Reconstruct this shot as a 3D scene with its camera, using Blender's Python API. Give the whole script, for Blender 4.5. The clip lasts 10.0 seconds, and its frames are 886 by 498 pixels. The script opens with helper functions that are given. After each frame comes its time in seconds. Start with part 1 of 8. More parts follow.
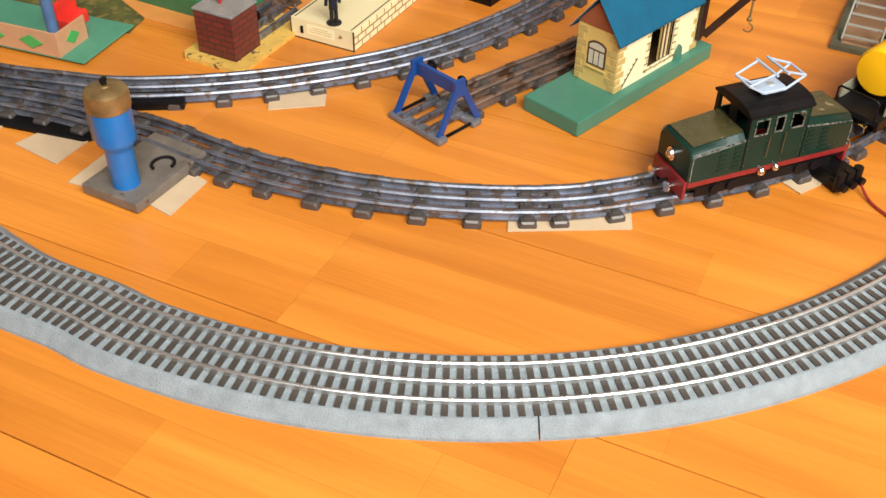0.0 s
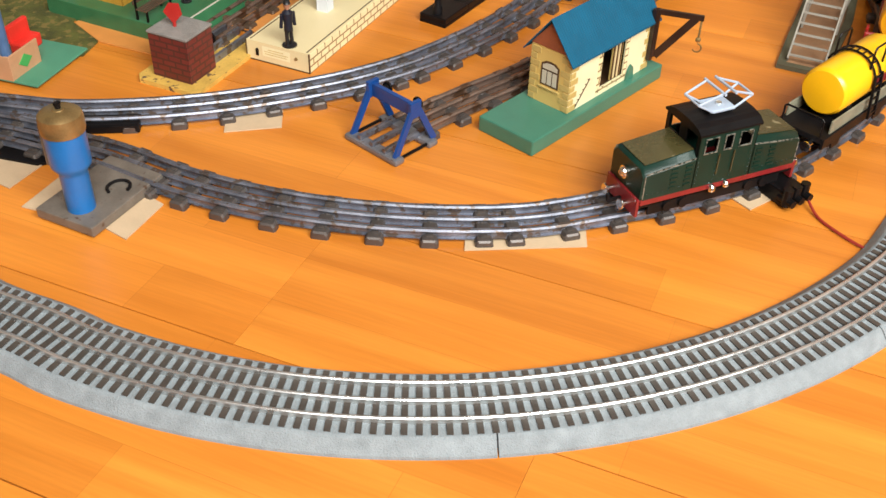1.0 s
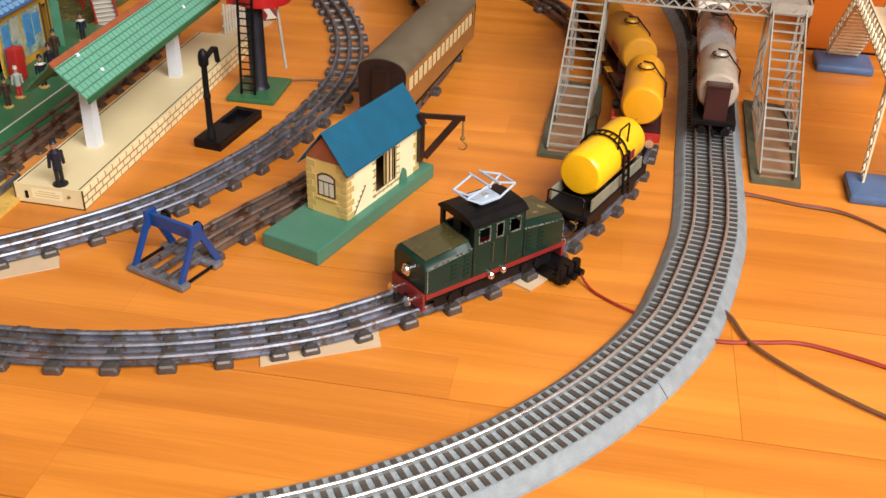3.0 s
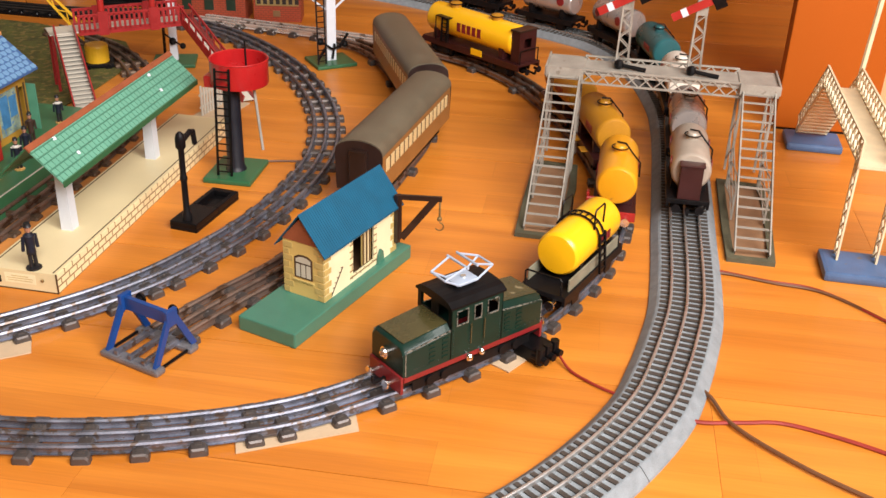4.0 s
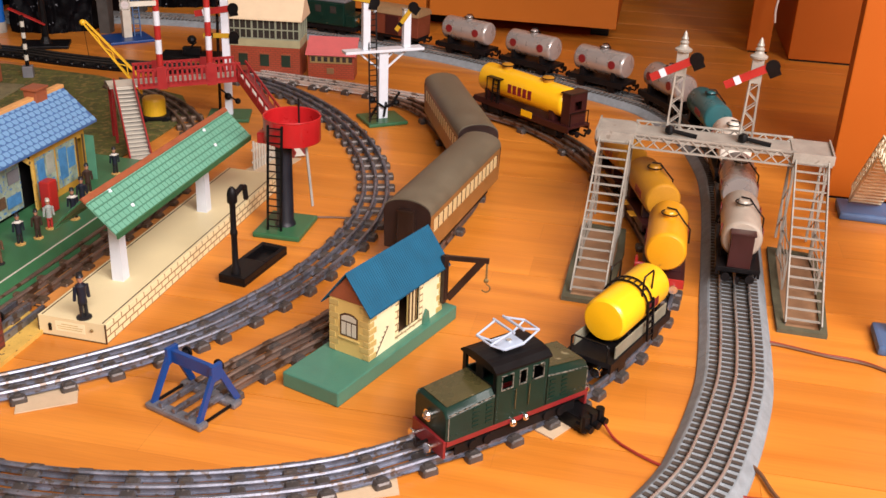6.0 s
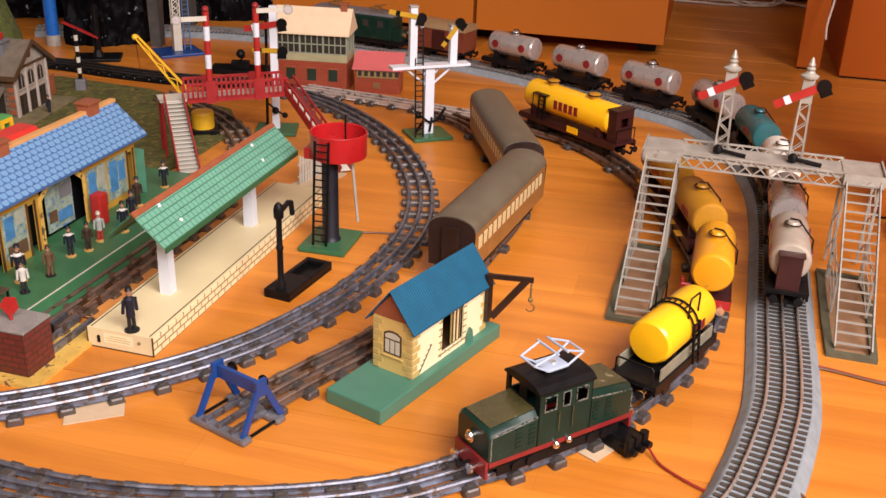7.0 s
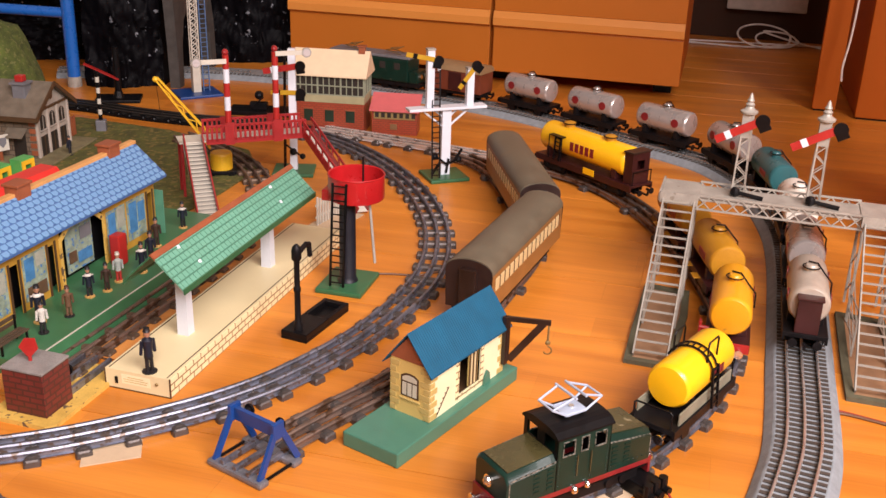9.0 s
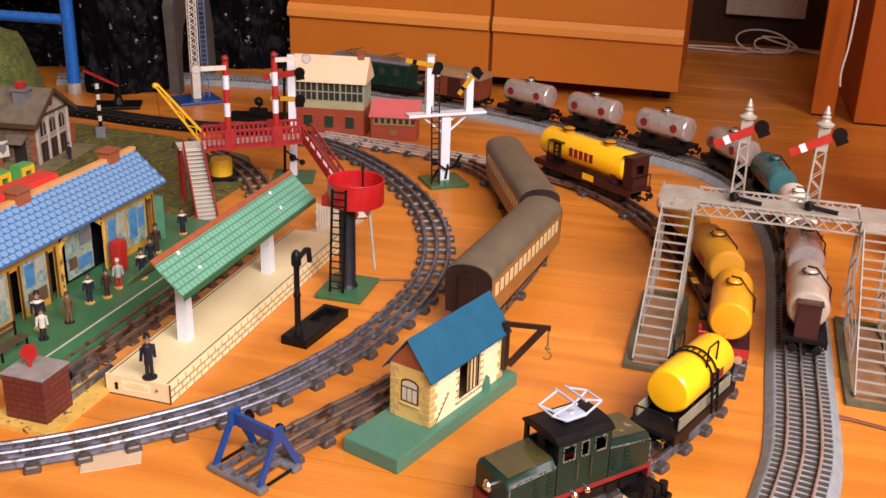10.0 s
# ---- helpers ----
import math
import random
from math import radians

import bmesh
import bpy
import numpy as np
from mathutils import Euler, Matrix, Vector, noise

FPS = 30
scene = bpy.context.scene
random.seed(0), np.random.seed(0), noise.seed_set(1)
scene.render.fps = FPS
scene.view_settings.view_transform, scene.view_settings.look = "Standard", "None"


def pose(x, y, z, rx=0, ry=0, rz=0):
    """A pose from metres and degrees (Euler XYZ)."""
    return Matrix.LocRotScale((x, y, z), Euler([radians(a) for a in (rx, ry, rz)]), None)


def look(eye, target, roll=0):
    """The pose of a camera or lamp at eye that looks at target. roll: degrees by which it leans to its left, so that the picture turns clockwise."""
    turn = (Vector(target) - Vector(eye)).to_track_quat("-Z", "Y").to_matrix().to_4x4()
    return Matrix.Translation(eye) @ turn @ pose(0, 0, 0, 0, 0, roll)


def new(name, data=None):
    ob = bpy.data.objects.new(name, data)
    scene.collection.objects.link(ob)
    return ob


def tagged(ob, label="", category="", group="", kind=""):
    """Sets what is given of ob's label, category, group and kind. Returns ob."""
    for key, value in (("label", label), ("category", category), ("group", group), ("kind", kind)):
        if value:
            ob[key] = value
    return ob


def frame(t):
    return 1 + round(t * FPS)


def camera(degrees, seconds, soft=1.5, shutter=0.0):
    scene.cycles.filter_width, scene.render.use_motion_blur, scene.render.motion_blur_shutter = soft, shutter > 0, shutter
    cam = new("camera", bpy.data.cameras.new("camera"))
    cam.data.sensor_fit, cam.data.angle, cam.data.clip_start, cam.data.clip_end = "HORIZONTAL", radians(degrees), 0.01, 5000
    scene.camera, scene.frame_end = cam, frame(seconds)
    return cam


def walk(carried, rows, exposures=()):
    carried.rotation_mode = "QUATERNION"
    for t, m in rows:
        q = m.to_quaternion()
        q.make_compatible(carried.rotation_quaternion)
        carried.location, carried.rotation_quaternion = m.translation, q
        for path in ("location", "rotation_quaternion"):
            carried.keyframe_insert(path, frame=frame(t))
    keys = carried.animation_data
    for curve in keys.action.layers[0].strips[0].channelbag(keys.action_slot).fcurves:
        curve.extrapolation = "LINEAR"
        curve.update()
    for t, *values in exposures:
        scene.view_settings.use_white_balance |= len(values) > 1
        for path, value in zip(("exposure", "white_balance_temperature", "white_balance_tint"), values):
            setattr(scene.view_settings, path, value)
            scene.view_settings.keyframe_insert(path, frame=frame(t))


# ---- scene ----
cam = camera(47.10, 10.0)
ROWS = [
    (0.0, 0.0039, 0.0004, 0.4968, 50.287, -0.551, 0.653),
    (0.5, 0.0034, -0.0020, 0.4983, 50.855, -0.865, -0.203),
    (1.0, 0.0049, -0.0042, 0.5012, 51.391, -1.425, -1.627),
    (1.5, 0.0091, -0.0118, 0.5015, 51.939, -1.652, -4.796),
    (2.0, 0.0121, -0.0209, 0.5011, 53.605, -1.420, -8.800),
    (2.5, 0.0178, -0.0261, 0.5047, 55.514, -1.398, -12.524),
    (3.0, 0.0206, -0.0225, 0.5086, 57.936, -1.518, -14.507),
    (4.5, 0.0201, -0.0162, 0.5142, 63.453, -1.775, -16.018),
    (5.0, 0.0189, -0.0149, 0.5151, 64.168, -2.038, -14.977),
    (6.5, 0.0185, -0.0101, 0.5212, 65.400, -2.065, -11.792),
    (7.0, 0.0169, -0.0084, 0.5247, 65.657, -1.931, -10.436),
    (7.5, 0.0154, -0.0090, 0.5255, 66.549, -1.891, -9.995),
    (8.0, 0.0160, -0.0089, 0.5268, 67.252, -1.783, -9.650),
    (8.5, 0.0158, -0.0086, 0.5284, 67.539, -1.759, -9.579),
    (9.0, 0.0138, -0.0077, 0.5288, 67.795, -1.780, -9.620),
    (9.5, 0.0134, -0.0084, 0.5281, 68.019, -1.728, -9.621),
    (10.0, 0.0136, -0.0090, 0.5292, 68.115, -1.685, -9.679),
]
walk(cam, [(t, pose(x, y, z, rx, ry, rz)) for t, x, y, z, rx, ry, rz in ROWS],
     exposures=[(0.0, 0.02, 6450, 5), (2.0, -0.04, 6550, 8), (3.0, -0.14, 6600, 11), (4.5, 0.04, 6750, 16), (6.5, -0.02, 6800, 21), (8.0, 0.04, 6850, 24), (10.0, 0.05, 6900, 26)])

# ---- world and light ----
world = bpy.data.worlds.new("room_light")
scene.world = world
world.use_nodes = True
wn = world.node_tree
sky = wn.nodes.new("ShaderNodeTexSky")
sky.sky_type, sky.sun_disc, sky.sun_elevation, sky.sun_rotation = "NISHITA", False, radians(35), radians(200)
wn.links.new(sky.outputs["Color"], wn.nodes["Background"].inputs["Color"])
wn.nodes["Background"].inputs["Strength"].default_value = 0.12


def window_lamp(name, eye, target, w, h, power, colour):
    data = bpy.data.lights.new(name, "AREA")
    data.shape, data.size, data.size_y, data.energy, data.color = "RECTANGLE", w, h, power, colour
    ob = new(name, data)
    ob.matrix_world = look(eye, target)
    return ob


window_lamp("window_daylight", (0.70, -0.93, 1.72), (0.05, 0.75, 0.0), 2.1, 1.15, 150, (1.0, 0.985, 0.96))


# ---- materials ----
def nodes_of(m):
    return m.node_tree.nodes, m.node_tree.links


def mat(name, colour, rough=0.5, metal=0.0, var=0.15, scale=60.0, bump=0.1, fine=600.0, coat=0.0, wear=None, wear_at=0.62):
    """Paint, metal or plastic with stains at two scales, a fine relief and, where given, a worn colour showing through."""
    m = bpy.data.materials.new(name)
    m.use_nodes = True
    N, L = nodes_of(m)
    b = N["Principled BSDF"]
    co = N.new("ShaderNodeTexCoord")
    big, small = N.new("ShaderNodeTexNoise"), N.new("ShaderNodeTexNoise")
    for n, s, d in ((big, scale, 4), (small, fine, 3)):
        n.inputs["Scale"].default_value, n.inputs["Detail"].default_value = s, d
        L.new(co.outputs["Object"], n.inputs["Vector"])
    add = N.new("ShaderNodeMath")
    add.operation = "MULTIPLY_ADD"
    L.new(small.outputs["Fac"], add.inputs[0])
    add.inputs[1].default_value = 0.4
    L.new(big.outputs["Fac"], add.inputs[2])
    ramp = N.new("ShaderNodeMapRange")
    ramp.inputs["From Min"].default_value, ramp.inputs["From Max"].default_value = 0.4, 1.0
    ramp.inputs["To Min"].default_value, ramp.inputs["To Max"].default_value = 1 - var, 1 + var
    L.new(add.outputs[0], ramp.inputs["Value"])
    mul = N.new("ShaderNodeMix")
    mul.data_type, mul.blend_type = "RGBA", "MULTIPLY"
    mul.inputs["Factor"].default_value = 1.0
    mul.inputs["A"].default_value = (*colour, 1)
    L.new(ramp.outputs["Result"], mul.inputs["B"])
    out = mul.outputs["Result"]
    if wear:
        wr = N.new("ShaderNodeMapRange")
        wr.inputs["From Min"].default_value, wr.inputs["From Max"].default_value = wear_at, wear_at + 0.05
        wn2 = N.new("ShaderNodeTexNoise")
        wn2.inputs["Scale"].default_value, wn2.inputs["Detail"].default_value = scale * 2.2, 8
        L.new(co.outputs["Object"], wn2.inputs["Vector"])
        L.new(wn2.outputs["Fac"], wr.inputs["Value"])
        mx = N.new("ShaderNodeMix")
        mx.data_type = "RGBA"
        L.new(wr.outputs["Result"], mx.inputs["Factor"])
        L.new(out, mx.inputs["A"])
        mx.inputs["B"].default_value = (*wear, 1)
        out = mx.outputs["Result"]
    L.new(out, b.inputs["Base Color"])
    rr = N.new("ShaderNodeMapRange")
    rr.inputs["To Min"].default_value, rr.inputs["To Max"].default_value = max(rough - 0.12, 0.05), min(rough + 0.14, 1)
    L.new(big.outputs["Fac"], rr.inputs["Value"])
    L.new(rr.outputs["Result"], b.inputs["Roughness"])
    b.inputs["Metallic"].default_value = metal
    b.inputs["Coat Weight"].default_value = coat
    if bump:
        bp = N.new("ShaderNodeBump")
        bp.inputs["Strength"].default_value, bp.inputs["Distance"].default_value = bump, 0.001
        L.new(small.outputs["Fac"], bp.inputs["Height"])
        L.new(bp.outputs["Normal"], b.inputs["Normal"])
    return m


def brick_print(name, face, line, row, width, mortar=0.0012, rough=0.4, face2=None):
    """Brickwork printed on tinplate, in metres."""
    m = mat(name, face, rough, var=0.12, scale=40)
    N, L = nodes_of(m)
    t = N.new("ShaderNodeTexBrick")
    co, mp = N.new("ShaderNodeTexCoord"), N.new("ShaderNodeMapping")
    sep, along, flat = N.new("ShaderNodeSeparateXYZ"), N.new("ShaderNodeMath"), N.new("ShaderNodeCombineXYZ")
    along.operation = "ADD"
    L.new(co.outputs["Object"], sep.inputs[0])
    L.new(sep.outputs["X"], along.inputs[0])
    L.new(sep.outputs["Y"], along.inputs[1])
    L.new(along.outputs[0], flat.inputs["X"])
    L.new(sep.outputs["Z"], flat.inputs["Y"])
    L.new(flat.outputs[0], mp.inputs["Vector"])
    L.new(mp.outputs["Vector"], t.inputs["Vector"])
    t.inputs["Scale"].default_value = 1.0
    t.inputs["Brick Width"].default_value, t.inputs["Row Height"].default_value, t.inputs["Mortar Size"].default_value = width, row, mortar
    t.inputs["Color1"].default_value, t.inputs["Color2"].default_value = (*face, 1), (*(face2 or face), 1)
    t.inputs["Mortar"].default_value = (*line, 1)
    mul = [n for n in N if n.bl_idname == "ShaderNodeMix"][0]
    L.new(t.outputs["Color"], mul.inputs["A"])
    return m


def floor_wood():
    m = bpy.data.materials.new("oiled_floor_boards")
    m.use_nodes = True
    N, L = nodes_of(m)
    b = N["Principled BSDF"]
    co, inf, mp = N.new("ShaderNodeTexCoord"), N.new("ShaderNodeObjectInfo"), N.new("ShaderNodeMapping")
    L.new(co.outputs["Object"], mp.inputs["Vector"])
    comb = N.new("ShaderNodeCombineXYZ")
    sc = N.new("ShaderNodeMath")
    sc.operation, sc.inputs[1].default_value = "MULTIPLY", 37.0
    L.new(inf.outputs["Random"], sc.inputs[0])
    for k in "XYZ":
        L.new(sc.outputs[0], comb.inputs[k])
    L.new(comb.outputs[0], mp.inputs["Location"])
    mp.inputs["Scale"].default_value = (1.6, 22, 8)
    grain, pores = N.new("ShaderNodeTexNoise"), N.new("ShaderNodeTexNoise")
    L.new(mp.outputs["Vector"], grain.inputs["Vector"])
    grain.inputs["Scale"].default_value, grain.inputs["Detail"].default_value, grain.inputs["Distortion"].default_value = 1.3, 6, 0.7
    mp2 = N.new("ShaderNodeMapping")
    mp2.inputs["Scale"].default_value = (14, 420, 60)
    L.new(co.outputs["Object"], mp2.inputs["Vector"])
    L.new(mp2.outputs["Vector"], pores.inputs["Vector"])
    pores.inputs["Scale"].default_value, pores.inputs["Detail"].default_value = 1.0, 3
    ramp = N.new("ShaderNodeValToRGB")
    e = ramp.color_ramp.elements
    e[0].position, e[0].color = 0.30, (0.51, 0.162, 0.018, 1)
    e[1].position, e[1].color = 0.70, (0.68, 0.245, 0.032, 1)
    L.new(grain.outputs["Fac"], ramp.inputs["Fac"])
    tint = N.new("ShaderNodeMapRange")
    tint.inputs["To Min"].default_value, tint.inputs["To Max"].default_value = 0.92, 1.05
    L.new(inf.outputs["Random"], tint.inputs["Value"])
    pr = N.new("ShaderNodeMapRange")
    pr.inputs["From Min"].default_value, pr.inputs["From Max"].default_value = 0.3, 0.7
    pr.inputs["To Min"].default_value, pr.inputs["To Max"].default_value = 0.92, 1.04
    L.new(pores.outputs["Fac"], pr.inputs["Value"])
    k = N.new("ShaderNodeMath")
    k.operation = "MULTIPLY"
    L.new(tint.outputs["Result"], k.inputs[0])
    L.new(pr.outputs["Result"], k.inputs[1])
    # three strips to a board, each strip of staggered staves of slightly different tone
    shift = N.new("ShaderNodeVectorMath")
    shift.operation = "ADD"
    L.new(co.outputs["Object"], shift.inputs[0])
    along = N.new("ShaderNodeCombineXYZ")
    L.new(sc.outputs[0], along.inputs["X"])
    along.inputs["Y"].default_value = 0.07925
    L.new(along.outputs[0], shift.inputs[1])
    stave = N.new("ShaderNodeTexBrick")
    stave.offset, stave.offset_frequency = 0.37, 2
    for nm, v in (("Scale", 1.0), ("Mortar Size", 0.00035), ("Mortar Smooth", 0.3), ("Bias", 0.0), ("Brick Width", 0.46), ("Row Height", 0.05285)):
        stave.inputs[nm].default_value = v
    for nm, v in (("Color1", 0.90), ("Color2", 1.05), ("Mortar", 0.82)):
        stave.inputs[nm].default_value = (v, v * (1.0 if v > 0.9 else 0.97), v * (1.0 if v > 0.9 else 0.93), 1)
    L.new(shift.outputs[0], stave.inputs["Vector"])
    tone = N.new("ShaderNodeMix")
    tone.data_type, tone.blend_type = "RGBA", "MULTIPLY"
    tone.inputs["Factor"].default_value = 1
    L.new(ramp.outputs["Color"], tone.inputs["A"])
    L.new(stave.outputs["Color"], tone.inputs["B"])
    mul = N.new("ShaderNodeMix")
    mul.data_type, mul.blend_type = "RGBA", "MULTIPLY"
    mul.inputs["Factor"].default_value = 1
    L.new(tone.outputs["Result"], mul.inputs["A"])
    L.new(k.outputs[0], mul.inputs["B"])
    L.new(mul.outputs["Result"], b.inputs["Base Color"])
    rr = N.new("ShaderNodeMapRange")
    rr.inputs["To Min"].default_value, rr.inputs["To Max"].default_value = 0.26, 0.42
    b.inputs["Specular IOR Level"].default_value = 0.55
    L.new(grain.outputs["Fac"], rr.inputs["Value"])
    L.new(rr.outputs["Result"], b.inputs["Roughness"])
    bp = N.new("ShaderNodeBump")
    bp.inputs["Strength"].default_value, bp.inputs["Distance"].default_value = 0.08, 0.001
    L.new(pores.outputs["Fac"], bp.inputs["Height"])
    L.new(bp.outputs["Normal"], b.inputs["Normal"])
    return m


WOOD = floor_wood()
GAP = mat("floor_joint", (0.09, 0.035, 0.012), 0.8)
BALLAST = mat("grey_plastic_ballast", (0.222, 0.252, 0.270), 0.75, var=0.22, scale=90, bump=0.9, fine=900)
TIE = mat("dark_brown_plastic_tie", (0.052, 0.043, 0.036), 0.5, var=0.25)
NICKEL = mat("nickel_silver_rail", (0.66, 0.66, 0.65), 0.28, 0.85, var=0.2, scale=30)
TINRAIL = mat("tarnished_tin_rail", (0.235, 0.25, 0.30), 0.46, 0.85, var=0.45, scale=60, wear=(0.17, 0.135, 0.115), wear_at=0.55)
SILVERRAIL = mat("bright_tin_rail", (0.86, 0.83, 0.80), 0.28, 0.75, var=0.15, scale=25, wear=(0.30, 0.24, 0.20), wear_at=0.62)
DULLRAIL = mat("rusty_tin_rail", (0.24, 0.17, 0.135), 0.42, 0.7, var=0.35, scale=30, wear=(0.11, 0.06, 0.035), wear_at=0.55)
SLEEPER = mat("grey_tin_sleeper", (0.098, 0.084, 0.077), 0.44, 0.5, var=0.3, scale=80, wear=(0.13, 0.085, 0.05), wear_at=0.62)
BROWNSLEEPER = mat("brown_tin_sleeper", (0.13, 0.085, 0.055), 0.45, 0.5, var=0.3, scale=80)
BLACK = mat("black_enamel", (0.0048, 0.0044, 0.0048), 0.35, var=0.3)
HOISTBROWN = mat("brown_black_enamel", (0.020, 0.009, 0.006), 0.35, var=0.3)
DARKFRAME = mat("dark_underframe", (0.0075, 0.0065, 0.0070), 0.45, 0.1, var=0.3)
CARD = mat("beige_card", (0.50, 0.37, 0.235), 0.85, var=0.08)
GREENBASE = mat("sea_green_enamel", (0.047, 0.165, 0.112), 0.33, var=0.10, wear=(0.16, 0.22, 0.16), wear_at=0.75)
DARKGREEN = mat("dark_green_enamel", (0.026, 0.115, 0.048), 0.35, var=0.15, wear=(0.10, 0.12, 0.08), wear_at=0.70)
LOCOGREEN = mat("loco_green_enamel", (0.004, 0.022, 0.015), 0.34, var=0.22, scale=45, coat=0.1, wear=(0.16, 0.16, 0.10), wear_at=0.72)
WORNSTEEL = mat("rubbed_bare_tin", (0.24, 0.25, 0.22), 0.35, 0.5, var=0.5, scale=160, wear=(0.02, 0.04, 0.03), wear_at=0.52)
LOCOHOOD = mat("worn_olive_hood", (0.070, 0.060, 0.022), 0.26, 0.25, var=0.3, scale=40, coat=0.4, wear=(0.26, 0.22, 0.12), wear_at=0.66)
RED = mat("red_enamel", (0.40, 0.012, 0.013), 0.3, var=0.12, coat=0.2)
BRIDGERED = mat("crimson_tin", (0.30, 0.018, 0.018), 0.36, var=0.2, wear=(0.16, 0.02, 0.02), wear_at=0.66)
SIGNALRED = mat("signal_red", (0.36, 0.018, 0.014), 0.4, var=0.12)
DARKRED = mat("maroon_enamel", (0.036, 0.007, 0.0065), 0.4, var=0.2)
LINERED = mat("loco_red_line", (0.19, 0.014, 0.016), 0.35, var=0.2)
YELLOW = mat("tank_yellow_enamel", (0.86, 0.46, 0.008), 0.32, var=0.06, scale=25, coat=0.2)
MIDYELLOW = mat("deep_tank_yellow", (0.66, 0.285, 0.008), 0.36, var=0.12, scale=30, coat=0.15, wear=(0.40, 0.17, 0.02), wear_at=0.70)
OLDYELLOW = mat("aged_tank_yellow", (0.42, 0.185, 0.010), 0.45, var=0.16, scale=35, wear=(0.35, 0.20, 0.04), wear_at=0.68)
CREAM = mat("cream_litho", (0.68, 0.57, 0.33), 0.38, var=0.06, scale=20)
CREAMWALL = mat("pale_cream_litho", (0.76, 0.70, 0.45), 0.35, var=0.06)
OCHREWALL = mat("ochre_litho", (0.60, 0.42, 0.13), 0.4, var=0.08)
QUOIN = mat("printed_quoin_stone", (0.50, 0.36, 0.12), 0.45, var=0.2)
PANE = mat("printed_pale_pane", (0.50, 0.46, 0.36), 0.35, var=0.1)
PRINT = mat("dark_brown_print", (0.07, 0.035, 0.015), 0.5)
BLUEROOF = mat("blue_ribbed_roof", (0.004, 0.078, 0.145), 0.6, var=0.15)
BLUEROOF.node_tree.nodes["Principled BSDF"].inputs["Specular IOR Level"].default_value = 0.2
GREENROOF = mat("green_litho_roof", (0.120, 0.340, 0.240), 0.38, var=0.10, scale=30)
GREENLINE = mat("roof_line_green", (0.055, 0.19, 0.125), 0.5)
TERRACOTTA = mat("red_brown_ridge", (0.27, 0.075, 0.030), 0.5, var=0.2)
WHITE = mat("white_enamel", (0.62, 0.655, 0.70), 0.35, var=0.06)
OFFWHITE = mat("aged_white_enamel", (0.52, 0.49, 0.41), 0.4, var=0.12, wear=(0.30, 0.27, 0.2), wear_at=0.72)
LATTICE = mat("aged_grey_white_tin", (0.335, 0.315, 0.27), 0.45, 0.2, var=0.25, scale=50, wear=(0.24, 0.21, 0.17), wear_at=0.66)
CREAMLATTICE = mat("cream_tin_lattice", (0.66, 0.56, 0.37), 0.45, var=0.15)
BASESHEET = mat("brown_base_sheet", (0.28, 0.155, 0.080), 0.6, var=0.2)
OLIVEBASE = mat("mossy_olive_base", (0.085, 0.080, 0.045), 0.8, var=0.35, bump=0.8, fine=900)
BLUE = mat("royal_blue_enamel", (0.006, 0.046, 0.195), 0.35, var=0.15)
CANBLUE = mat("bright_blue_enamel", (0.008, 0.125, 0.38), 0.35, var=0.10, coat=0.15)
DULLBLUE = mat("dull_blue_enamel", (0.06, 0.12, 0.24), 0.45, var=0.2, wear=(0.12, 0.11, 0.1), wear_at=0.66)
BRASS = mat("aged_brass", (0.30, 0.205, 0.085), 0.36, 0.7, var=0.3, scale=60)
CHROME = mat("bright_steel", (0.8, 0.79, 0.76), 0.18, 1.0, var=0.1)
GREYPLATE = mat("grey_stamped_plate", (0.17, 0.145, 0.12), 0.5, 0.3, var=0.25, scale=70, wear=(0.10, 0.06, 0.04), wear_at=0.63)
SOLEBAR = mat("grey_green_solebar", (0.20, 0.195, 0.14), 0.5, var=0.25, scale=60, wear=(0.10, 0.08, 0.06), wear_at=0.64)
SILVERTANK = mat("silver_tank_enamel", (0.42, 0.39, 0.37), 0.28, 0.5, var=0.12)
BEIGETANK = mat("beige_tank_enamel", (0.40, 0.345, 0.28), 0.35, 0.2, var=0.15)
WHITETANK = mat("ivory_tank_enamel", (0.80, 0.74, 0.64), 0.3, var=0.08)
TEALTANK = mat("teal_tank_enamel", (0.018, 0.105, 0.115), 0.3, var=0.15)
COACHROOF = mat("grey_brown_coach_roof", (0.110, 0.092, 0.060), 0.5, var=0.22, scale=35, wear=(0.14, 0.105, 0.060), wear_at=0.66)
TEAK = mat("teak_litho", (0.25, 0.115, 0.034), 0.4, var=0.2, scale=60)
GLASSDARK = mat("dark_window", (0.035, 0.030, 0.026), 0.12)
COACHGLASS = mat("printed_coach_window", (0.60, 0.47, 0.24), 0.3)
PANTO = mat("pale_blue_pantograph", (0.38, 0.46, 0.57), 0.35, 0.1, var=0.1)
REDBRICK = brick_print("red_brick_print", (0.150, 0.022, 0.018), (0.065, 0.018, 0.014), 0.0062, 0.0145, 0.0010, 0.5, (0.12, 0.018, 0.015))
BOXBRICK = brick_print("orange_brick_print", (0.33, 0.050, 0.020), (0.17, 0.040, 0.02), 0.004, 0.009, 0.0006, 0.45, (0.31, 0.05, 0.02))
CREAMBRICK = brick_print("cream_brick_print", (0.80, 0.70, 0.42), (0.26, 0.18, 0.08), 0.0072, 0.0150, 0.0009)
ASPHALT = mat("grey_textured_top", (0.215, 0.20, 0.185), 0.7, var=0.25, bump=0.8)
YELLOWBASE = mat("worn_yellow_base", (0.56, 0.35, 0.075), 0.5, var=0.25, wear=(0.10, 0.065, 0.04), wear_at=0.60)
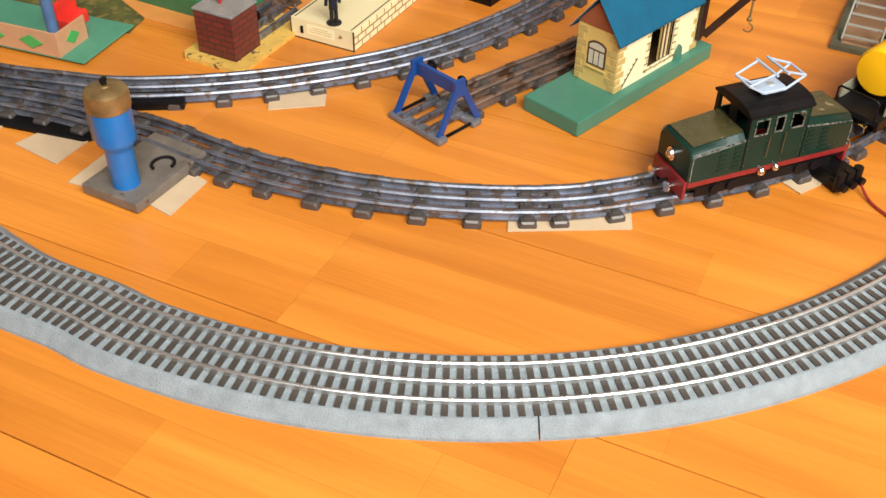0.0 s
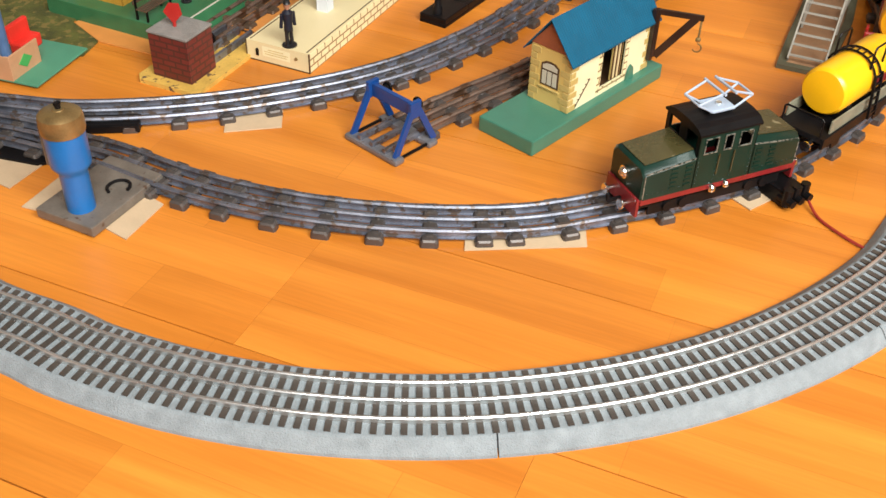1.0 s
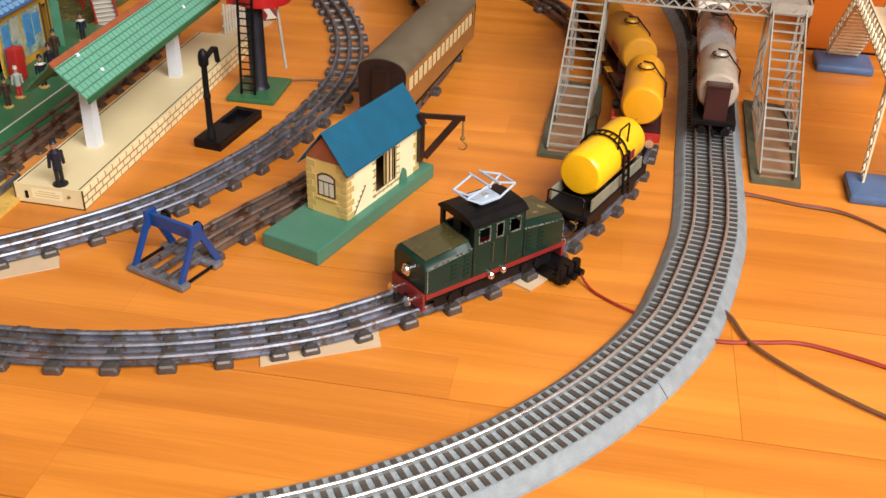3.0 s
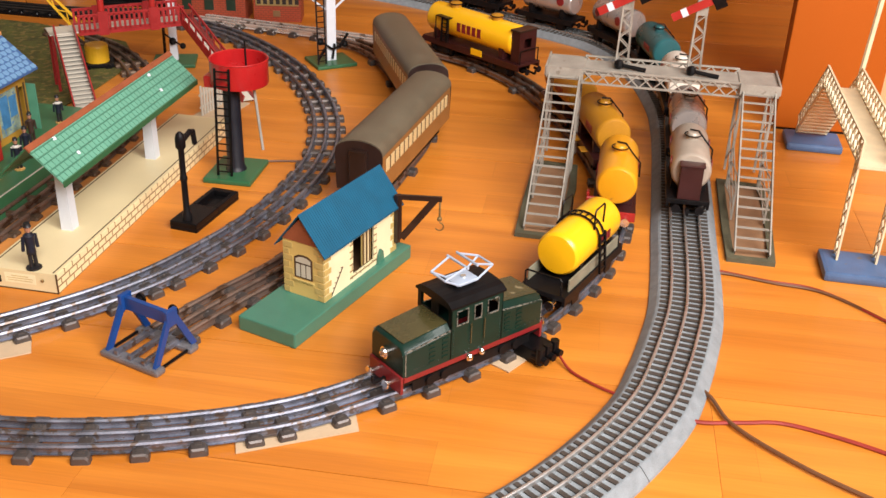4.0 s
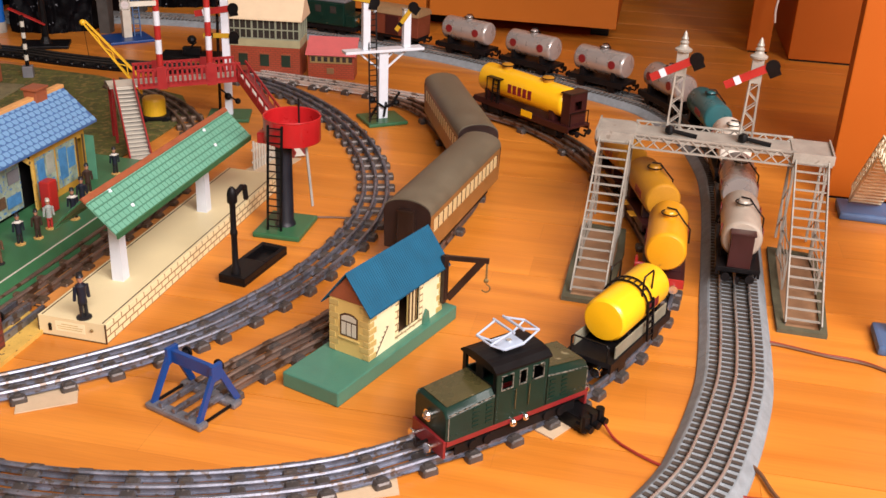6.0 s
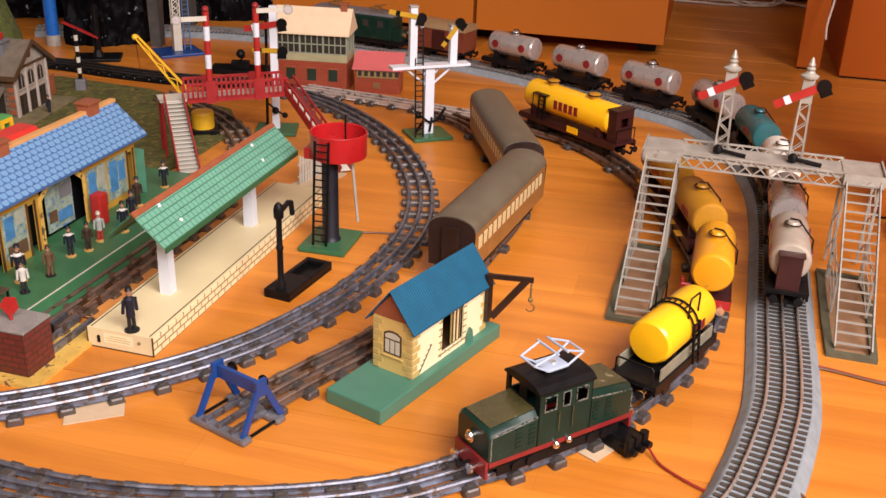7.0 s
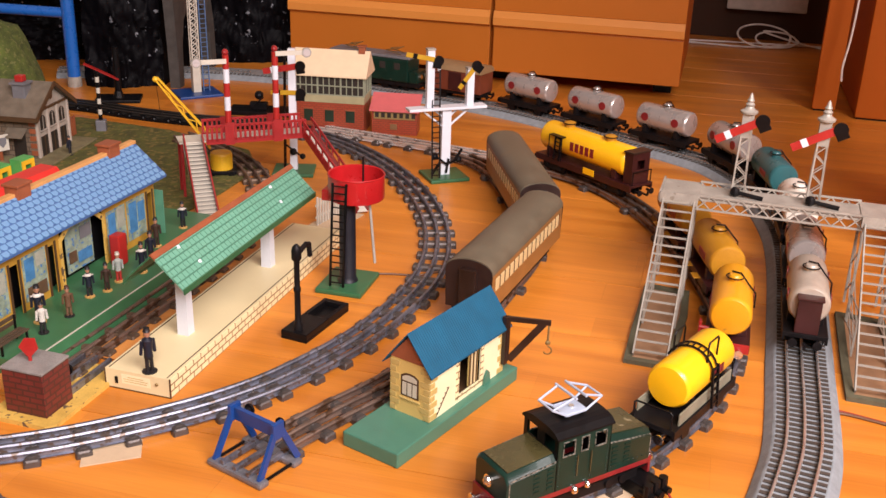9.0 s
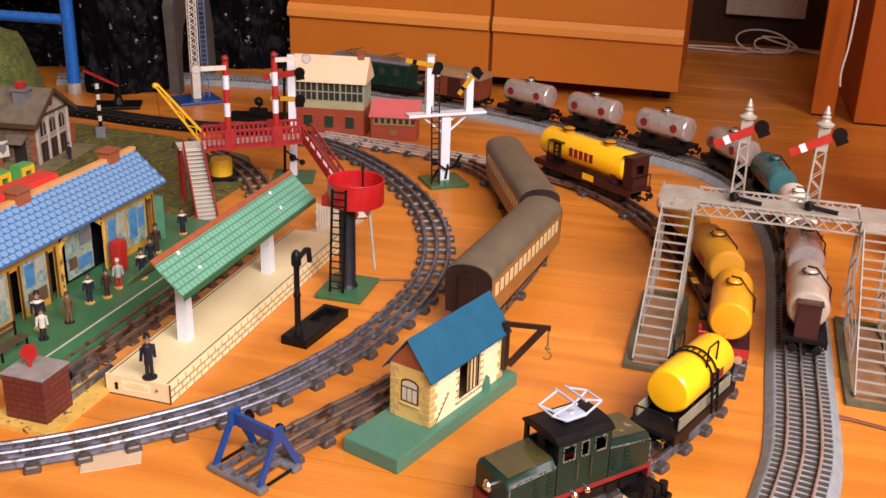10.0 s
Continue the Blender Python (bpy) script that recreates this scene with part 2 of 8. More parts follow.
GRASS = mat("grass_mat", (0.078, 0.080, 0.013), 0.95, var=0.6, scale=45, bump=1.0, fine=700, wear=(0.17, 0.125, 0.030), wear_at=0.55)
HILL = mat("green_flocked_hill", (0.062, 0.082, 0.014), 0.95, var=0.6, scale=70, bump=1.0, wear=(0.13, 0.13, 0.04), wear_at=0.58)
CANE = mat("orange_hardboard", (0.60, 0.24, 0.055), 0.6, var=0.1)
STATIONBLUE = mat("blue_tile_print", (0.135, 0.290, 0.49), 0.4, var=0.12)
TILELINE = mat("blue_tile_edge", (0.045, 0.115, 0.27), 0.5)
STATIONWALL = mat("mustard_litho", (0.44, 0.235, 0.032), 0.4, var=0.12)
POSTERBLUE = mat("poster_sky_blue", (0.045, 0.18, 0.36), 0.45, var=0.3, scale=120)
POSTERCREAM = mat("poster_cream", (0.30, 0.31, 0.25), 0.45, var=0.2, scale=120)
POSTERBROWN = mat("poster_brown", (0.10, 0.055, 0.03), 0.45, var=0.3, scale=120)
BUFFERTIN = mat("blue_grey_tin", (0.20, 0.20, 0.215), 0.42, 0.5, var=0.3, wear=(0.12, 0.075, 0.05), wear_at=0.62)
POSTER = mat("pale_poster_print", (0.23, 0.29, 0.22), 0.45, var=0.5, scale=90, wear=(0.05, 0.16, 0.34), wear_at=0.56)
PALEGREEN = mat("pale_green_sheet", (0.07, 0.24, 0.15), 0.5, var=0.12)
PINKROOF = mat("pink_red_roof", (0.60, 0.13, 0.13), 0.5, var=0.08)
BEIGEROOF = mat("beige_sheet_roof", (0.70, 0.55, 0.36), 0.5, var=0.06)
HOUSESTONE = brick_print("house_stone_print", (0.17, 0.125, 0.085), (0.07, 0.05, 0.032), 0.008, 0.015, 0.0008, 0.6, (0.13, 0.09, 0.06))
HOUSEROOF = mat("grey_brown_slate", (0.145, 0.118, 0.085), 0.6, var=0.3)
SLATE = mat("slate_grey", (0.14, 0.14, 0.15), 0.6)
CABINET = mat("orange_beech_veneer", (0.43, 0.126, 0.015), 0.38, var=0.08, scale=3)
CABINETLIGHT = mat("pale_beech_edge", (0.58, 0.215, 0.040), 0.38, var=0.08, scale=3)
BEIGE = mat("pale_beige_panel", (0.55, 0.38, 0.19), 0.5, var=0.06, scale=4)
PANEL = mat("reddish_cherry_veneer", (0.40, 0.090, 0.007), 0.50, var=0.10, scale=3)
# the wear colour here paints glints on the folds as pale specks
BLACKWRAP = mat("black_crumple_with_glints", (0.0025, 0.0022, 0.003), 0.50, var=0.5, scale=30, bump=0.6, fine=160, wear=(0.20, 0.21, 0.23), wear_at=0.655)
STONEARCH = mat("grey_stone_arch", (0.055, 0.049, 0.043), 0.85, var=0.35)
CHAIRBLUE = mat("blue_tube_enamel", (0.006, 0.105, 0.40), 0.28, var=0.05, coat=0.3)
# unseen walls: tan instead of white, for weaker and warmer fill in the shadows
DIMWALL = mat("dimmed_warm_wall", (0.37, 0.28, 0.20), 0.9, var=0.05, scale=4)
BOUNCEWALL = mat("pale_bounce_wall", (0.78, 0.72, 0.63), 0.9, var=0.05, scale=4)
# unseen ceiling, kept dark so little light bounces down
DIMCEILING = mat("dimmed_ceiling", (0.36, 0.31, 0.26), 0.9, var=0.04, scale=4)
# near-black brown: the shade at the room's far side is painted into this wall
DARKWALL = mat("shade_painted_wall", (0.045, 0.017, 0.007), 0.9, var=0.2, scale=4)
CABLEWHITE = mat("white_cable", (0.70, 0.68, 0.64), 0.5)
WIRERED = mat("red_wire", (0.25, 0.022, 0.014), 0.45)
WIREBROWN = mat("brown_wire", (0.13, 0.055, 0.022), 0.5)
def doll_paint(name, coat, legs, chest, cap, foot):
    """Lead figure paint: base, trousers, coat, shirt, face and cap in bands of height."""
    m = mat(name, coat, 0.42, var=0.3, scale=300)
    N, L = nodes_of(m)
    b = N["Principled BSDF"]
    co, sep, ramp = N.new("ShaderNodeTexCoord"), N.new("ShaderNodeSeparateXYZ"), N.new("ShaderNodeValToRGB")
    L.new(co.outputs["Generated"], sep.inputs[0]), L.new(sep.outputs["Z"], ramp.inputs["Fac"])
    cr = ramp.color_ramp
    cr.interpolation = "CONSTANT"
    bands = [(0.0, foot), (0.045, legs), (0.38, coat), (0.70, chest), (0.77, coat), (0.80, (0.42, 0.20, 0.12)), (0.91, cap)]
    cr.elements[0].position, cr.elements[0].color = 0.0, (*foot, 1)
    cr.elements[1].position, cr.elements[1].color = bands[-1][0], (*cap, 1)
    for p, c in bands[1:-1]:
        cr.elements.new(p).color = (*c, 1)
    mixed = N.new("ShaderNodeMix")
    mixed.data_type, mixed.blend_type = "RGBA", "MULTIPLY"
    mixed.inputs["Factor"].default_value = 1.0
    old = b.inputs["Base Color"].links[0].from_node
    ramp_in = old.inputs["B"].links[0].from_socket
    L.new(ramp.outputs["Color"], mixed.inputs["A"]), L.new(ramp_in, mixed.inputs["B"])
    L.new(mixed.outputs["Result"], b.inputs["Base Color"])
    return m


NAVY, SOOT, TAN, IVORY, SAND = (0.010, 0.012, 0.022), (0.012, 0.011, 0.012), (0.12, 0.060, 0.032), (0.55, 0.52, 0.46), (0.50, 0.30, 0.09)
DOLL = doll_paint("navy_lead_paint", NAVY, SOOT, NAVY, SOOT, SOOT)
DOLLSHIRT = doll_paint("navy_lead_paint_white_shirt", NAVY, SOOT, IVORY, SOOT, SAND)
DOLLBROWN = doll_paint("brown_lead_paint", TAN, TAN, TAN, (0.06, 0.03, 0.02), SOOT)
DOLLDARK = doll_paint("dark_brown_lead_paint", (0.040, 0.020, 0.014), (0.030, 0.016, 0.012), (0.040, 0.020, 0.014), SOOT, SAND)
DOLLRED = doll_paint("red_skirt_lead_paint", (0.30, 0.33, 0.30), (0.34, 0.025, 0.020), (0.30, 0.33, 0.30), (0.45, 0.40, 0.33), SAND)
DOLLWHITE = doll_paint("white_apron_lead_paint", IVORY, SOOT, IVORY, SOOT, SOOT)
YELLOWARM = mat("signal_yellow", (0.42, 0.235, 0.010), 0.4, var=0.1)
CRANEYELLOW = mat("crane_yellow", (0.76, 0.43, 0.02), 0.4, var=0.12)
TOYRED = mat("bright_toy_red", (0.66, 0.03, 0.02), 0.45, var=0.08)
TOYGREEN = mat("toy_leaf_green", (0.06, 0.32, 0.08), 0.45, var=0.1)
FENCE = mat("peach_litho_fence", (0.48, 0.26, 0.14), 0.45, var=0.1)
GLOBE = mat("frosted_globe", (0.46, 0.42, 0.41), 0.3)

for dim, sheen in ((BLACK, 0.18), (DARKFRAME, 0.16), (LOCOGREEN, 0.22), (BLACKWRAP, 0.05), (PANEL, 0.2), (CABINET, 0.3)):
    dim.node_tree.nodes["Principled BSDF"].inputs["Specular IOR Level"].default_value = sheen


# ---- mesh tools ----
def bm_new():
    return bmesh.new()


def box(bm, x0, x1, y0, y1, z0, z1, bevel=0.0, m=None):
    r = bmesh.ops.create_cube(bm, size=1.0)
    vs = r["verts"]
    for v in vs:
        v.co = Vector((x0 + (v.co.x + 0.5) * (x1 - x0), y0 + (v.co.y + 0.5) * (y1 - y0), z0 + (v.co.z + 0.5) * (z1 - z0)))
    if bevel:
        es = list({e for v in vs for e in v.link_edges})
        r = bmesh.ops.bevel(bm, geom=es, offset=bevel, segments=2, affect="EDGES", profile=0.6)
        vs = list({v for f in r["faces"] for v in f.verts} | {v for v in vs if v.is_valid})
    if m is not None:
        for v in vs:
            v.co = m @ v.co
    return bm


def pierced(bm, us, ws, holes, m, t):
    """One sheet with openings: cells between the cuts us and ws in the pose m's xy plane, t thick; holes are (column, row) cells."""
    n, k = len(us) - 1, len(ws) - 1
    A = [[[bm.verts.new(m @ Vector((u, w, z))) for w in ws] for u in us] for z in (0, t)]
    full = lambda i, j: 0 <= i < n and 0 <= j < k and (i, j) not in holes
    for i in range(n):
        for j in range(k):
            if not full(i, j):
                continue
            q = [(i, j), (i + 1, j), (i + 1, j + 1), (i, j + 1)]
            bm.faces.new([A[0][a][b] for a, b in q[::-1]]), bm.faces.new([A[1][a][b] for a, b in q])
            for (a, b), (c, d), (di, dj) in ((q[0], q[1], (0, -1)), (q[1], q[2], (1, 0)), (q[2], q[3], (0, 1)), (q[3], q[0], (-1, 0))):
                if not full(i + di, j + dj):
                    bm.faces.new((A[0][a][b], A[0][c][d], A[1][c][d], A[1][a][b]))
    bmesh.ops.delete(bm, geom=[v for v in bm.verts if not v.link_faces], context="VERTS")
    bmesh.ops.recalc_face_normals(bm, faces=bm.faces)
    return bm


def tube(bm, a, b, r, r2=None, seg=12, caps=True):
    a, b = Vector(a), Vector(b)
    d = b - a
    m = Matrix.Translation((a + b) / 2) @ d.to_track_quat("Z", "Y").to_matrix().to_4x4()
    bmesh.ops.create_cone(bm, cap_ends=caps, segments=seg, radius1=r, radius2=r if r2 is None else r2, depth=d.length, matrix=m)
    return bm


def bent_rod(bm, pts, r, seg=8):
    """One bent round rod through the points, capped at both ends."""
    P = [Vector(p) for p in pts]
    rings = []
    for i, p in enumerate(P):
        a, b = (p - P[i - 1]).normalized() if i else None, (P[i + 1] - p).normalized() if i < len(P) - 1 else None
        t = ((a or b) + (b or a)).normalized()
        if not rings:
            u = t.orthogonal().normalized()
        else:
            u = (u - t * u.dot(t)).normalized()
        v = t.cross(u)
        rings.append([bm.verts.new(p + (u * math.cos(2 * math.pi * k / seg) + v * math.sin(2 * math.pi * k / seg)) * r) for k in range(seg)])
    for a, b in zip(rings, rings[1:]):
        for k in range(seg):
            bm.faces.new((a[k], a[(k + 1) % seg], b[(k + 1) % seg], b[k]))
    bm.faces.new(rings[0][::-1]), bm.faces.new(rings[-1])
    bmesh.ops.recalc_face_normals(bm, faces=bm.faces)
    return bm


def ball(bm, c, r, seg=12, squash=1.0):
    bmesh.ops.create_uvsphere(bm, u_segments=seg, v_segments=max(6, seg // 2), radius=r, matrix=Matrix.Translation(c) @ Matrix.Diagonal((1, 1, squash, 1)))
    return bm


def bar(bm, a, b, w, t):
    """A flat bar from a to b: w wide across, t thick."""
    a, b = Vector(a), Vector(b)
    d = b - a
    m = Matrix.Translation((a + b) / 2) @ d.to_track_quat("Z", "Y").to_matrix().to_4x4()
    r = bmesh.ops.create_cube(bm, size=1.0, matrix=m @ Matrix.Diagonal((w, t, d.length, 1)))
    return bm


def prism(bm, outline, m0, depth):
    """An outline in the xy plane of the pose m0, drawn out along its z."""
    n = len(outline)
    lo = [bm.verts.new(m0 @ Vector((x, y, 0))) for x, y in outline]
    hi = [bm.verts.new(m0 @ Vector((x, y, depth))) for x, y in outline]
    bm.faces.new(lo[::-1])
    bm.faces.new(hi)
    for i in range(n):
        j = (i + 1) % n
        bm.faces.new((lo[i], lo[j], hi[j], hi[i]))
    bmesh.ops.recalc_face_normals(bm, faces=bm.faces)
    return bm


def lathe(bm, profile, c=(0, 0, 0), seg=24, m=None):
    """A turned body: (radius, height) pairs round z."""
    rings = []
    for r, z in profile:
        rings.append([bm.verts.new(Vector((c[0] + r * math.cos(2 * math.pi * k / seg), c[1] + r * math.sin(2 * math.pi * k / seg), c[2] + z))) for k in range(seg)])
    for a, b in zip(rings, rings[1:]):
        for k in range(seg):
            j = (k + 1) % seg
            bm.faces.new((a[k], a[j], b[j], b[k]))
    bm.faces.new(rings[0][::-1])
    bm.faces.new(rings[-1])
    if m is not None:
        for ring in rings:
            for v in ring:
                v.co = m @ v.co
    return bm


def sweep(bm, profile, path, offset=0.0, closed=True):
    """A profile of (sideways, up) pairs along a path of (x, y, ...) points on the floor; offset moves it to the path's right."""
    rings, n = [], len(path)
    for i, p in enumerate(path):
        a, b = path[max(i - 1, 0)], path[min(i + 1, n - 1)]
        d = Vector((b[0] - a[0], b[1] - a[1], 0)).normalized()
        s = Vector((d.y, -d.x, 0))
        rings.append([bm.verts.new(Vector((p[0], p[1], p[2] if len(p) > 2 else 0)) + s * (offset + u) + Vector((0, 0, w))) for u, w in profile])
    k = len(profile)
    for a, b in zip(rings, rings[1:]):
        for j in range(k if closed else k - 1):
            bm.faces.new((a[j], a[(j + 1) % k], b[(j + 1) % k], b[j]))
    if closed:
        bm.faces.new(rings[0][::-1])
        bm.faces.new(rings[-1])
    bmesh.ops.recalc_face_normals(bm, faces=bm.faces)
    return bm


def spline(points, step=0.008):
    """A smooth curve through the points, cut into even steps."""
    P = [Vector(p) for p in points]
    P = [2 * P[0] - P[1]] + P + [2 * P[-1] - P[-2]]
    fine = []
    for i in range(1, len(P) - 2):
        for k in range(24):
            t = k / 24
            fine.append(0.5 * ((2 * P[i]) + (P[i + 1] - P[i - 1]) * t + (2 * P[i - 1] - 5 * P[i] + 4 * P[i + 1] - P[i + 2]) * t * t + (3 * P[i] - P[i - 1] - 3 * P[i + 1] + P[i + 2]) * t ** 3))
    fine.append(P[-2])
    out, left = [fine[0]], step
    for a, b in zip(fine, fine[1:]):
        d = (b - a).length
        while d >= left and d > 0:
            a = a + (b - a) * (left / d)
            out.append(a)
            d = (b - a).length
            left = step
        left -= d
    return out


def arc(cx, cy, r, a0, a1, n):
    return [(cx + r * math.cos(radians(a0 + (a1 - a0) * k / n)), cy + r * math.sin(radians(a0 + (a1 - a0) * k / n))) for k in range(n + 1)]


def mesh_of(bm, name, material, smooth=False):
    me = bpy.data.meshes.new(name)
    bm.to_mesh(me)
    bm.free()
    me.materials.append(material)
    if smooth:
        for f in me.polygons:
            f.use_smooth = True
        me.set_sharp_from_angle(angle=radians(38))
    return me


def part(name, bm, material, parent, label="", smooth=False):
    ob = new(name, mesh_of(bm, name, material, smooth))
    ob.parent = parent
    return tagged(ob, label)


def thing(name, label, category, x=0, y=0, z=0, yaw=0, group="", kind=""):
    ob = new(name)
    ob.empty_display_size = 0.02
    ob.matrix_world = pose(x, y, z, 0, 0, yaw)
    return tagged(ob, label, category, group, kind)


def solid(name, bm, material, label, category, x=0, y=0, z=0, yaw=0, group="", kind="", smooth=False):
    ob = new(name, mesh_of(bm, name, material, smooth))
    ob.matrix_world = pose(x, y, z, 0, 0, yaw)
    return tagged(ob, label, category, group, kind)


def piece(name, me, parent, m):
    ob = new(name, me)
    ob.parent = parent
    ob.matrix_local = m
    return ob


def heading(path, i):
    a, b = path[max(i - 1, 0)], path[min(i + 1, len(path) - 1)]
    return math.atan2(b[1] - a[1], b[0] - a[0])


# ---- room ----
PLANK = -24.8
floor_bm = box(bm_new(), -3.2, 3.6, -2.2, 4.6, -0.05, -0.004)
floor = solid("floor", floor_bm, GAP, "orange oiled wooden floor of long boards", "floor", kind="structure")
wall_me = []
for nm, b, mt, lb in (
        ("wall_west", (-2.4, -2.3, -1.1, 4.1, 0, 2.5), DIMWALL, "plain unseen wall in tan, darkened to cut bounce light"),
    ("wall_east", (2.6, 2.7, -1.1, 4.1, 0, 2.5), DIMWALL, "plain unseen wall in tan, darkened to cut bounce light"),
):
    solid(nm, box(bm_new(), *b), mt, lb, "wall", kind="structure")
south = bm_new()
box(south, -2.4, -0.40, -1.1, -0.95, 0, 2.5), box(south, 2.0, 2.7, -1.1, -0.95, 0, 2.5)
box(south, -0.40, 2.0, -1.1, -0.95, 0, 1.05), box(south, -0.40, 2.0, -1.1, -0.95, 2.36, 2.5)
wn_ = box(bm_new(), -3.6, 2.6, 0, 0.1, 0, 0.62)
# out-of-view pale slab, added so the floor has something bright to reflect
solid("wall_north_upper", box(bm_new(), -3.6, 2.6, 0, 0.1, 0.62, 2.5), BOUNCEWALL, "unseen pale upper wall added to reflect sheen onto the floor", "wall", 1.3, 2.85, 0, PLANK, kind="structure")
solid("wall_north", wn_, DARKWALL, "brown far wall with the room's shade put into its colour", "wall", 1.3, 2.85, 0, PLANK, kind="structure")
solid("wall_south", south, DIMWALL, "plain unseen tan wall with a window opening, darkened to cut bounce light", "wall", kind="structure")
solid("ceiling", box(bm_new(), -2.4, 2.7, -1.1, 4.2, 2.5, 2.6), DIMCEILING, "plain unseen ceiling darkened to cut bounce light", "ceiling", kind="structure")

# ---- tracks ----
OUTER = spline(
    [(-0.62, 0.80), (-0.50, 0.69), (-0.40, 0.615), (-0.315, 0.552), (-0.250, 0.520)] + arc(0.020, 1.000, 0.5526, 245, 312, 9)
    + [(0.430, 0.636), (0.463, 0.680), (0.491, 0.721), (0.516, 0.766), (0.542, 0.817), (0.570, 0.874), (0.602, 0.937), (0.637, 1.007), (0.677, 1.087), (0.719, 1.177), (0.752, 1.262), (0.782, 1.380), (0.792, 1.480), (0.780, 1.580), (0.738, 1.660), (0.686, 1.733), (0.608, 1.842),
       (0.520, 1.955), (0.410, 2.060), (0.270, 2.170), (0.130, 2.260), (-0.010, 2.325), (-0.150, 2.360), (-0.300, 2.375), (-0.450, 2.370)], 0.0093)
LOOP = spline([(-0.50, 0.825), (-0.43, 0.806), (-0.34, 0.780), (-0.275, 0.752)] + arc(0.050, 1.178, 0.529, 236, 276, 5) + arc(0.050, 1.178, 0.5235, 284, 300, 3) + arc(0.050, 1.178, 0.5205, 307, 343, 5)
              + [(0.560, 1.085), (0.571, 1.170), (0.576, 1.270), (0.572, 1.365), (0.554, 1.455), (0.517, 1.535), (0.464, 1.605), (0.404, 1.656), (0.325, 1.716), (0.248, 1.771), (0.106, 1.864)], 0.006)
CURVE = spline([(-0.50, 0.855), (-0.417, 0.832), (-0.360, 0.821), (-0.305, 0.813), (-0.231, 0.818), (-0.161, 0.832), (-0.087, 0.857), (-0.030, 0.884), (0.026, 0.922), (0.098, 0.990), (0.158, 1.069),
                (0.204, 1.152), (0.233, 1.241), (0.248, 1.348), (0.244, 1.470), (0.222, 1.585), (0.185, 1.690), (0.135, 1.780), (0.060, 1.862)], 0.006)
SIDING = spline([(0.006, 0.792), (0.034, 0.818), (0.075, 0.852), (0.122, 0.889), (0.180, 0.945), (0.231, 1.012), (0.300, 1.122), (0.352, 1.215), (0.380, 1.320), (0.390, 1.440), (0.389, 1.540), (0.370, 1.625), (0.325, 1.690)], 0.006)
BACK = spline([(0.106, 1.861), (0.040, 1.900), (-0.041, 1.925), (-0.116, 1.945), (-0.228, 2.000), (-0.344, 2.070), (-0.480, 2.120), (-0.600, 2.140)], 0.006)
STATION = spline([(-0.205, 0.962), (-0.161, 1.042), (-0.108, 1.141), (-0.055, 1.245), (-0.012, 1.360), (0.004, 1.470), (-0.002, 1.570), (-0.030, 1.668), (-0.078, 1.755), (-0.140, 1.830)], 0.006)

RAILROUND = [(-0.0009, 0.0112), (-0.0009, 0.0140), (-0.0014, 0.0149), (-0.0013, 0.0160), (-0.0006, 0.0166), (0.0006, 0.0166), (0.0013, 0.0160), (0.0014, 0.0149), (0.0009, 0.0140), (0.0009, 0.0112)]
TINPROFILE = [(-0.0035, 0.0045), (-0.0010, 0.0050), (-0.0008, 0.0080), (-0.0020, 0.0090), (-0.0024, 0.0106), (-0.0014, 0.0122), (0.0014, 0.0122), (0.0024, 0.0106), (0.0020, 0.0090), (0.0008, 0.0080), (0.0010, 0.0050), (0.0035, 0.0045)]


def ballast_track():
    th = thing("toy_track", "grey plastic roadbed track with nickel rails and brown ties", "toy track")
    section = 31
    joint = min(range(len(OUTER)), key=lambda i: (OUTER[i].x - 0.0651) ** 2 + (OUTER[i].y - 0.4493) ** 2)
    cuts = [0] + list(range(joint, len(OUTER), section))
    for i in cuts:
        seg = OUTER[i:(cuts[1] if i == 0 else i + section) + 1]
        if len(seg) < 2:
            continue
        if i:
            seg = [seg[0] + (seg[1] - seg[0]) * 0.06] + list(seg[1:])
        bm = sweep(bm_new(), [(-0.0368, 0.0), (-0.0362, 0.0022), (-0.0290, 0.0098), (-0.0270, 0.0110), (0.0270, 0.0110), (0.0290, 0.0098), (0.0362, 0.0022), (0.0368, 0.0)], seg)
        part("roadbed", bm, BALLAST, th)
    for off in (-0.0159, 0.0, 0.0159):
        part("rail", sweep(bm_new(), RAILROUND, OUTER, off), NICKEL, th, smooth=True)
    tb = bm_new()
    box(tb, -0.0021, 0.0021, -0.0258, 0.0258, 0.0100, 0.0122)
    me = mesh_of(tb, "tie", TIE)
    near = [i for i in range(1, len(OUTER) - 1)]
    for k, i in enumerate(near):
        if 14 <= k < 300:
            p = OUTER[i]
            piece("tie", me, th, Matrix.Translation((p.x, p.y, 0)) @ Matrix.Rotation(heading(OUTER, i), 4, "Z"))
    rest = bm_new()
    for k, i in enumerate(near):
        if not 14 <= k < 300:
            p = OUTER[i]
            box(rest, -0.0021, 0.0021, -0.0258, 0.0258, 0.0100, 0.0122, m=Matrix.Translation((p.x, p.y, 0)) @ Matrix.Rotation(heading(OUTER, i), 4, "Z"))
    tagged(part("sleeper_strip", rest, TIE, th), kind="stuff")
    return th


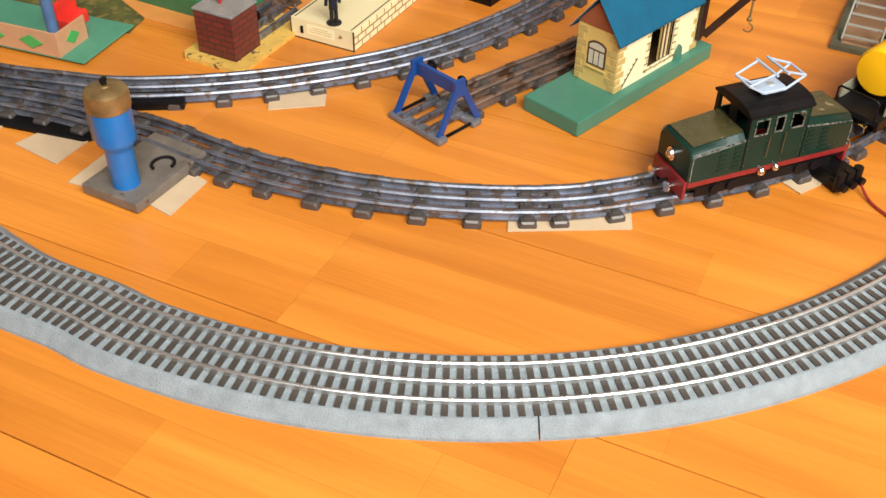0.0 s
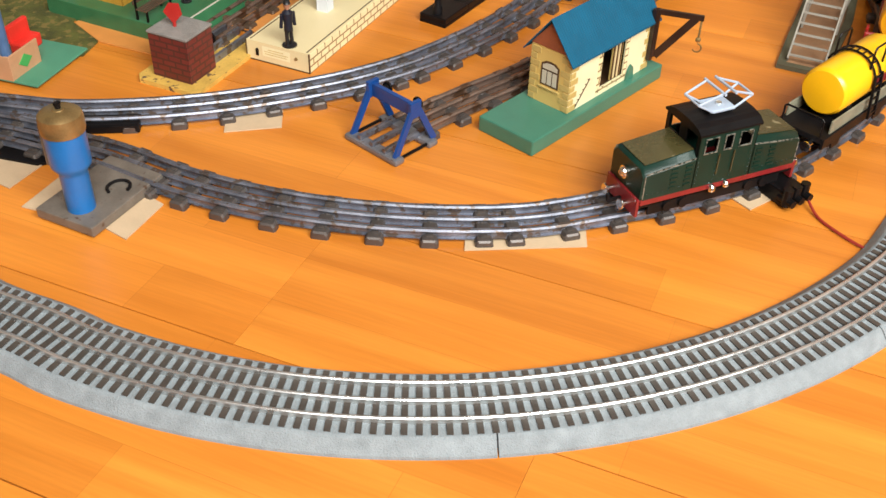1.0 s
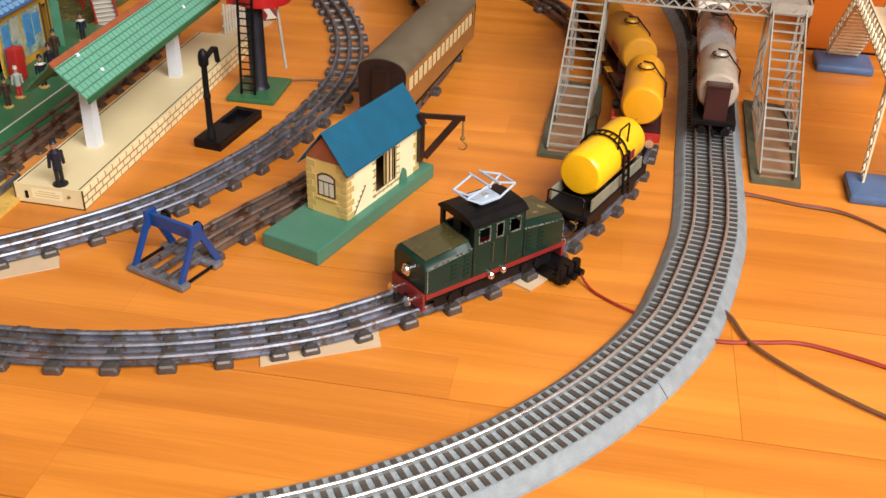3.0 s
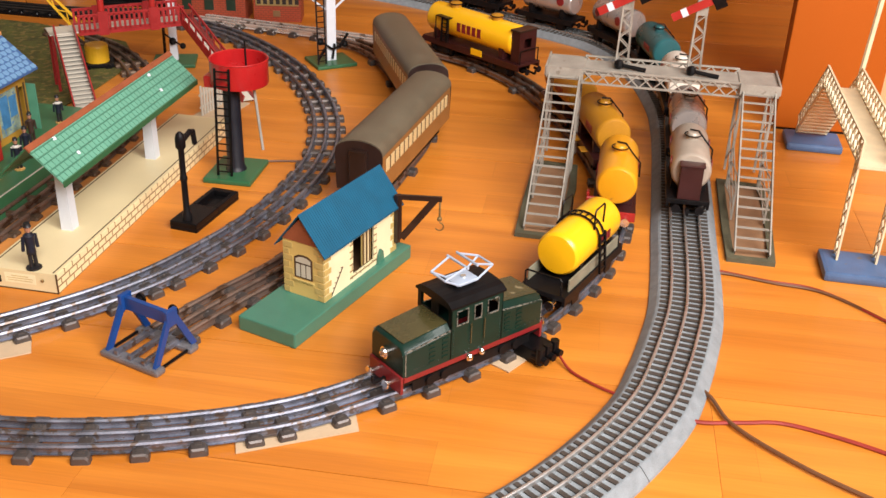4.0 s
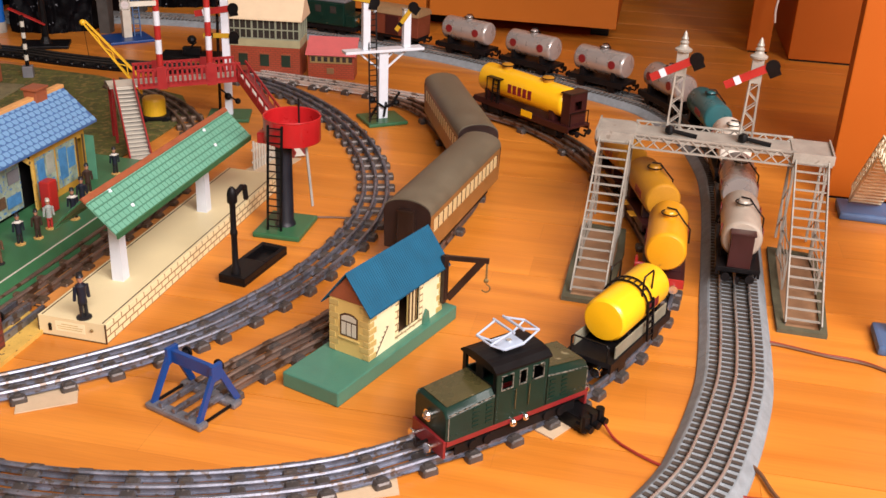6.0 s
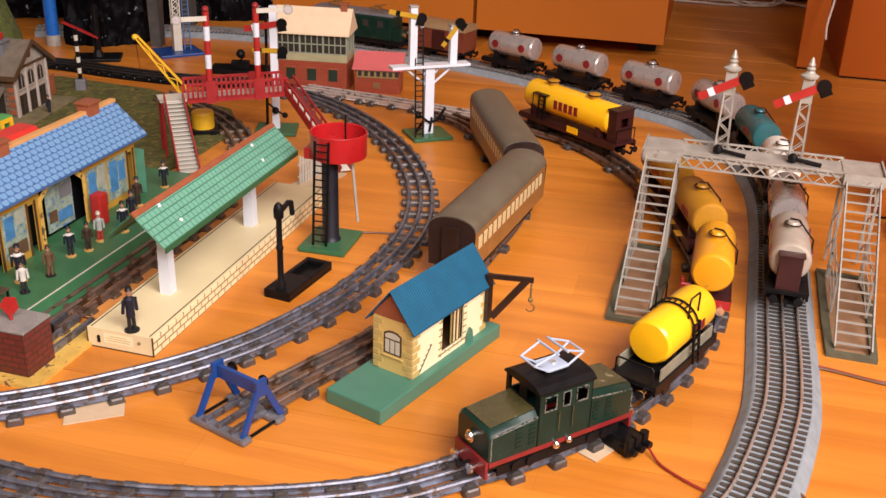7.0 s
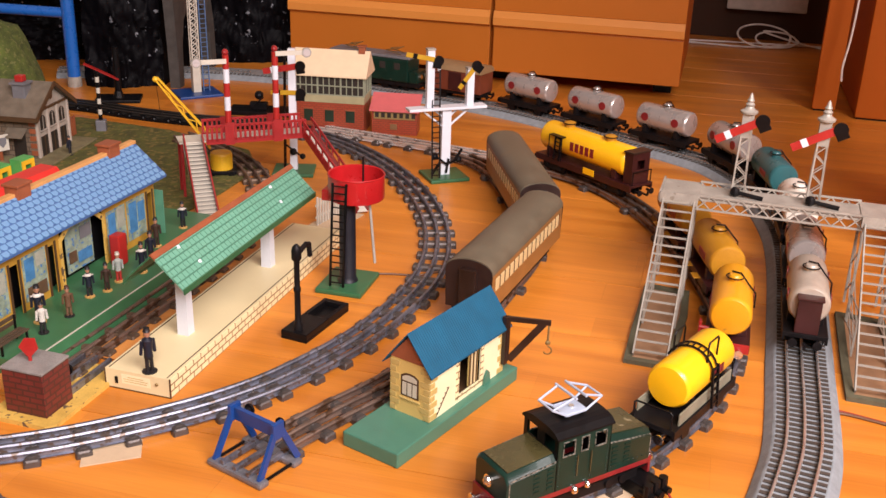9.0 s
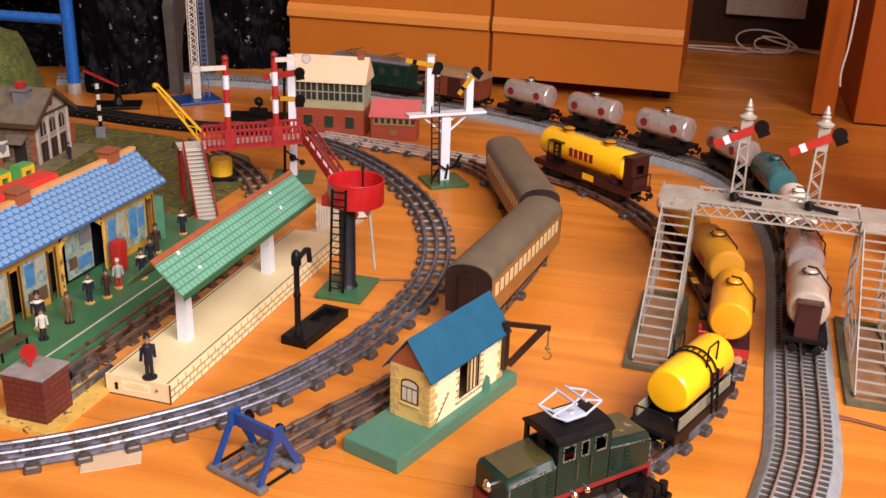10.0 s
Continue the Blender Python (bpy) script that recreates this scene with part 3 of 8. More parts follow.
def tin_sleeper_mesh(material):
    bm = bm_new()
    prof = [(-0.0078, 0.0), (-0.0072, 0.0050), (-0.0054, 0.0072), (0.0054, 0.0072), (0.0072, 0.0050), (0.0078, 0.0)]
    rings = []
    for y, s in ((-0.0262, 0.80), (-0.0248, 0.98), (-0.0185, 1.0), (-0.0175, 0.86), (0.0175, 0.86), (0.0185, 1.0), (0.0248, 0.98), (0.0262, 0.80)):
        rings.append([bm.verts.new((x * s, y, z * (s if abs(y) > 0.025 else 1))) for x, z in prof])
    for a, b in zip(rings, rings[1:]):
        for j in range(5):
            bm.faces.new((a[j], a[j + 1], b[j + 1], b[j]))
    bm.faces.new(rings[0][::-1]), bm.faces.new(rings[-1])
    bmesh.ops.recalc_face_normals(bm, faces=bm.faces)
    for off in (-0.0159, 0.0159):
        box(bm, -0.0030, 0.0030, off - 0.0048, off + 0.0048, 0.0054, 0.0081, 0.0006)
    ball(bm, (0, 0, 0.0072), 0.0024, 8, 0.6)
    return mesh_of(bm, "sleeper", material)


GREYSLEEPER_ME, BROWNSLEEPER_ME = tin_sleeper_mesh(SLEEPER), tin_sleeper_mesh(BROWNSLEEPER)


def tin_track(path, label, rail, sleeper_me, spacing=0.0425, joints=7, first=None):
    th = thing("toy_track", label, "toy track")
    for off in (-0.0159, 0.0, 0.0159):
        part("rail", sweep(bm_new(), TINPROFILE, path, off), rail, th, smooth=True)
    step = (path[1] - path[0]).length
    n, k, pos = len(path), 0, 0.012
    if first:
        run = (joints - 1) * spacing + 0.0275
        pos = (min(range(n), key=lambda i: (path[i].x - first[0]) ** 2 + (path[i].y - first[1]) ** 2) * step) % run
        pos, k = (pos, 0) if pos > 0.005 else (0.006, 0)
    while pos / step < n - 1:
        i = int(pos / step)
        p = path[i]
        m = Matrix.Translation((p.x, p.y, 0)) @ Matrix.Rotation(heading(path, i), 4, "Z")
        piece("sleeper", sleeper_me, th, m)
        k += 1
        pos += 0.0275 if k % joints == 0 else spacing
    return th


# ---- buildings and layout pieces ----
def goods_shed():
    # x runs along the base from its open end, y across it
    th = thing("goods_shed", "cream tinplate goods shed with blue roof and black hoist", "toy shed", 0.0955, 0.7775, 0, 45.2)
    part("base", box(bm_new(), 0, 0.206, -0.032, 0.032, 0, 0.0155, 0.0015), GREENBASE, th, "sea green painted wooden base")
    x0, x1, w, z0, ze, zr = 0.060, 0.189, 0.0232, 0.0155, 0.0730, 0.1030
    t = 0.0012
    gable = bm_new()
    prism(gable, [(-w, 0), (w, 0), (w, ze - z0), (0, zr - z0 - 0.002), (-w, ze - z0)], Matrix.Translation((x0, 0, z0)) @ Matrix(((0, 0, 1, 0), (1, 0, 0, 0), (0, 1, 0, 0), (0, 0, 0, 1))), t)
    part("gable_wall", gable, OCHREWALL, th, "ochre printed gable wall")
    gable = bm_new()
    prism(gable, [(-w, 0), (w, 0), (w, ze - z0), (0, zr - z0 - 0.002), (-w, ze - z0)], Matrix.Translation((x1 - t, 0, z0)) @ Matrix(((0, 0, 1, 0), (1, 0, 0, 0), (0, 1, 0, 0), (0, 0, 0, 1))), t)
    part("gable_wall", gable, OCHREWALL, th)
    part("gable_board", prism(bm_new(), [(-w - 0.0005, 0), (w + 0.0005, 0), (0, zr - ze - 0.0025)], Matrix.Translation((x0 - 0.0008, 0, ze)) @ Matrix(((0, 0, 1, 0), (1, 0, 0, 0), (0, 1, 0, 0), (0, 0, 0, 1))), 0.0008), TERRACOTTA, th, "brown printed gable top")
    # long walls; the one towards -y has the door opening
    d0, d1, dz = 0.108, 0.146, 0.061
    fw = pierced(bm_new(), (x0, d0, d1, x1), (z0, z0 + 0.008, dz, ze), {(1, 1)}, Matrix.Translation((0, -w + t, 0)) @ pose(0, 0, 0, 90, 0, 0), t)
    part("long_wall", fw, CREAMWALL, th, "pale cream wall with open doorway")
    part("long_wall", box(bm_new(), x0, x1, w - t, w, z0, ze), CREAMWALL, th)
    part("inner_floor", box(bm_new(), x0 + t, x1 - t, -w + t, w - t, z0, z0 + 0.003), PRINT, th)
    part("sliding_door", box(bm_new(), d0 + 0.020, d1 - 0.002, -w + 0.002, -w + 0.0035, z0 + 0.008, dz), QUOIN, th, "half-open striped grey door")
    for k in range(5):
        part("door_plank", box(bm_new(), d0 + 0.0205 + 0.003 * k, d0 + 0.0220 + 0.003 * k, -w + 0.0010, -w + 0.0021, z0 + 0.009, dz - 0.001), CREAM if k % 2 else PRINT, th)
    fr = bm_new()
    for a, b, c, d in ((d0 - 0.005, d0, z0 + 0.006, dz + 0.004), (d1, d1 + 0.005, z0 + 0.006, dz + 0.004), (d0 - 0.005, d1 + 0.005, dz, dz + 0.005), (d0 - 0.005, d1 + 0.005, z0 + 0.004, z0 + 0.008)):
        box(fr, a, b, -w - 0.0006, -w + 0.0002, c, d)
    part("door_surround", fr, CREAMBRICK, th, "printed stone door surround")
    qme = []
    for lw in (0.011, 0.007):
        b = bm_new()
        box(b, 0, lw, -0.0004, 0.0004, 0, 0.0058, 0.0003)
        qme.append(mesh_of(b, "quoin", QUOIN))
    for k in range(8):
        z = z0 + 0.0007 + k * 0.0069
        for x, s in ((x0, 1), (x1, -1)):
            piece("quoin", qme[k % 2], th, Matrix.Translation((x, -w - 0.0003, z)) @ Matrix.Diagonal((s, 1, 1, 1)))
        for y, s in ((-w, 1), (w, -1)):
            piece("quoin", qme[(k + 1) % 2], th, Matrix.Translation((x0 - 0.0003, y, z)) @ Matrix.Rotation(radians(90), 4, "Z") @ Matrix.Diagonal((s, 1, 1, 1)))
    R = Matrix(((0, 0, 1, 0), (1, 0, 0, 0), (0, 1, 0, 0), (0, 0, 0, 1)))
    zw = z0 + 0.0195
    win = part("window", prism(bm_new(), [(-0.0103, 0), (0.0103, 0), (0.0103, 0.0215), (0.0055, 0.0245), (0, 0.0252), (-0.0055, 0.0245), (-0.0103, 0.0215)], Matrix.Translation((x0 - 0.0006, 0, zw)) @ R, 0.0006), PRINT, th, "printed segmental window")
    for y in (-0.0060, 0, 0.0060):
        part("pane", box(bm_new(), x0 - 0.0011, x0 - 0.0004, y - 0.0023, y + 0.0023, zw + 0.0018, zw + 0.0150), PANE, win, "pale grey pane")
    part("pane", prism(bm_new(), [(-0.0083, 0.0170), (0.0083, 0.0170), (0.0083, 0.0205), (0.0045, 0.0226), (0, 0.0232), (-0.0045, 0.0226), (-0.0083, 0.0205)], Matrix.Translation((x0 - 0.0011, 0, zw)) @ R, 0.0007), PANE, win)
    part("sill", box(bm_new(), x0 - 0.0016, x0, -0.0120, 0.0120, zw - 0.0035, zw - 0.0016, 0.0004), QUOIN, th)
    # ribbed roof
    ov = 0.0055
    slope = (zr - ze) / w
    for s in (-1, 1):
        bm = bm_new()
        xa, xb, n = x0 - 0.006, x1 + 0.006, 44
        top, bot = [], []
        for k in range(2 * n + 1):
            x = xa + (xb - xa) * k / (2 * n)
            h = 0.0006 if k % 2 else 0.0
            top.append([bm.verts.new((x, 0, zr + 0.0012 + h)), bm.verts.new((x, s * (w + ov), zr - slope * (w + ov) + 0.0012 + h))])
            bot.append([bm.verts.new((x, 0, zr - 0.0002)), bm.verts.new((x, s * (w + ov), zr - slope * (w + ov) - 0.0002))])
        for a, b, c, d in zip(top, top[1:], bot, bot[1:]):
            bm.faces.new((a[0], b[0], b[1], a[1])), bm.faces.new((c[0], c[1], d[1], d[0])), bm.faces.new((a[1], b[1], d[1], c[1]))
        for a, c in ((top[0], bot[0]), (top[-1], bot[-1])):
            bm.faces.new((a[0], a[1], c[1], c[0]))
        bmesh.ops.recalc_face_normals(bm, faces=bm.faces)
        part("roof_slope", bm, BLUEROOF, th, "blue ribbed tin roof")
    # hoist on the far end of the front wall
    hb = bm_new()
    y = -w - 0.003
    box(hb, 0.1835, 0.1890, y - 0.0025, y + 0.0025, 0.026, 0.080, 0.0006)
    hoist = part("hoist", hb, HOISTBROWN, th, "brown-black bracket hoist")
    ax_, ay_ = 0.1868 + 0.42 * 0.003, y - 0.9 * 0.003
    out = lambda d, z: (ax_ + 0.42 * d, ay_ - 0.90 * d, z)
    b2 = bm_new()
    bar(b2, out(-0.002, 0.0775), out(0.0425, 0.0775), 0.0030, 0.0052)
    part("jib", b2, HOISTBROWN, hoist)
    b2 = bm_new()
    bar(b2, out(0.0015, 0.031), out(0.0355, 0.0765), 0.0026, 0.0070)
    part("strut", b2, HOISTBROWN, hoist)
    b2 = bm_new()
    tube(b2, out(-0.001, 0.030), out(-0.001, 0.080), 0.0026, seg=10)
    part("pivot_post", b2, HOISTBROWN, hoist)
    b2 = bm_new()
    for k in range(7):
        bmesh.ops.create_uvsphere(b2, u_segments=6, v_segments=4, radius=0.0014, matrix=Matrix.Translation(out(0.0405, 0.0745 - 0.0026 * k)))
    ball(b2, out(0.0405, 0.0550), 0.0028, 8)
    pts_ = [Vector(out(0.0405 + 0.0044 * math.sin(a), 0.0465 + 0.0044 * math.cos(a))) for a in [radians(d) for d in range(0, 250, 30)]]
    for a, b in zip(pts_, pts_[1:]):
        tube(b2, a, b, 0.0008, seg=6)
    part("hook_chain", b2, BRASS, hoist, "brass chain and hook")
    lev = bm_new()
    for k in range(6):
        p, q = Vector((0.070 + 0.0034 * k, -w - 0.0004, z0 + 0.001 + 0.0040 * k)), Vector((0.0734 + 0.0034 * k, -w - 0.0004, z0 + 0.005 + 0.0040 * k))
        bar(lev, p, q, 0.0006, 0.0008), bar(lev, q, q + Vector((-0.0030, 0, 0.0006)), 0.0006, 0.0007)
    part("chain_print", lev, PRINT, th)
    part("step_box", prism(bm_new(), [(0, 0), (0.012, 0), (0.010, 0.012), (0.006, 0.016), (0.002, 0.010)], Matrix.Translation((0.150, -w - 0.001, z0)) @ pose(0, 0, 0, 90, 0, 0), 0.002), GREENBASE, th)
    return th


def island_platform():
    # x along the platform from the near ramp end, y across
    th = thing("station_platform", "cream tinplate island platform with printed brick sides and keyhole end", "toy platform", -0.1225, 0.9210, 0, 63.2)
    L, w, h = 0.440, 0.0365, 0.0215
    part("deck", box(bm_new(), 0, L, -w, w, h - 0.001, h, 0.0004), CREAM, th, "cream enamelled deck")
    for s in (-1, 1):
        part("side_wall", box(bm_new(), 0, L, s * w - 0.0006, s * w + 0.0006, 0, h - 0.001), CREAMBRICK, th, "cream brick printed side")
        part("edge_line", box(bm_new(), 0.001, L, s * (w - 0.0035) - 0.0006, s * (w - 0.0035) + 0.0006, h, h + 0.0003), PRINT, th)
    end = part("end_wall", box(bm_new(), -0.0012, 0, -w - 0.0006, w + 0.0006, 0, h), CREAM, th, "cream end wall with keyhole")
    part("keyhole", prism(bm_new(), [(0.0018 * math.cos(a), 0.0018 * math.sin(a)) for a in [k * math.pi / 6 for k in range(-1, 8)]] + [(-0.0016, -0.0062), (0.0016, -0.0062)], Matrix.Translation((-0.0013, 0.024, 0.0125)) @ Matrix(((0, 0, -1, 0), (1, 0, 0, 0), (0, 1, 0, 0), (0, 0, 0, 1))), 0.0008), BLACK, end)
    part("rivet", ball(bm_new(), (-0.0013, -0.022, 0.013), 0.0018, 8), BRASS, end)
    part("label_plate", box(bm_new(), -0.0014, -0.0011, -0.0145, 0.0180, 0.0072, 0.0178), CREAMWALL, end, "printed label panel")
    for y in (-w - 0.0004, w + 0.0004):
        part("corner_line", box(bm_new(), -0.0016, -0.0004, y - 0.0006, y + 0.0006, 0, h), PRINT, end)
    part("foot_line", box(bm_new(), -0.0017, -0.0005, -w, w, 0, 0.0012), PRINT, end)
    lb = bm_new()
    for z, n in ((0.0150, 0.009), (0.0125, 0.014), (0.0100, 0.013)):
        box(lb, -0.0016, -0.0011, -n + 0.002, n + 0.002, z - 0.0003, z + 0.0003)
    part("label_bars", lb, QUOIN, end, "unreadable printed label")
    # canopy
    for k, x in enumerate((0.094, 0.292)):
        col = bm_new()
        lathe(col, [(0.0092, 0), (0.0080, 0.082)], (x, 0, h), 4, None)
        bmesh.ops.rotate(col, verts=col.verts, cent=(x, 0, 0), matrix=Matrix.Rotation(radians(45), 3, "Z"))
        part("column", col, WHITE, th, "tapered white column")
    xa, xb, zr, ze, ow = 0.040, 0.362, 0.133, 0.101, 0.034
    for s in (-1, 1):
        bm = bm_new()
        prism(bm, [(0, zr), (s * ow, ze), (s * ow, ze - 0.0022), (0, zr - 0.0022)], Matrix.Translation((xa, 0, 0)) @ Matrix(((0, 0, 1, 0), (1, 0, 0, 0), (0, 1, 0, 0), (0, 0, 0, 1))), xb - xa)
        roof = part("roof_slope", bm, GREENROOF if s < 0 else DARKGREEN, th, "green tiled litho canopy roof" if s < 0 else "dark green far slope")
        rows = 6
        for r in range(1, rows):
            f = r / rows
            b = bm_new()
            prism(b, [(s * ow * f - s * 0.0004, zr + (ze - zr) * f + 0.0002), (s * ow * f + s * 0.0004, zr + (ze - zr) * f - 0.0006), (s * ow * f + s * 0.0004, zr + (ze - zr) * f + 0.0003), (s * ow * f - s * 0.0004, zr + (ze - zr) * f + 0.0010)], Matrix.Translation((xa, 0, 0)) @ Matrix(((0, 0, 1, 0), (1, 0, 0, 0), (0, 1, 0, 0), (0, 0, 0, 1))), xb - xa)
            part("tile_edge", b, GREENLINE, roof)
        tb = bm_new()
        for r in range(rows):
            for c in range(40):
                x = xa + (c + 0.5 * (r % 2)) * (xb - xa) / 40
                f0, f1 = r / rows, (r + 1) / rows
                bar(tb, (x, s * ow * f0, zr + (ze - zr) * f0 + 0.0002), (x, s * ow * f1, zr + (ze - zr) * f1 + 0.0002), 0.0005, 0.0004)
        tagged(part("tile_joints", tb, GREENLINE, roof), kind="stuff")
        part("edge_strip", prism(bm_new(), [(s * ow, ze + 0.0006), (s * (ow + 0.0012), ze), (s * (ow + 0.0012), ze - 0.006), (s * ow, ze - 0.005)], Matrix.Translation((xa, 0, 0)) @ Matrix(((0, 0, 1, 0), (1, 0, 0, 0), (0, 1, 0, 0), (0, 0, 0, 1))), xb - xa), DARKGREEN, th)
    part("ridge_strip", prism(bm_new(), [(-0.0042, zr - 0.0030), (0, zr + 0.0014), (0.0024, zr - 0.0006), (0, zr - 0.001), (-0.0042, zr - 0.0050)], Matrix.Translation((xa - 0.001, 0, 0)) @ Matrix(((0, 0, 1, 0), (1, 0, 0, 0), (0, 1, 0, 0), (0, 0, 0, 1))), xb - xa + 0.002), TERRACOTTA, th, "red-brown ridge")
    for x, y in ((0.08, -0.006), (0.09, -0.024), (0.29, -0.007), (0.285, -0.023)):
        z = zr + (ze - zr) * abs(y) / ow + 0.0003
        fl_ = bm_new()
        bar(fl_, (x, y - 0.0012, z - 0.0012), (x + 0.001, y + 0.0012, z + 0.0012), 0.004, 0.001)
        part("roof_tab", fl_, WHITE, th, "bent white metal tab")
    return th


def ladder(bm, a, b, side, w, n, r=0.0012):
    a, b, s = Vector(a), Vector(b), Vector(side).normalized() * (w / 2)
    bar(bm, a - s, b - s, 0.0022, 0.0022), bar(bm, a + s, b + s, 0.0022, 0.0022)
    for k in range(n):
        p = a + (b - a) * ((k + 0.6) / n)
        bar(bm, p - s, p + s, 0.0018, 0.0012)


def water_tower():
    th = thing("water_tower", "red water tank on dark column with ladder and green base", "toy water tower", 0.1070, 1.1620, 0, -24.6)
    part("base", box(bm_new(), -0.030, 0.030, -0.037, 0.037, 0, 0.0065, 0.0020), DARKGREEN, th, "green stamped base")
    col = bm_new()
    lathe(col, [(0.0132, 0.006), (0.0122, 0.009), (0.0106, 0.012), (0.0100, 0.116)], seg=20)
    part("column", col, mat("navy_column", (0.009, 0.009, 0.014), 0.4, var=0.25), th, smooth=True)
    tk = bm_new()
    lathe(tk, [(0.010, 0.114), (0.0340, 0.1145), (0.0345, 0.116), (0.0345, 0.1435), (0.0353, 0.1445), (0.0345, 0.1455), (0.0330, 0.1445), (0.0325, 0.120), (0.002, 0.120)], (0.008, 0.010, 0), 40)
    part("tank", tk, RED, th, "open red tank", smooth=True)
    part("float_rod", tube(bm_new(), (0.014, 0.018, 0.120), (0.014, 0.018, 0.164), 0.0012), DARKFRAME, th)
    lb = bm_new()
    ladder(lb, (-0.006, -0.024, 0.0065), (0.000, -0.027, 0.142), (1.0, 0.0, 0), 0.017, 15)
    part("ladder", lb, BLACK, th, "black tin ladder")
    sp = bm_new()
    bar(sp, (0.026, 0.006, 0.115), (0.037, -0.004, 0.036), 0.0030, 0.0016)
    part("delivery_arm", sp, LATTICE, th, "grey hanging spout")
    part("chute", box(bm_new(), -0.034, -0.018, 0.000, 0.024, 0.108, 0.122, 0.002), RED, th)
    return th


def water_crane():
    th = thing("water_crane", "black water crane column standing in a black tray", "toy water crane", 0.0615, 1.0545, 0, 56)
    tray = bm_new()
    box(tray, -0.048, 0.048, -0.0165, 0.0165, 0, 0.004, 0.0010)
    box(tray, -0.048, 0.0, -0.0165, 0.0165, 0.004, 0.0105, 0.0010)
    for a in ((0.0, 0.048, -0.0165, -0.0110), (0.0, 0.048, 0.0110, 0.0165), (0.040, 0.048, -0.0110, 0.0110)):
        box(tray, a[0], a[1], a[2], a[3], 0.004, 0.0105, 0.0008)
    part("tray", tray, BLACK, th)
    po = bm_new()
    lathe(po, [(0.0052, 0.0105), (0.0052, 0.017), (0.0036, 0.020), (0.0034, 0.056), (0.0042, 0.058), (0.0042, 0.061), (0.0033, 0.063), (0.0033, 0.093), (0.0056, 0.096), (0.0056, 0.105), (0.0044, 0.110), (0.0018, 0.113)], (-0.038, 0, 0), 16)
    part("column", po, DARKFRAME, th, smooth=True)
    ar = bm_new()
    P = [(-0.038, 0, 0.101), (-0.028, 0.001, 0.102), (-0.014, 0.003, 0.104), (-0.006, 0.004, 0.101), (-0.004, 0.004, 0.088)]
    for a, b in zip(P, P[1:]):
        tube(ar, a, b, 0.0030, seg=10), ball(ar, b, 0.0032, 8)
    part("swing_arm", ar, DARKFRAME, th)
    return th


def buffer_stop():
    th = thing("buffer_stop", "royal blue tinplate buffer stop on a grey track end", "toy buffer stop", -0.0085, 0.7780, 0, 45)
    for x in (-0.0200, 0.0225):
        ba = bm_new()
        box(ba, x - 0.0060, x + 0.0060, -0.0335, 0.0335, 0.0, 0.0062, 0.0026)
        part("sleeper", ba, BUFFERTIN, th, "grey tin sleeper")
    for y in (-0.0159, 0.0, 0.0159):
        part("rail", box(bm_new(), -0.0235, 0.0340, y - 0.0022, y + 0.0022, 0.0050, 0.0105, 0.0010), TINRAIL, th)
    for y in (-0.0295, 0.0295):
        part("side_wire", tube(bm_new(), (-0.020, y, 0.0040), (0.024, y, 0.0040), 0.0015, seg=8), BLACK, th)
    for s in (-1, 1):
        leg = bm_new()
        bar(leg, (-0.020, s * 0.0275, 0.005), (0.004, s * 0.0265, 0.048), 0.0030, 0.0060)
        bar(leg, (0.028, s * 0.0275, 0.005), (0.006, s * 0.0265, 0.048), 0.0030, 0.0060)
        box(leg, -0.002, 0.011, s * 0.0265 - 0.002, s * 0.0265 + 0.002, 0.036, 0.052, 0.0006)
        part("side_frame", leg, BLUE, th, "royal blue A-shaped side")
        bf = bm_new()
        tube(bf, (0.008, s * 0.019, 0.043), (0.0150, s * 0.019, 0.043), 0.0030), tube(bf, (0.0150, s * 0.019, 0.043), (0.0170, s * 0.019, 0.043), 0.0055)
        part("buffer", bf, DARKFRAME, th)
    part("cross_beam", box(bm_new(), 0.002, 0.0065, -0.0255, 0.0255, 0.037, 0.0495, 0.0005), BLUE, th)
    return th


def brick_buffer():
    th = thing("brick_buffer_stop", "red brick printed buffer block with red lamp on worn yellow base", "toy buffer stop", -0.2110, 0.9020, 0, 63)
    base = bm_new()
    prism(base, [(-0.036, -0.030), (-0.028, -0.037), (0.085, -0.037), (0.085, 0.037), (-0.028, 0.037), (-0.036, 0.030)], Matrix.Identity(4), 0.0045)
    part("base", base, YELLOWBASE, th)
    part("block", box(bm_new(), -0.023, 0.017, -0.0225, 0.0225, 0.0045, 0.050, 0.0004), REDBRICK, th, "printed red brick block")
    part("block_top", box(bm_new(), -0.0238, 0.0178, -0.0233, 0.0233, 0.050, 0.0525, 0.0006), ASPHALT, th, "rough grey top")
    la = bm_new()
    prism(la, [(0, 0.003), (0.0090, 0.0130), (0.007, 0.024), (-0.003, 0.024), (-0.0090, 0.015)], Matrix.Translation((-0.004, 0.004, 0.0525)) @ pose(0, 0, 0, 90, 0, -70), 0.0016)
    tube(la, (-0.004, 0.004, 0.0525), (-0.004, 0.004, 0.060), 0.0018)
    part("lamp_plate", la, SIGNALRED, th, "red diamond plate")
    for y in (-0.0159, 0, 0.0159):
        part("rail", box(bm_new(), 0.017, 0.090, y - 0.0018, y + 0.0018, 0.0045, 0.0120, 0.0006), TINRAIL, th)
    for y in (-0.012, 0.012):
        b = bm_new()
        tube(b, (0.017, y, 0.030), (0.026, y, 0.030), 0.003), tube(b, (0.026, y, 0.030), (0.028, y, 0.030), 0.006)
        part("buffer", b, DARKFRAME, th)
    return th


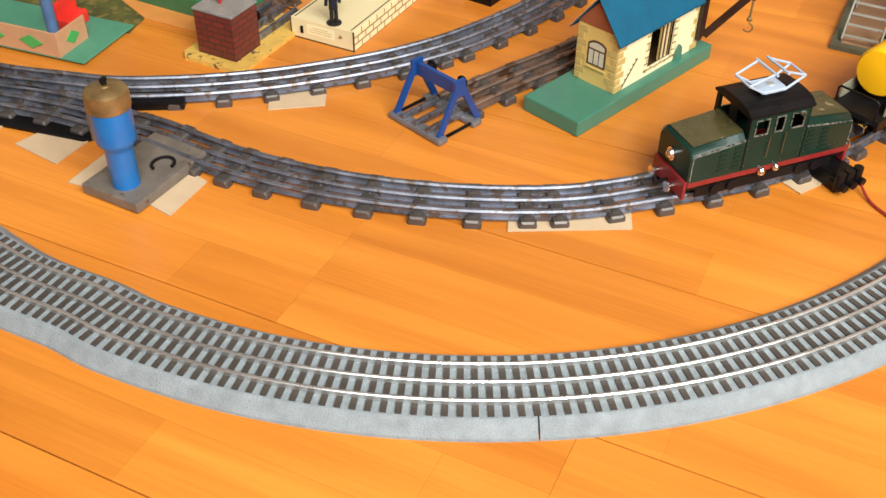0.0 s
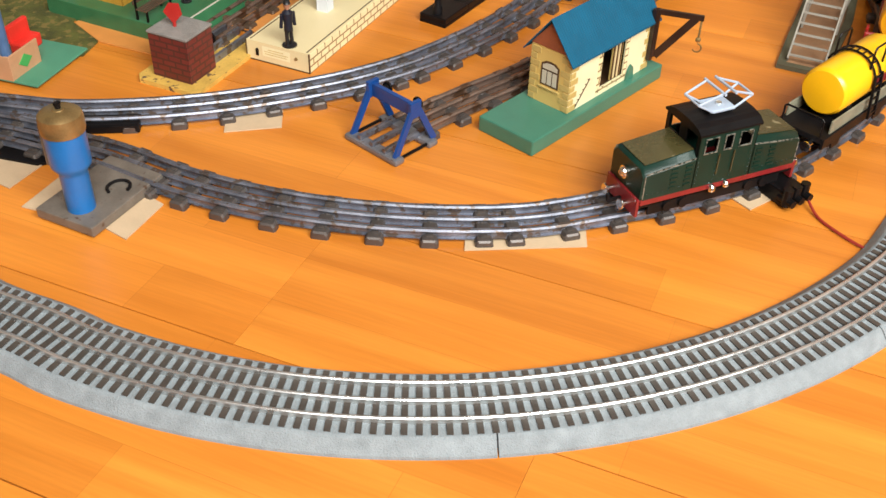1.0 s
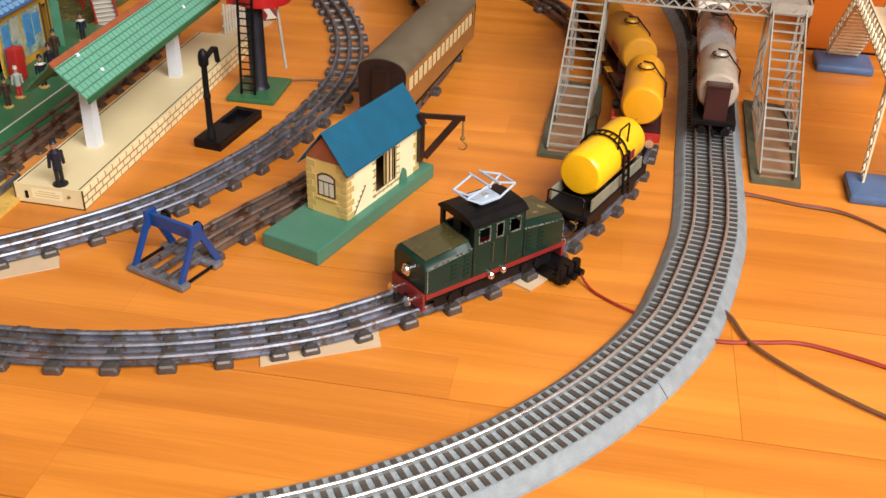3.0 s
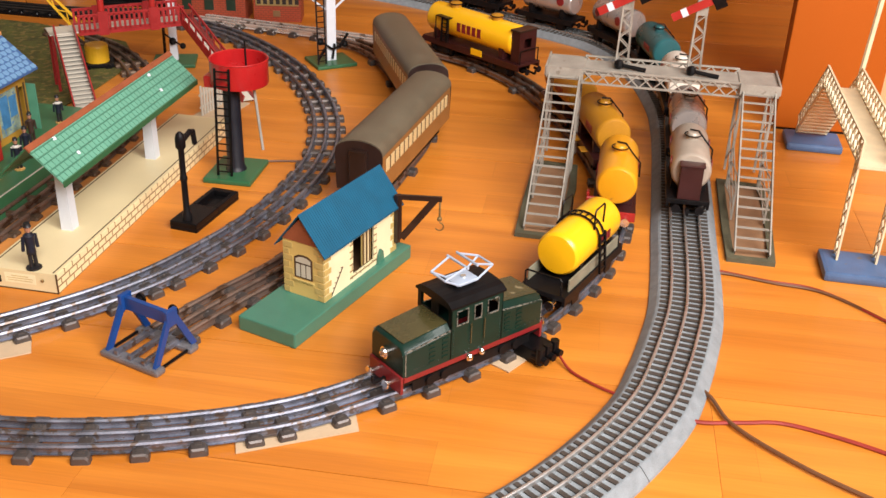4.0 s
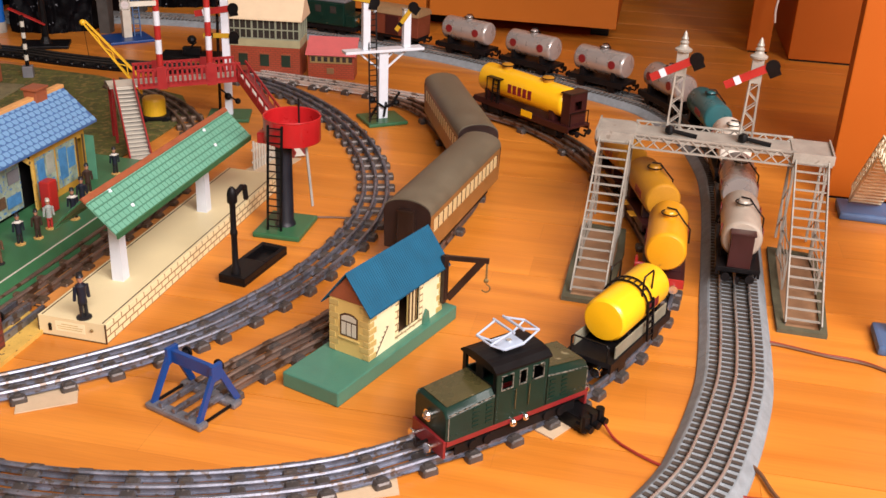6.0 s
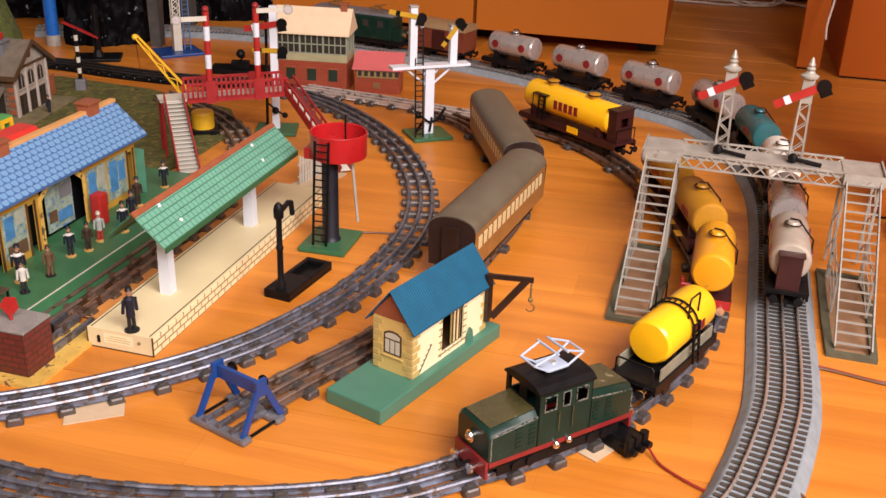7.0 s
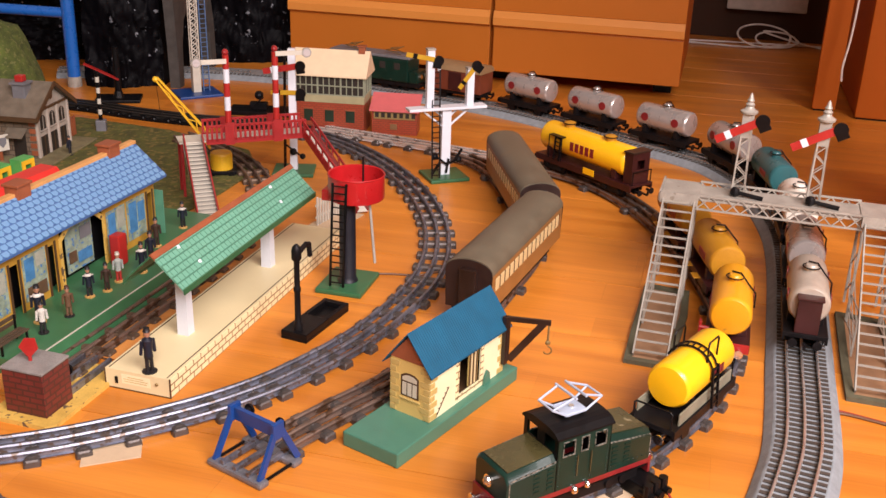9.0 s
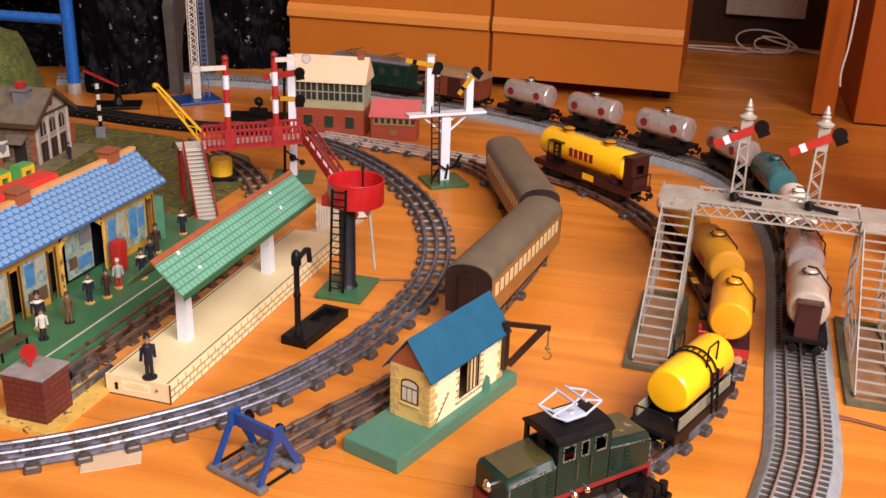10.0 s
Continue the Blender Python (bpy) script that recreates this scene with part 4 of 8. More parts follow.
def signal_arm(parent, x, y, z, material, tilt, length=0.040, flip=1, yaw=0):
    m = Matrix.Translation((x, y, z)) @ Matrix.Rotation(radians(yaw), 4, "Z") @ Matrix.Rotation(radians(tilt), 4, "Y")
    bm = bm_new()
    hw = 0.0048 if material is SIGNALRED else 0.0037
    box(bm, -length, 0.006, -0.0008, 0.0008, -hw, hw, 0.0002, m)
    arm = part("arm", bm, material, parent)
    band = bm_new()
    box(band, -length * 0.74, -length * 0.58, -0.0012, 0.0012, -hw - 0.0001, hw + 0.0001, 0, m)
    part("arm_band", band, WHITE if material is SIGNALRED else BLACK, arm)
    sp = bm_new()
    bmesh.ops.create_cone(sp, cap_ends=True, segments=20, radius1=0.0084, radius2=0.0084, depth=0.0030, matrix=m @ Matrix.Translation((0.012, 0, -0.001)) @ Matrix.Rotation(radians(90), 4, "X"))
    box(sp, 0.004, 0.018, -0.0014, 0.0014, -0.013, 0.002, 0.0005, m)
    part("spectacle", sp, BLACK, arm, "black lamp spectacle")
    return arm


def bracket_signal():
    th = thing("bracket_signal", "white bracket signal with yellow distant arms on green base", "toy signal", 0.3010, 1.5800, 0, 11)
    part("base", box(bm_new(), -0.034, 0.034, -0.032, 0.032, 0, 0.0060, 0.0020), DARKGREEN, th, "green square base")
    part("post", box(bm_new(), -0.0078, 0.0078, -0.0060, 0.0060, 0.006, 0.1180, 0.0006), WHITE, th)
    part("bracket", box(bm_new(), -0.0660, 0.0680, -0.0110, 0.0110, 0.1165, 0.1210, 0.0008), WHITE, th, "white cross platform")
    for s in (-1, 1):
        br = bm_new()
        bar(br, (s * 0.006, 0, 0.088), (s * 0.042, 0, 0.117), 0.0022, 0.003), bar(br, (s * 0.006, 0, 0.104), (s * 0.022, 0, 0.117), 0.0016, 0.003)
        part("brace", br, WHITE, th)
    for x, h in ((-0.0290, 0.2130), (0.0400, 0.1800)):
        d = bm_new()
        box(d, x - 0.0060, x + 0.0060, -0.0050, 0.0050, 0.121, h, 0.0006)
        doll = part("doll_post", d, WHITE, th)
        part("cap", box(bm_new(), x - 0.0070, x + 0.0070, -0.0060, 0.0060, h, h + 0.003, 0.0005), LATTICE, doll)
    lamp = bm_new()
    lathe(lamp, [(0.003, 0.178), (0.0036, 0.190), (0.002, 0.196), (0.001, 0.199)], (-0.012, 0.006, 0), 10)
    part("lamp", lamp, WHITE, th)
    signal_arm(th, -0.0290, -0.0068, 0.200, YELLOWARM, 12, 0.044)
    signal_arm(th, 0.0400, -0.0068, 0.177, YELLOWARM, -52, 0.034)
    lb = bm_new()
    ladder(lb, (-0.022, -0.020, 0.006), (-0.018, 0.002, 0.180), (1, 0, 0), 0.013, 20)
    part("ladder", lb, BLACK, th)
    lv = bm_new()
    for s in (-1, 1):
        bar(lv, (0.0, -0.009, 0.026), (s * 0.020, -0.010, 0.037 - 0.004 * s), 0.004, 0.003), ball(lv, (s * 0.021, -0.010, 0.037 - 0.004 * s), 0.0058, 10)
        bar(lv, (s * 0.012, -0.011, 0.030), (s * 0.026, -0.011, 0.030 + 0.020 * s), 0.0040, 0.003)
    bar(lv, (0, -0.008, 0.010), (0.004, -0.008, 0.034), 0.004, 0.003)
    part("lever", lv, BLACK, th, "black counterweight levers")
    return th


def home_signal():
    th = thing("junction_signal", "white post signal with red and yellow arms on green base", "toy signal", 0.0560, 1.6250, 0, -8)
    part("base", box(bm_new(), -0.034, 0.034, -0.030, 0.030, 0, 0.0060, 0.0020), DARKGREEN, th, "green square base")
    part("post", box(bm_new(), -0.0060, 0.0060, -0.0055, 0.0055, 0.006, 0.2060, 0.0006), WHITE, th)
    signal_arm(th, 0.002, -0.0070, 0.178, SIGNALRED, -10, 0.048)
    signal_arm(th, 0.002, -0.0065, 0.136, YELLOWARM, 0, 0.036)
    lb = bm_new()
    ladder(lb, (-0.016, 0.010, 0.006), (-0.012, 0.008, 0.200), (0, 1, 0), 0.013, 20)
    part("ladder", lb, BLACK, th)
    lv = bm_new()
    bar(lv, (0.0, -0.008, 0.040), (0.014, -0.008, 0.030), 0.003, 0.002), ball(lv, (0.015, -0.008, 0.030), 0.005, 8)
    bar(lv, (0.0, -0.008, 0.040), (-0.012, -0.008, 0.050), 0.003, 0.002), ball(lv, (0.0, -0.009, 0.038), 0.006, 8)
    part("lever", lv, BLACK, th)
    return th


def lattice_strip(bm, a, b, h, n, up=(0, 0, 1), w=0.0014):
    """Crossed bars between a chord from a to b and one h above it."""
    a, b, u = Vector(a), Vector(b), Vector(up).normalized() * h
    bar(bm, a, b, 0.0022, 0.0022), bar(bm, a + u, b + u, 0.0022, 0.0022)
    for k in range(n):
        p, q = a + (b - a) * (k / n), a + (b - a) * ((k + 1) / n)
        bar(bm, p, q + u, w, w), bar(bm, p + u, q, w, w)


def footbridge():
    # x along the deck, y along the stairs, from the foot of the first stair
    th = thing("footbridge", "aged grey-white lattice footbridge with two signals over the track", "toy footbridge", 0.4175, 0.9230, 0, -27.2)
    S, Z, w = 0.185, 0.130, 0.0185
    for k, x in enumerate((0.0, 0.230)):
        base = bm_new()
        rim = [(x - 0.027, -0.012), (x + 0.024, -0.012), (x + 0.030, 0.13), (x + 0.026, 0.200), (x - 0.030, 0.205), (x - 0.029, 0.06)]
        inner = [(x + (px - x) * 0.70, 0.095 + (py - 0.095) * 0.92) for px, py in rim]
        for i in range(6):
            prism(base, [rim[i], rim[(i + 1) % 6], inner[(i + 1) % 6], inner[i]], Matrix.Identity(4), 0.005)
        part("foot_sheet", prism(bm_new(), inner, Matrix.Identity(4), 0.0016), BASESHEET, th, "thin brown sheet inside the base")
        part("stair_base", base, OLIVEBASE, th, "mossy olive base plate")
        st = bm_new()
        for s in (-1, 1):
            bar(st, (x + s * w, 0, 0.006), (x + s * w, S, Z), 0.0016, 0.0065)
        stair = part("stair", st, LATTICE, th, "aged tin stair")
        n = 17
        tread = bm_new()
        box(tread, -w, w, -0.0016, 0.0016, -0.0007, 0.0007)
        tme = mesh_of(tread, "tread", LATTICE)
        for i in range(n):
            f = (i + 0.5) / n
            piece("tread", tme, stair, Matrix.Translation((x, S * f, 0.006 + (Z - 0.006) * f)))
        sb = bm_new()
        for s in (-1, 1):
            lattice_strip(sb, (x + s * w, S * 0.45, 0.006), (x + s * w, S * 0.45, 0.006 + (Z - 0.006) * 0.43), S * 0.5, 3, (0, 1, 0), 0.0012)
            bar(sb, (x + s * w, S, 0.004), (x + s * w, S, Z), 0.003, 0.003), bar(sb, (x + s * w, S + 0.055, 0.004), (x + s * w, S + 0.055, Z), 0.003, 0.003)
            lattice_strip(sb, (x + s * w, S, 0.02), (x + s * w, S, Z), 0.055, 3, (0, 1, 0), 0.0012)
        part("tower_lattice", sb, LATTICE, th)
        part("landing", box(bm_new(), x - w - 0.004, x + w + 0.004, S - 0.004, S + 0.062, Z, Z + 0.004, 0.0006), LATTICE, th)
        lp = bm_new()
        box(lp, x - w - 0.004, x + w + 0.004, S - 0.006, S - 0.004, Z - 0.006, Z + 0.008)
        box(lp, (x - w - 0.006) if k == 0 else (x + w + 0.004), (x - w - 0.004) if k == 0 else (x + w + 0.006), S - 0.004, S + 0.062, Z - 0.004, Z + 0.007)
        part("landing_parapet", lp, LATTICE, th)
    part("deck_plate", box(bm_new(), w + 0.004, 0.230 - w - 0.004, S, S + 0.055, Z, Z + 0.0025, 0.0004), LATTICE, th, "flat grey deck plate")
    for y in (S - 0.001, S + 0.056):
        g = bm_new()
        lattice_strip(g, (w + 0.002, y, Z - 0.010), (0.230 - w - 0.002, y, Z - 0.010), 0.017, 11)
        part("girder", g, LATTICE, th, "lattice girder")
    for x, h in ((0.0660, 0.120), (0.1530, 0.120)):
        y, z0 = S + 0.036, Z + 0.0025
        po = bm_new()
        for sx in (-1, 1):
            for sy in (-1, 1):
                bar(po, (x + sx * 0.0075, y + sy * 0.0050, z0), (x + sx * 0.0055, y + sy * 0.0045, z0 + 0.074), 0.0020, 0.0020)
        for i in range(6):
            za, zb = z0 + 0.0123 * i, z0 + 0.0123 * (i + 1)
            for sy in (-1, 1):
                s = 1 if i % 2 else -1
                bar(po, (x - s * 0.0070, y + sy * 0.005, za), (x + s * 0.0066, y + sy * 0.005, zb), 0.0014, 0.0012)
        post = part("signal_post", po, LATTICE, th, "white lattice signal post")
        part("post_head", box(bm_new(), x - 0.0068, x + 0.0068, y - 0.0055, y + 0.0055, z0 + 0.072, z0 + 0.102, 0.0006), LATTICE, post)
        cap = bm_new()
        lathe(cap, [(0.0100, 0.094), (0.0104, 0.0965), (0.0060, 0.099), (0.0045, 0.102), (0.0055, 0.1045), (0.0035, 0.107), (0.0044, 0.109), (0.0028, 0.112), (0.0022, 0.115), (0.0005, 0.118)], (x, y, z0 + 0.008), 14)
        part("finial", cap, LATTICE, post, "turned grey finial", smooth=True)
        lv = bm_new()
        tube(lv, (x - 0.004, y - 0.010, z0 + 0.006), (x + 0.030, y - 0.014, z0 + 0.002), 0.0022, 0.0030), ball(lv, (x - 0.003, y - 0.010, z0 + 0.006), 0.0062, 10)
        part("weight_lever", lv, BLACK, post)
        m_ = signal_arm(post, x + 0.006, y - 0.0085, z0 + 0.090, SIGNALRED, -29, 0.046)
    return th


def cream_footbridge():
    # x along the bridge from its far foot towards the near tower
    th = thing("footbridge", "cream lattice tin footbridge on dull blue bases", "toy footbridge", 0.8850, 1.1020, 0, -116.8)
    w, Z = 0.0200, 0.120
    for x in (0.0, 0.372):
        part("base", box(bm_new(), x - 0.026, x + 0.032, -0.036, 0.038, 0, 0.011, 0.004), DULLBLUE, th, "dull blue base")
    for s in (-1, 1):
        st = bm_new()
        lattice_strip(st, (-0.012, s * w, 0.012), (0.115, s * w, Z), 0.024, 10, w=0.0022)
        part("stair_side", st, CREAMLATTICE, th, "cream pierced stair side")
        g = bm_new()
        lattice_strip(g, (0.115, s * w, Z), (0.372, s * w, Z), 0.026, 16, w=0.0022)
        part("parapet", g, CREAMLATTICE, th, "cream pierced parapet")
        tw = bm_new()
        lattice_strip(tw, (0.356, s * w, 0.011), (0.356, s * w, Z + 0.026), 0.016, 9, (1, 0, 0), 0.0020)
        part("tower", tw, CREAMLATTICE, th, "cream lattice tower leg")
        sd = bm_new()
        lattice_strip(sd, (0.356 + 0.020 + s * 0.018, 0.020, Z), (0.356 + 0.020 + s * 0.018, 0.140, 0.011), 0.022, 10, w=0.0022)
        part("stair_side", sd, CREAMLATTICE, th)
    tr = bm_new()
    box(tr, -0.0034, 0.0034, -w, w, -0.0010, 0.0010)
    tme = mesh_of(tr, "tread", CREAMLATTICE)
    for i in range(14):
        f = (i + 0.5) / 14
        piece("tread", tme, th, Matrix.Translation((-0.012 + 0.127 * f, 0, 0.012 + (Z - 0.012) * f)))
        piece("tread", tme, th, Matrix.Translation((0.376, 0.020 + 0.120 * f, Z - (Z - 0.011) * f)) @ Matrix.Rotation(radians(90), 4, "Z"))
    part("deck", box(bm_new(), 0.115, 0.374, -w, w, Z - 0.003, Z), CREAMLATTICE, th)
    mast = bm_new()
    bar(mast, (0.100, 0.022, Z), (0.106, 0.026, 0.235), 0.006, 0.003)
    part("signal_post", mast, CREAMLATTICE, th)
    return th


# ---- rolling stock ----
def wheelset(parent, x, r=0.0095, spread=0.0145):
    b = bm_new()
    for s in (-1, 1):
        tube(b, (x, s * spread, 0.0125 + r), (x, s * (spread + 0.003), 0.0125 + r), r, seg=18)
        tube(b, (x, s * (spread - 0.0015), 0.0125 + r), (x, s * spread, 0.0125 + r), r + 0.0016, seg=18)
    tube(b, (x, -spread, 0.0125 + r), (x, spread, 0.0125 + r), 0.0018, seg=8)
    return part("wheelset", b, DARKFRAME, parent)


def couplings(parent, x, mt=CHROME, z=0.027):
    for s in (-1, 1):
        for y in (-0.013, 0.013):
            b = bm_new()
            tube(b, (s * x, y, z), (s * (x + 0.009), y, z), 0.0022, seg=10), tube(b, (s * (x + 0.009), y, z), (s * (x + 0.0105), y, z), 0.0050, seg=14)
            part("buffer", b, mt, parent)
        h = bm_new()
        bar(h, (s * x, 0, z - 0.003), (s * (x + 0.014), 0, z - 0.004), 0.003, 0.0022), bar(h, (s * (x + 0.014), 0, z - 0.004), (s * (x + 0.015), 0, z + 0.003), 0.003, 0.002)
        part("coupling", h, DARKFRAME, parent)


def tank_body(bm, x0, x1, r, zc, dome=0.10, seg=28):
    m = Matrix.Translation((0, 0, zc)) @ Matrix.Rotation(radians(90), 4, "Y")
    L = x1 - x0
    prof = [(0.001, x0 - dome * r), (r * 0.55, x0 - dome * r * 0.75), (r * 0.88, x0 - dome * 0.3 * r), (r * 0.97, x0 + 0.0015), (r, x0 + 0.004), (r, x1 - 0.004), (r * 0.97, x1 - 0.0015), (r * 0.88, x1 + dome * 0.3 * r), (r * 0.55, x1 + dome * r * 0.75), (0.001, x1 + dome * r)]
    lathe(bm, prof, seg=seg, m=m)
    bmesh.ops.recalc_face_normals(bm, faces=bm.faces)
    return bm


def lettering(text, size, material, parent, m):
    cu = bpy.data.curves.new("lettering", "FONT")
    cu.body, cu.size, cu.extrude, cu.align_x, cu.align_y = text, size, 0.0002, "CENTER", "CENTER"
    cu.materials.append(material)
    tmp = bpy.data.objects.new("tmp_lettering", cu)
    me = bpy.data.meshes.new_from_object(tmp)
    bpy.data.objects.remove(tmp)
    me.materials.clear()
    me.materials.append(material)
    ob = new("lettering", me)
    ob.parent = parent
    ob.matrix_local = m
    return ob


def tank_wagon(label, paint, x, y, yaw, L=0.115, r=0.0225, zc=0.0620, frame_mat=DARKFRAME, brake=False, rails=False, bars=True, group="", dome=True, discs=False, porch=0.007):
    th = thing("tank_wagon", label, "toy wagon", x, y, 0, yaw, group)
    h = L / 2
    fr = bm_new()
    box(fr, -h, h, -0.0225, 0.0225, 0.0290, 0.0345, 0.0008)
    for s in (-1, 1):
        box(fr, -h, h, s * 0.0225 - 0.0014, s * 0.0225 + 0.0014, 0.0245, 0.0345, 0.0004)
    part("underframe", fr, frame_mat, th)
    for s in (-1, 1):
        for xx in (-h * 0.56, h * 0.56):
            b = bm_new()
            prism(b, [(-0.011, 0.0), (0.011, 0.0), (0.006, -0.014), (-0.006, -0.014)], Matrix.Translation((xx, s * 0.0205, 0.029)) @ pose(0, 0, 0, 90, 0, 0), 0.0015)
            part("axle_guard", b, DARKFRAME, th)
    for xx in (-h * 0.56, h * 0.56):
        wheelset(th, xx)
    couplings(th, h, DARKFRAME if discs else CHROME)
    tb = bm_new()
    xe = -h + (0.016 if brake else porch)
    tank_body(tb, xe, h - 0.007, r, zc)
    tank = part("tank", tb, paint, th, "", True)
    for xx in (xe + 0.018, h - 0.025):
        b = bm_new()
        box(b, xx - 0.004, xx + 0.004, -0.0195, 0.0195, 0.0345, zc - r * 0.55, 0.0006)
        part("cradle", b, frame_mat, th)
    if dome:
        d = bm_new()
        xm = (xe + h - 0.007) / 2
        lathe(d, [(0.0075, 0), (0.0075, 0.005), (0.0060, 0.007), (0.002, 0.008)], (xm, 0, zc + r - 0.001), 16)
        part("filler", d, paint, tank, "", True)
        ring = bm_new()
        for k in range(12):
            a, b2 = 2 * math.pi * k / 12, 2 * math.pi * (k + 1) / 12
            tube(ring, (xm + 0.0095 * math.cos(a), 0.0095 * math.sin(a), zc + r + 0.0035), (xm + 0.0095 * math.cos(b2), 0.0095 * math.sin(b2), zc + r + 0.0035), 0.0008, seg=6)
        part("filler_rail", ring, frame_mat if discs else BLACK, tank)
        lever = [(xm + 0.002, 0.004, zc + r + 0.0085), (xm - 0.001, -0.006, zc + r + 0.0085), (xm - 0.003, -r * 0.62, zc + r * 0.95), (xm - 0.003, -r - 0.0015, zc + r * 0.45), (xm - 0.003, -r - 0.0020, zc - r * 0.30)]
        part("dip_rod", bent_rod(bm_new(), lever, 0.0010), frame_mat if discs else BLACK, tank)
    if bars and not discs:
        for s in (-1, 1):
            b = bm_new()
            for k in range(5):
                xx = 0.004 + k * 0.0058 if s < 0 else -0.030 + k * 0.0058
                box(b, xx, xx + 0.0040, s * (r + 0.0003) - 0.0005, s * (r + 0.0003) + 0.0005, zc - 0.0045, zc + 0.0045)
            part("marking", b, LINERED, tank, "red trade marking")
    if discs:
        for s in (-1, 1):
            for xx in (xe + 0.020, h - 0.026):
                b = bm_new()
                tube(b, (xx, s * (r - 0.0004), zc + 0.002), (xx, s * (r + 0.0005), zc + 0.002), 0.0075, seg=18)
                part("round_marking", b, LINERED, tank, "red round trade marking")
    if brake:
        hut = bm_new()
        box(hut, -h + 0.001, -h + 0.013, -0.0125, 0.0125, 0.0345, zc + 0.012, 0.0008), box(hut, -h - 0.001, -h + 0.014, -0.0140, 0.0140, zc + 0.012, zc + 0.014, 0.0006)
        part("brake_hut", hut, DARKRED, th, "maroon brakeman's cabin")
    if rails:
        # a walkway over the tank, a looped handrail on either side of it and a ladder down one side
        xw = 0.008
        for q in (-0.005, 0.005):
            P = [(xw + q, (r + 0.0022) * math.cos(a), zc + (r + 0.0022) * math.sin(a)) for a in [radians(d) for d in range(20, 161, 14)]]
            part("walkway_hoop", bent_rod(bm_new(), P, 0.0011), BLACK, th, "black wire hoop over the tank")
        for k in range(7):
            a = radians(48 + 14 * k)
            p = Vector((xw, (r + 0.0024) * math.cos(a), zc + (r + 0.0024) * math.sin(a)))
            part("walkway_rung", tube(bm_new(), p - Vector((0.005, 0, 0)), p + Vector((0.005, 0, 0)), 0.0008, seg=6), BLACK, th)
        for s in (-1, 1):
            y, zb = s * r * 0.78, zc + r * 0.62
            P = [(xw - 0.007, y, zb), (xw - 0.007, y, zb + 0.018), (xw - 0.005, y, zb + 0.0205), (xw + 0.013, y, zb + 0.0205), (xw + 0.015, y, zb + 0.018), (xw + 0.015, y, zb)]
            part("handrail", bent_rod(bm_new(), P, 0.0010), BLACK, th, "black looped handrail")
        b = bm_new()
        ladder(b, (xw, -r - 0.006, 0.030), (xw, -r - 0.0015, zc + r * 0.45), (1, 0, 0), 0.012, 6)
        part("ladder", b, BLACK, th, "black wire ladder")
        for s in (-1, 1):
            x_ = s * (h - 0.001)
            P = [(x_, -0.019, 0.034), (x_, -0.019, 0.050), (x_, -0.017, 0.052), (x_, 0.017, 0.052), (x_, 0.019, 0.050), (x_, 0.019, 0.034)]
            part("end_rail", bent_rod(bm_new(), P, 0.0010), BLACK, th)
        for s in (-1, 1):
            part("side_sheet", box(bm_new(), -h + 0.012, h - 0.010, s * 0.0212 - 0.0008, s * 0.0212 + 0.0008, 0.0345, 0.0470, 0.0004), SOLEBAR, th, "grey-green solebar sheet")
    return th


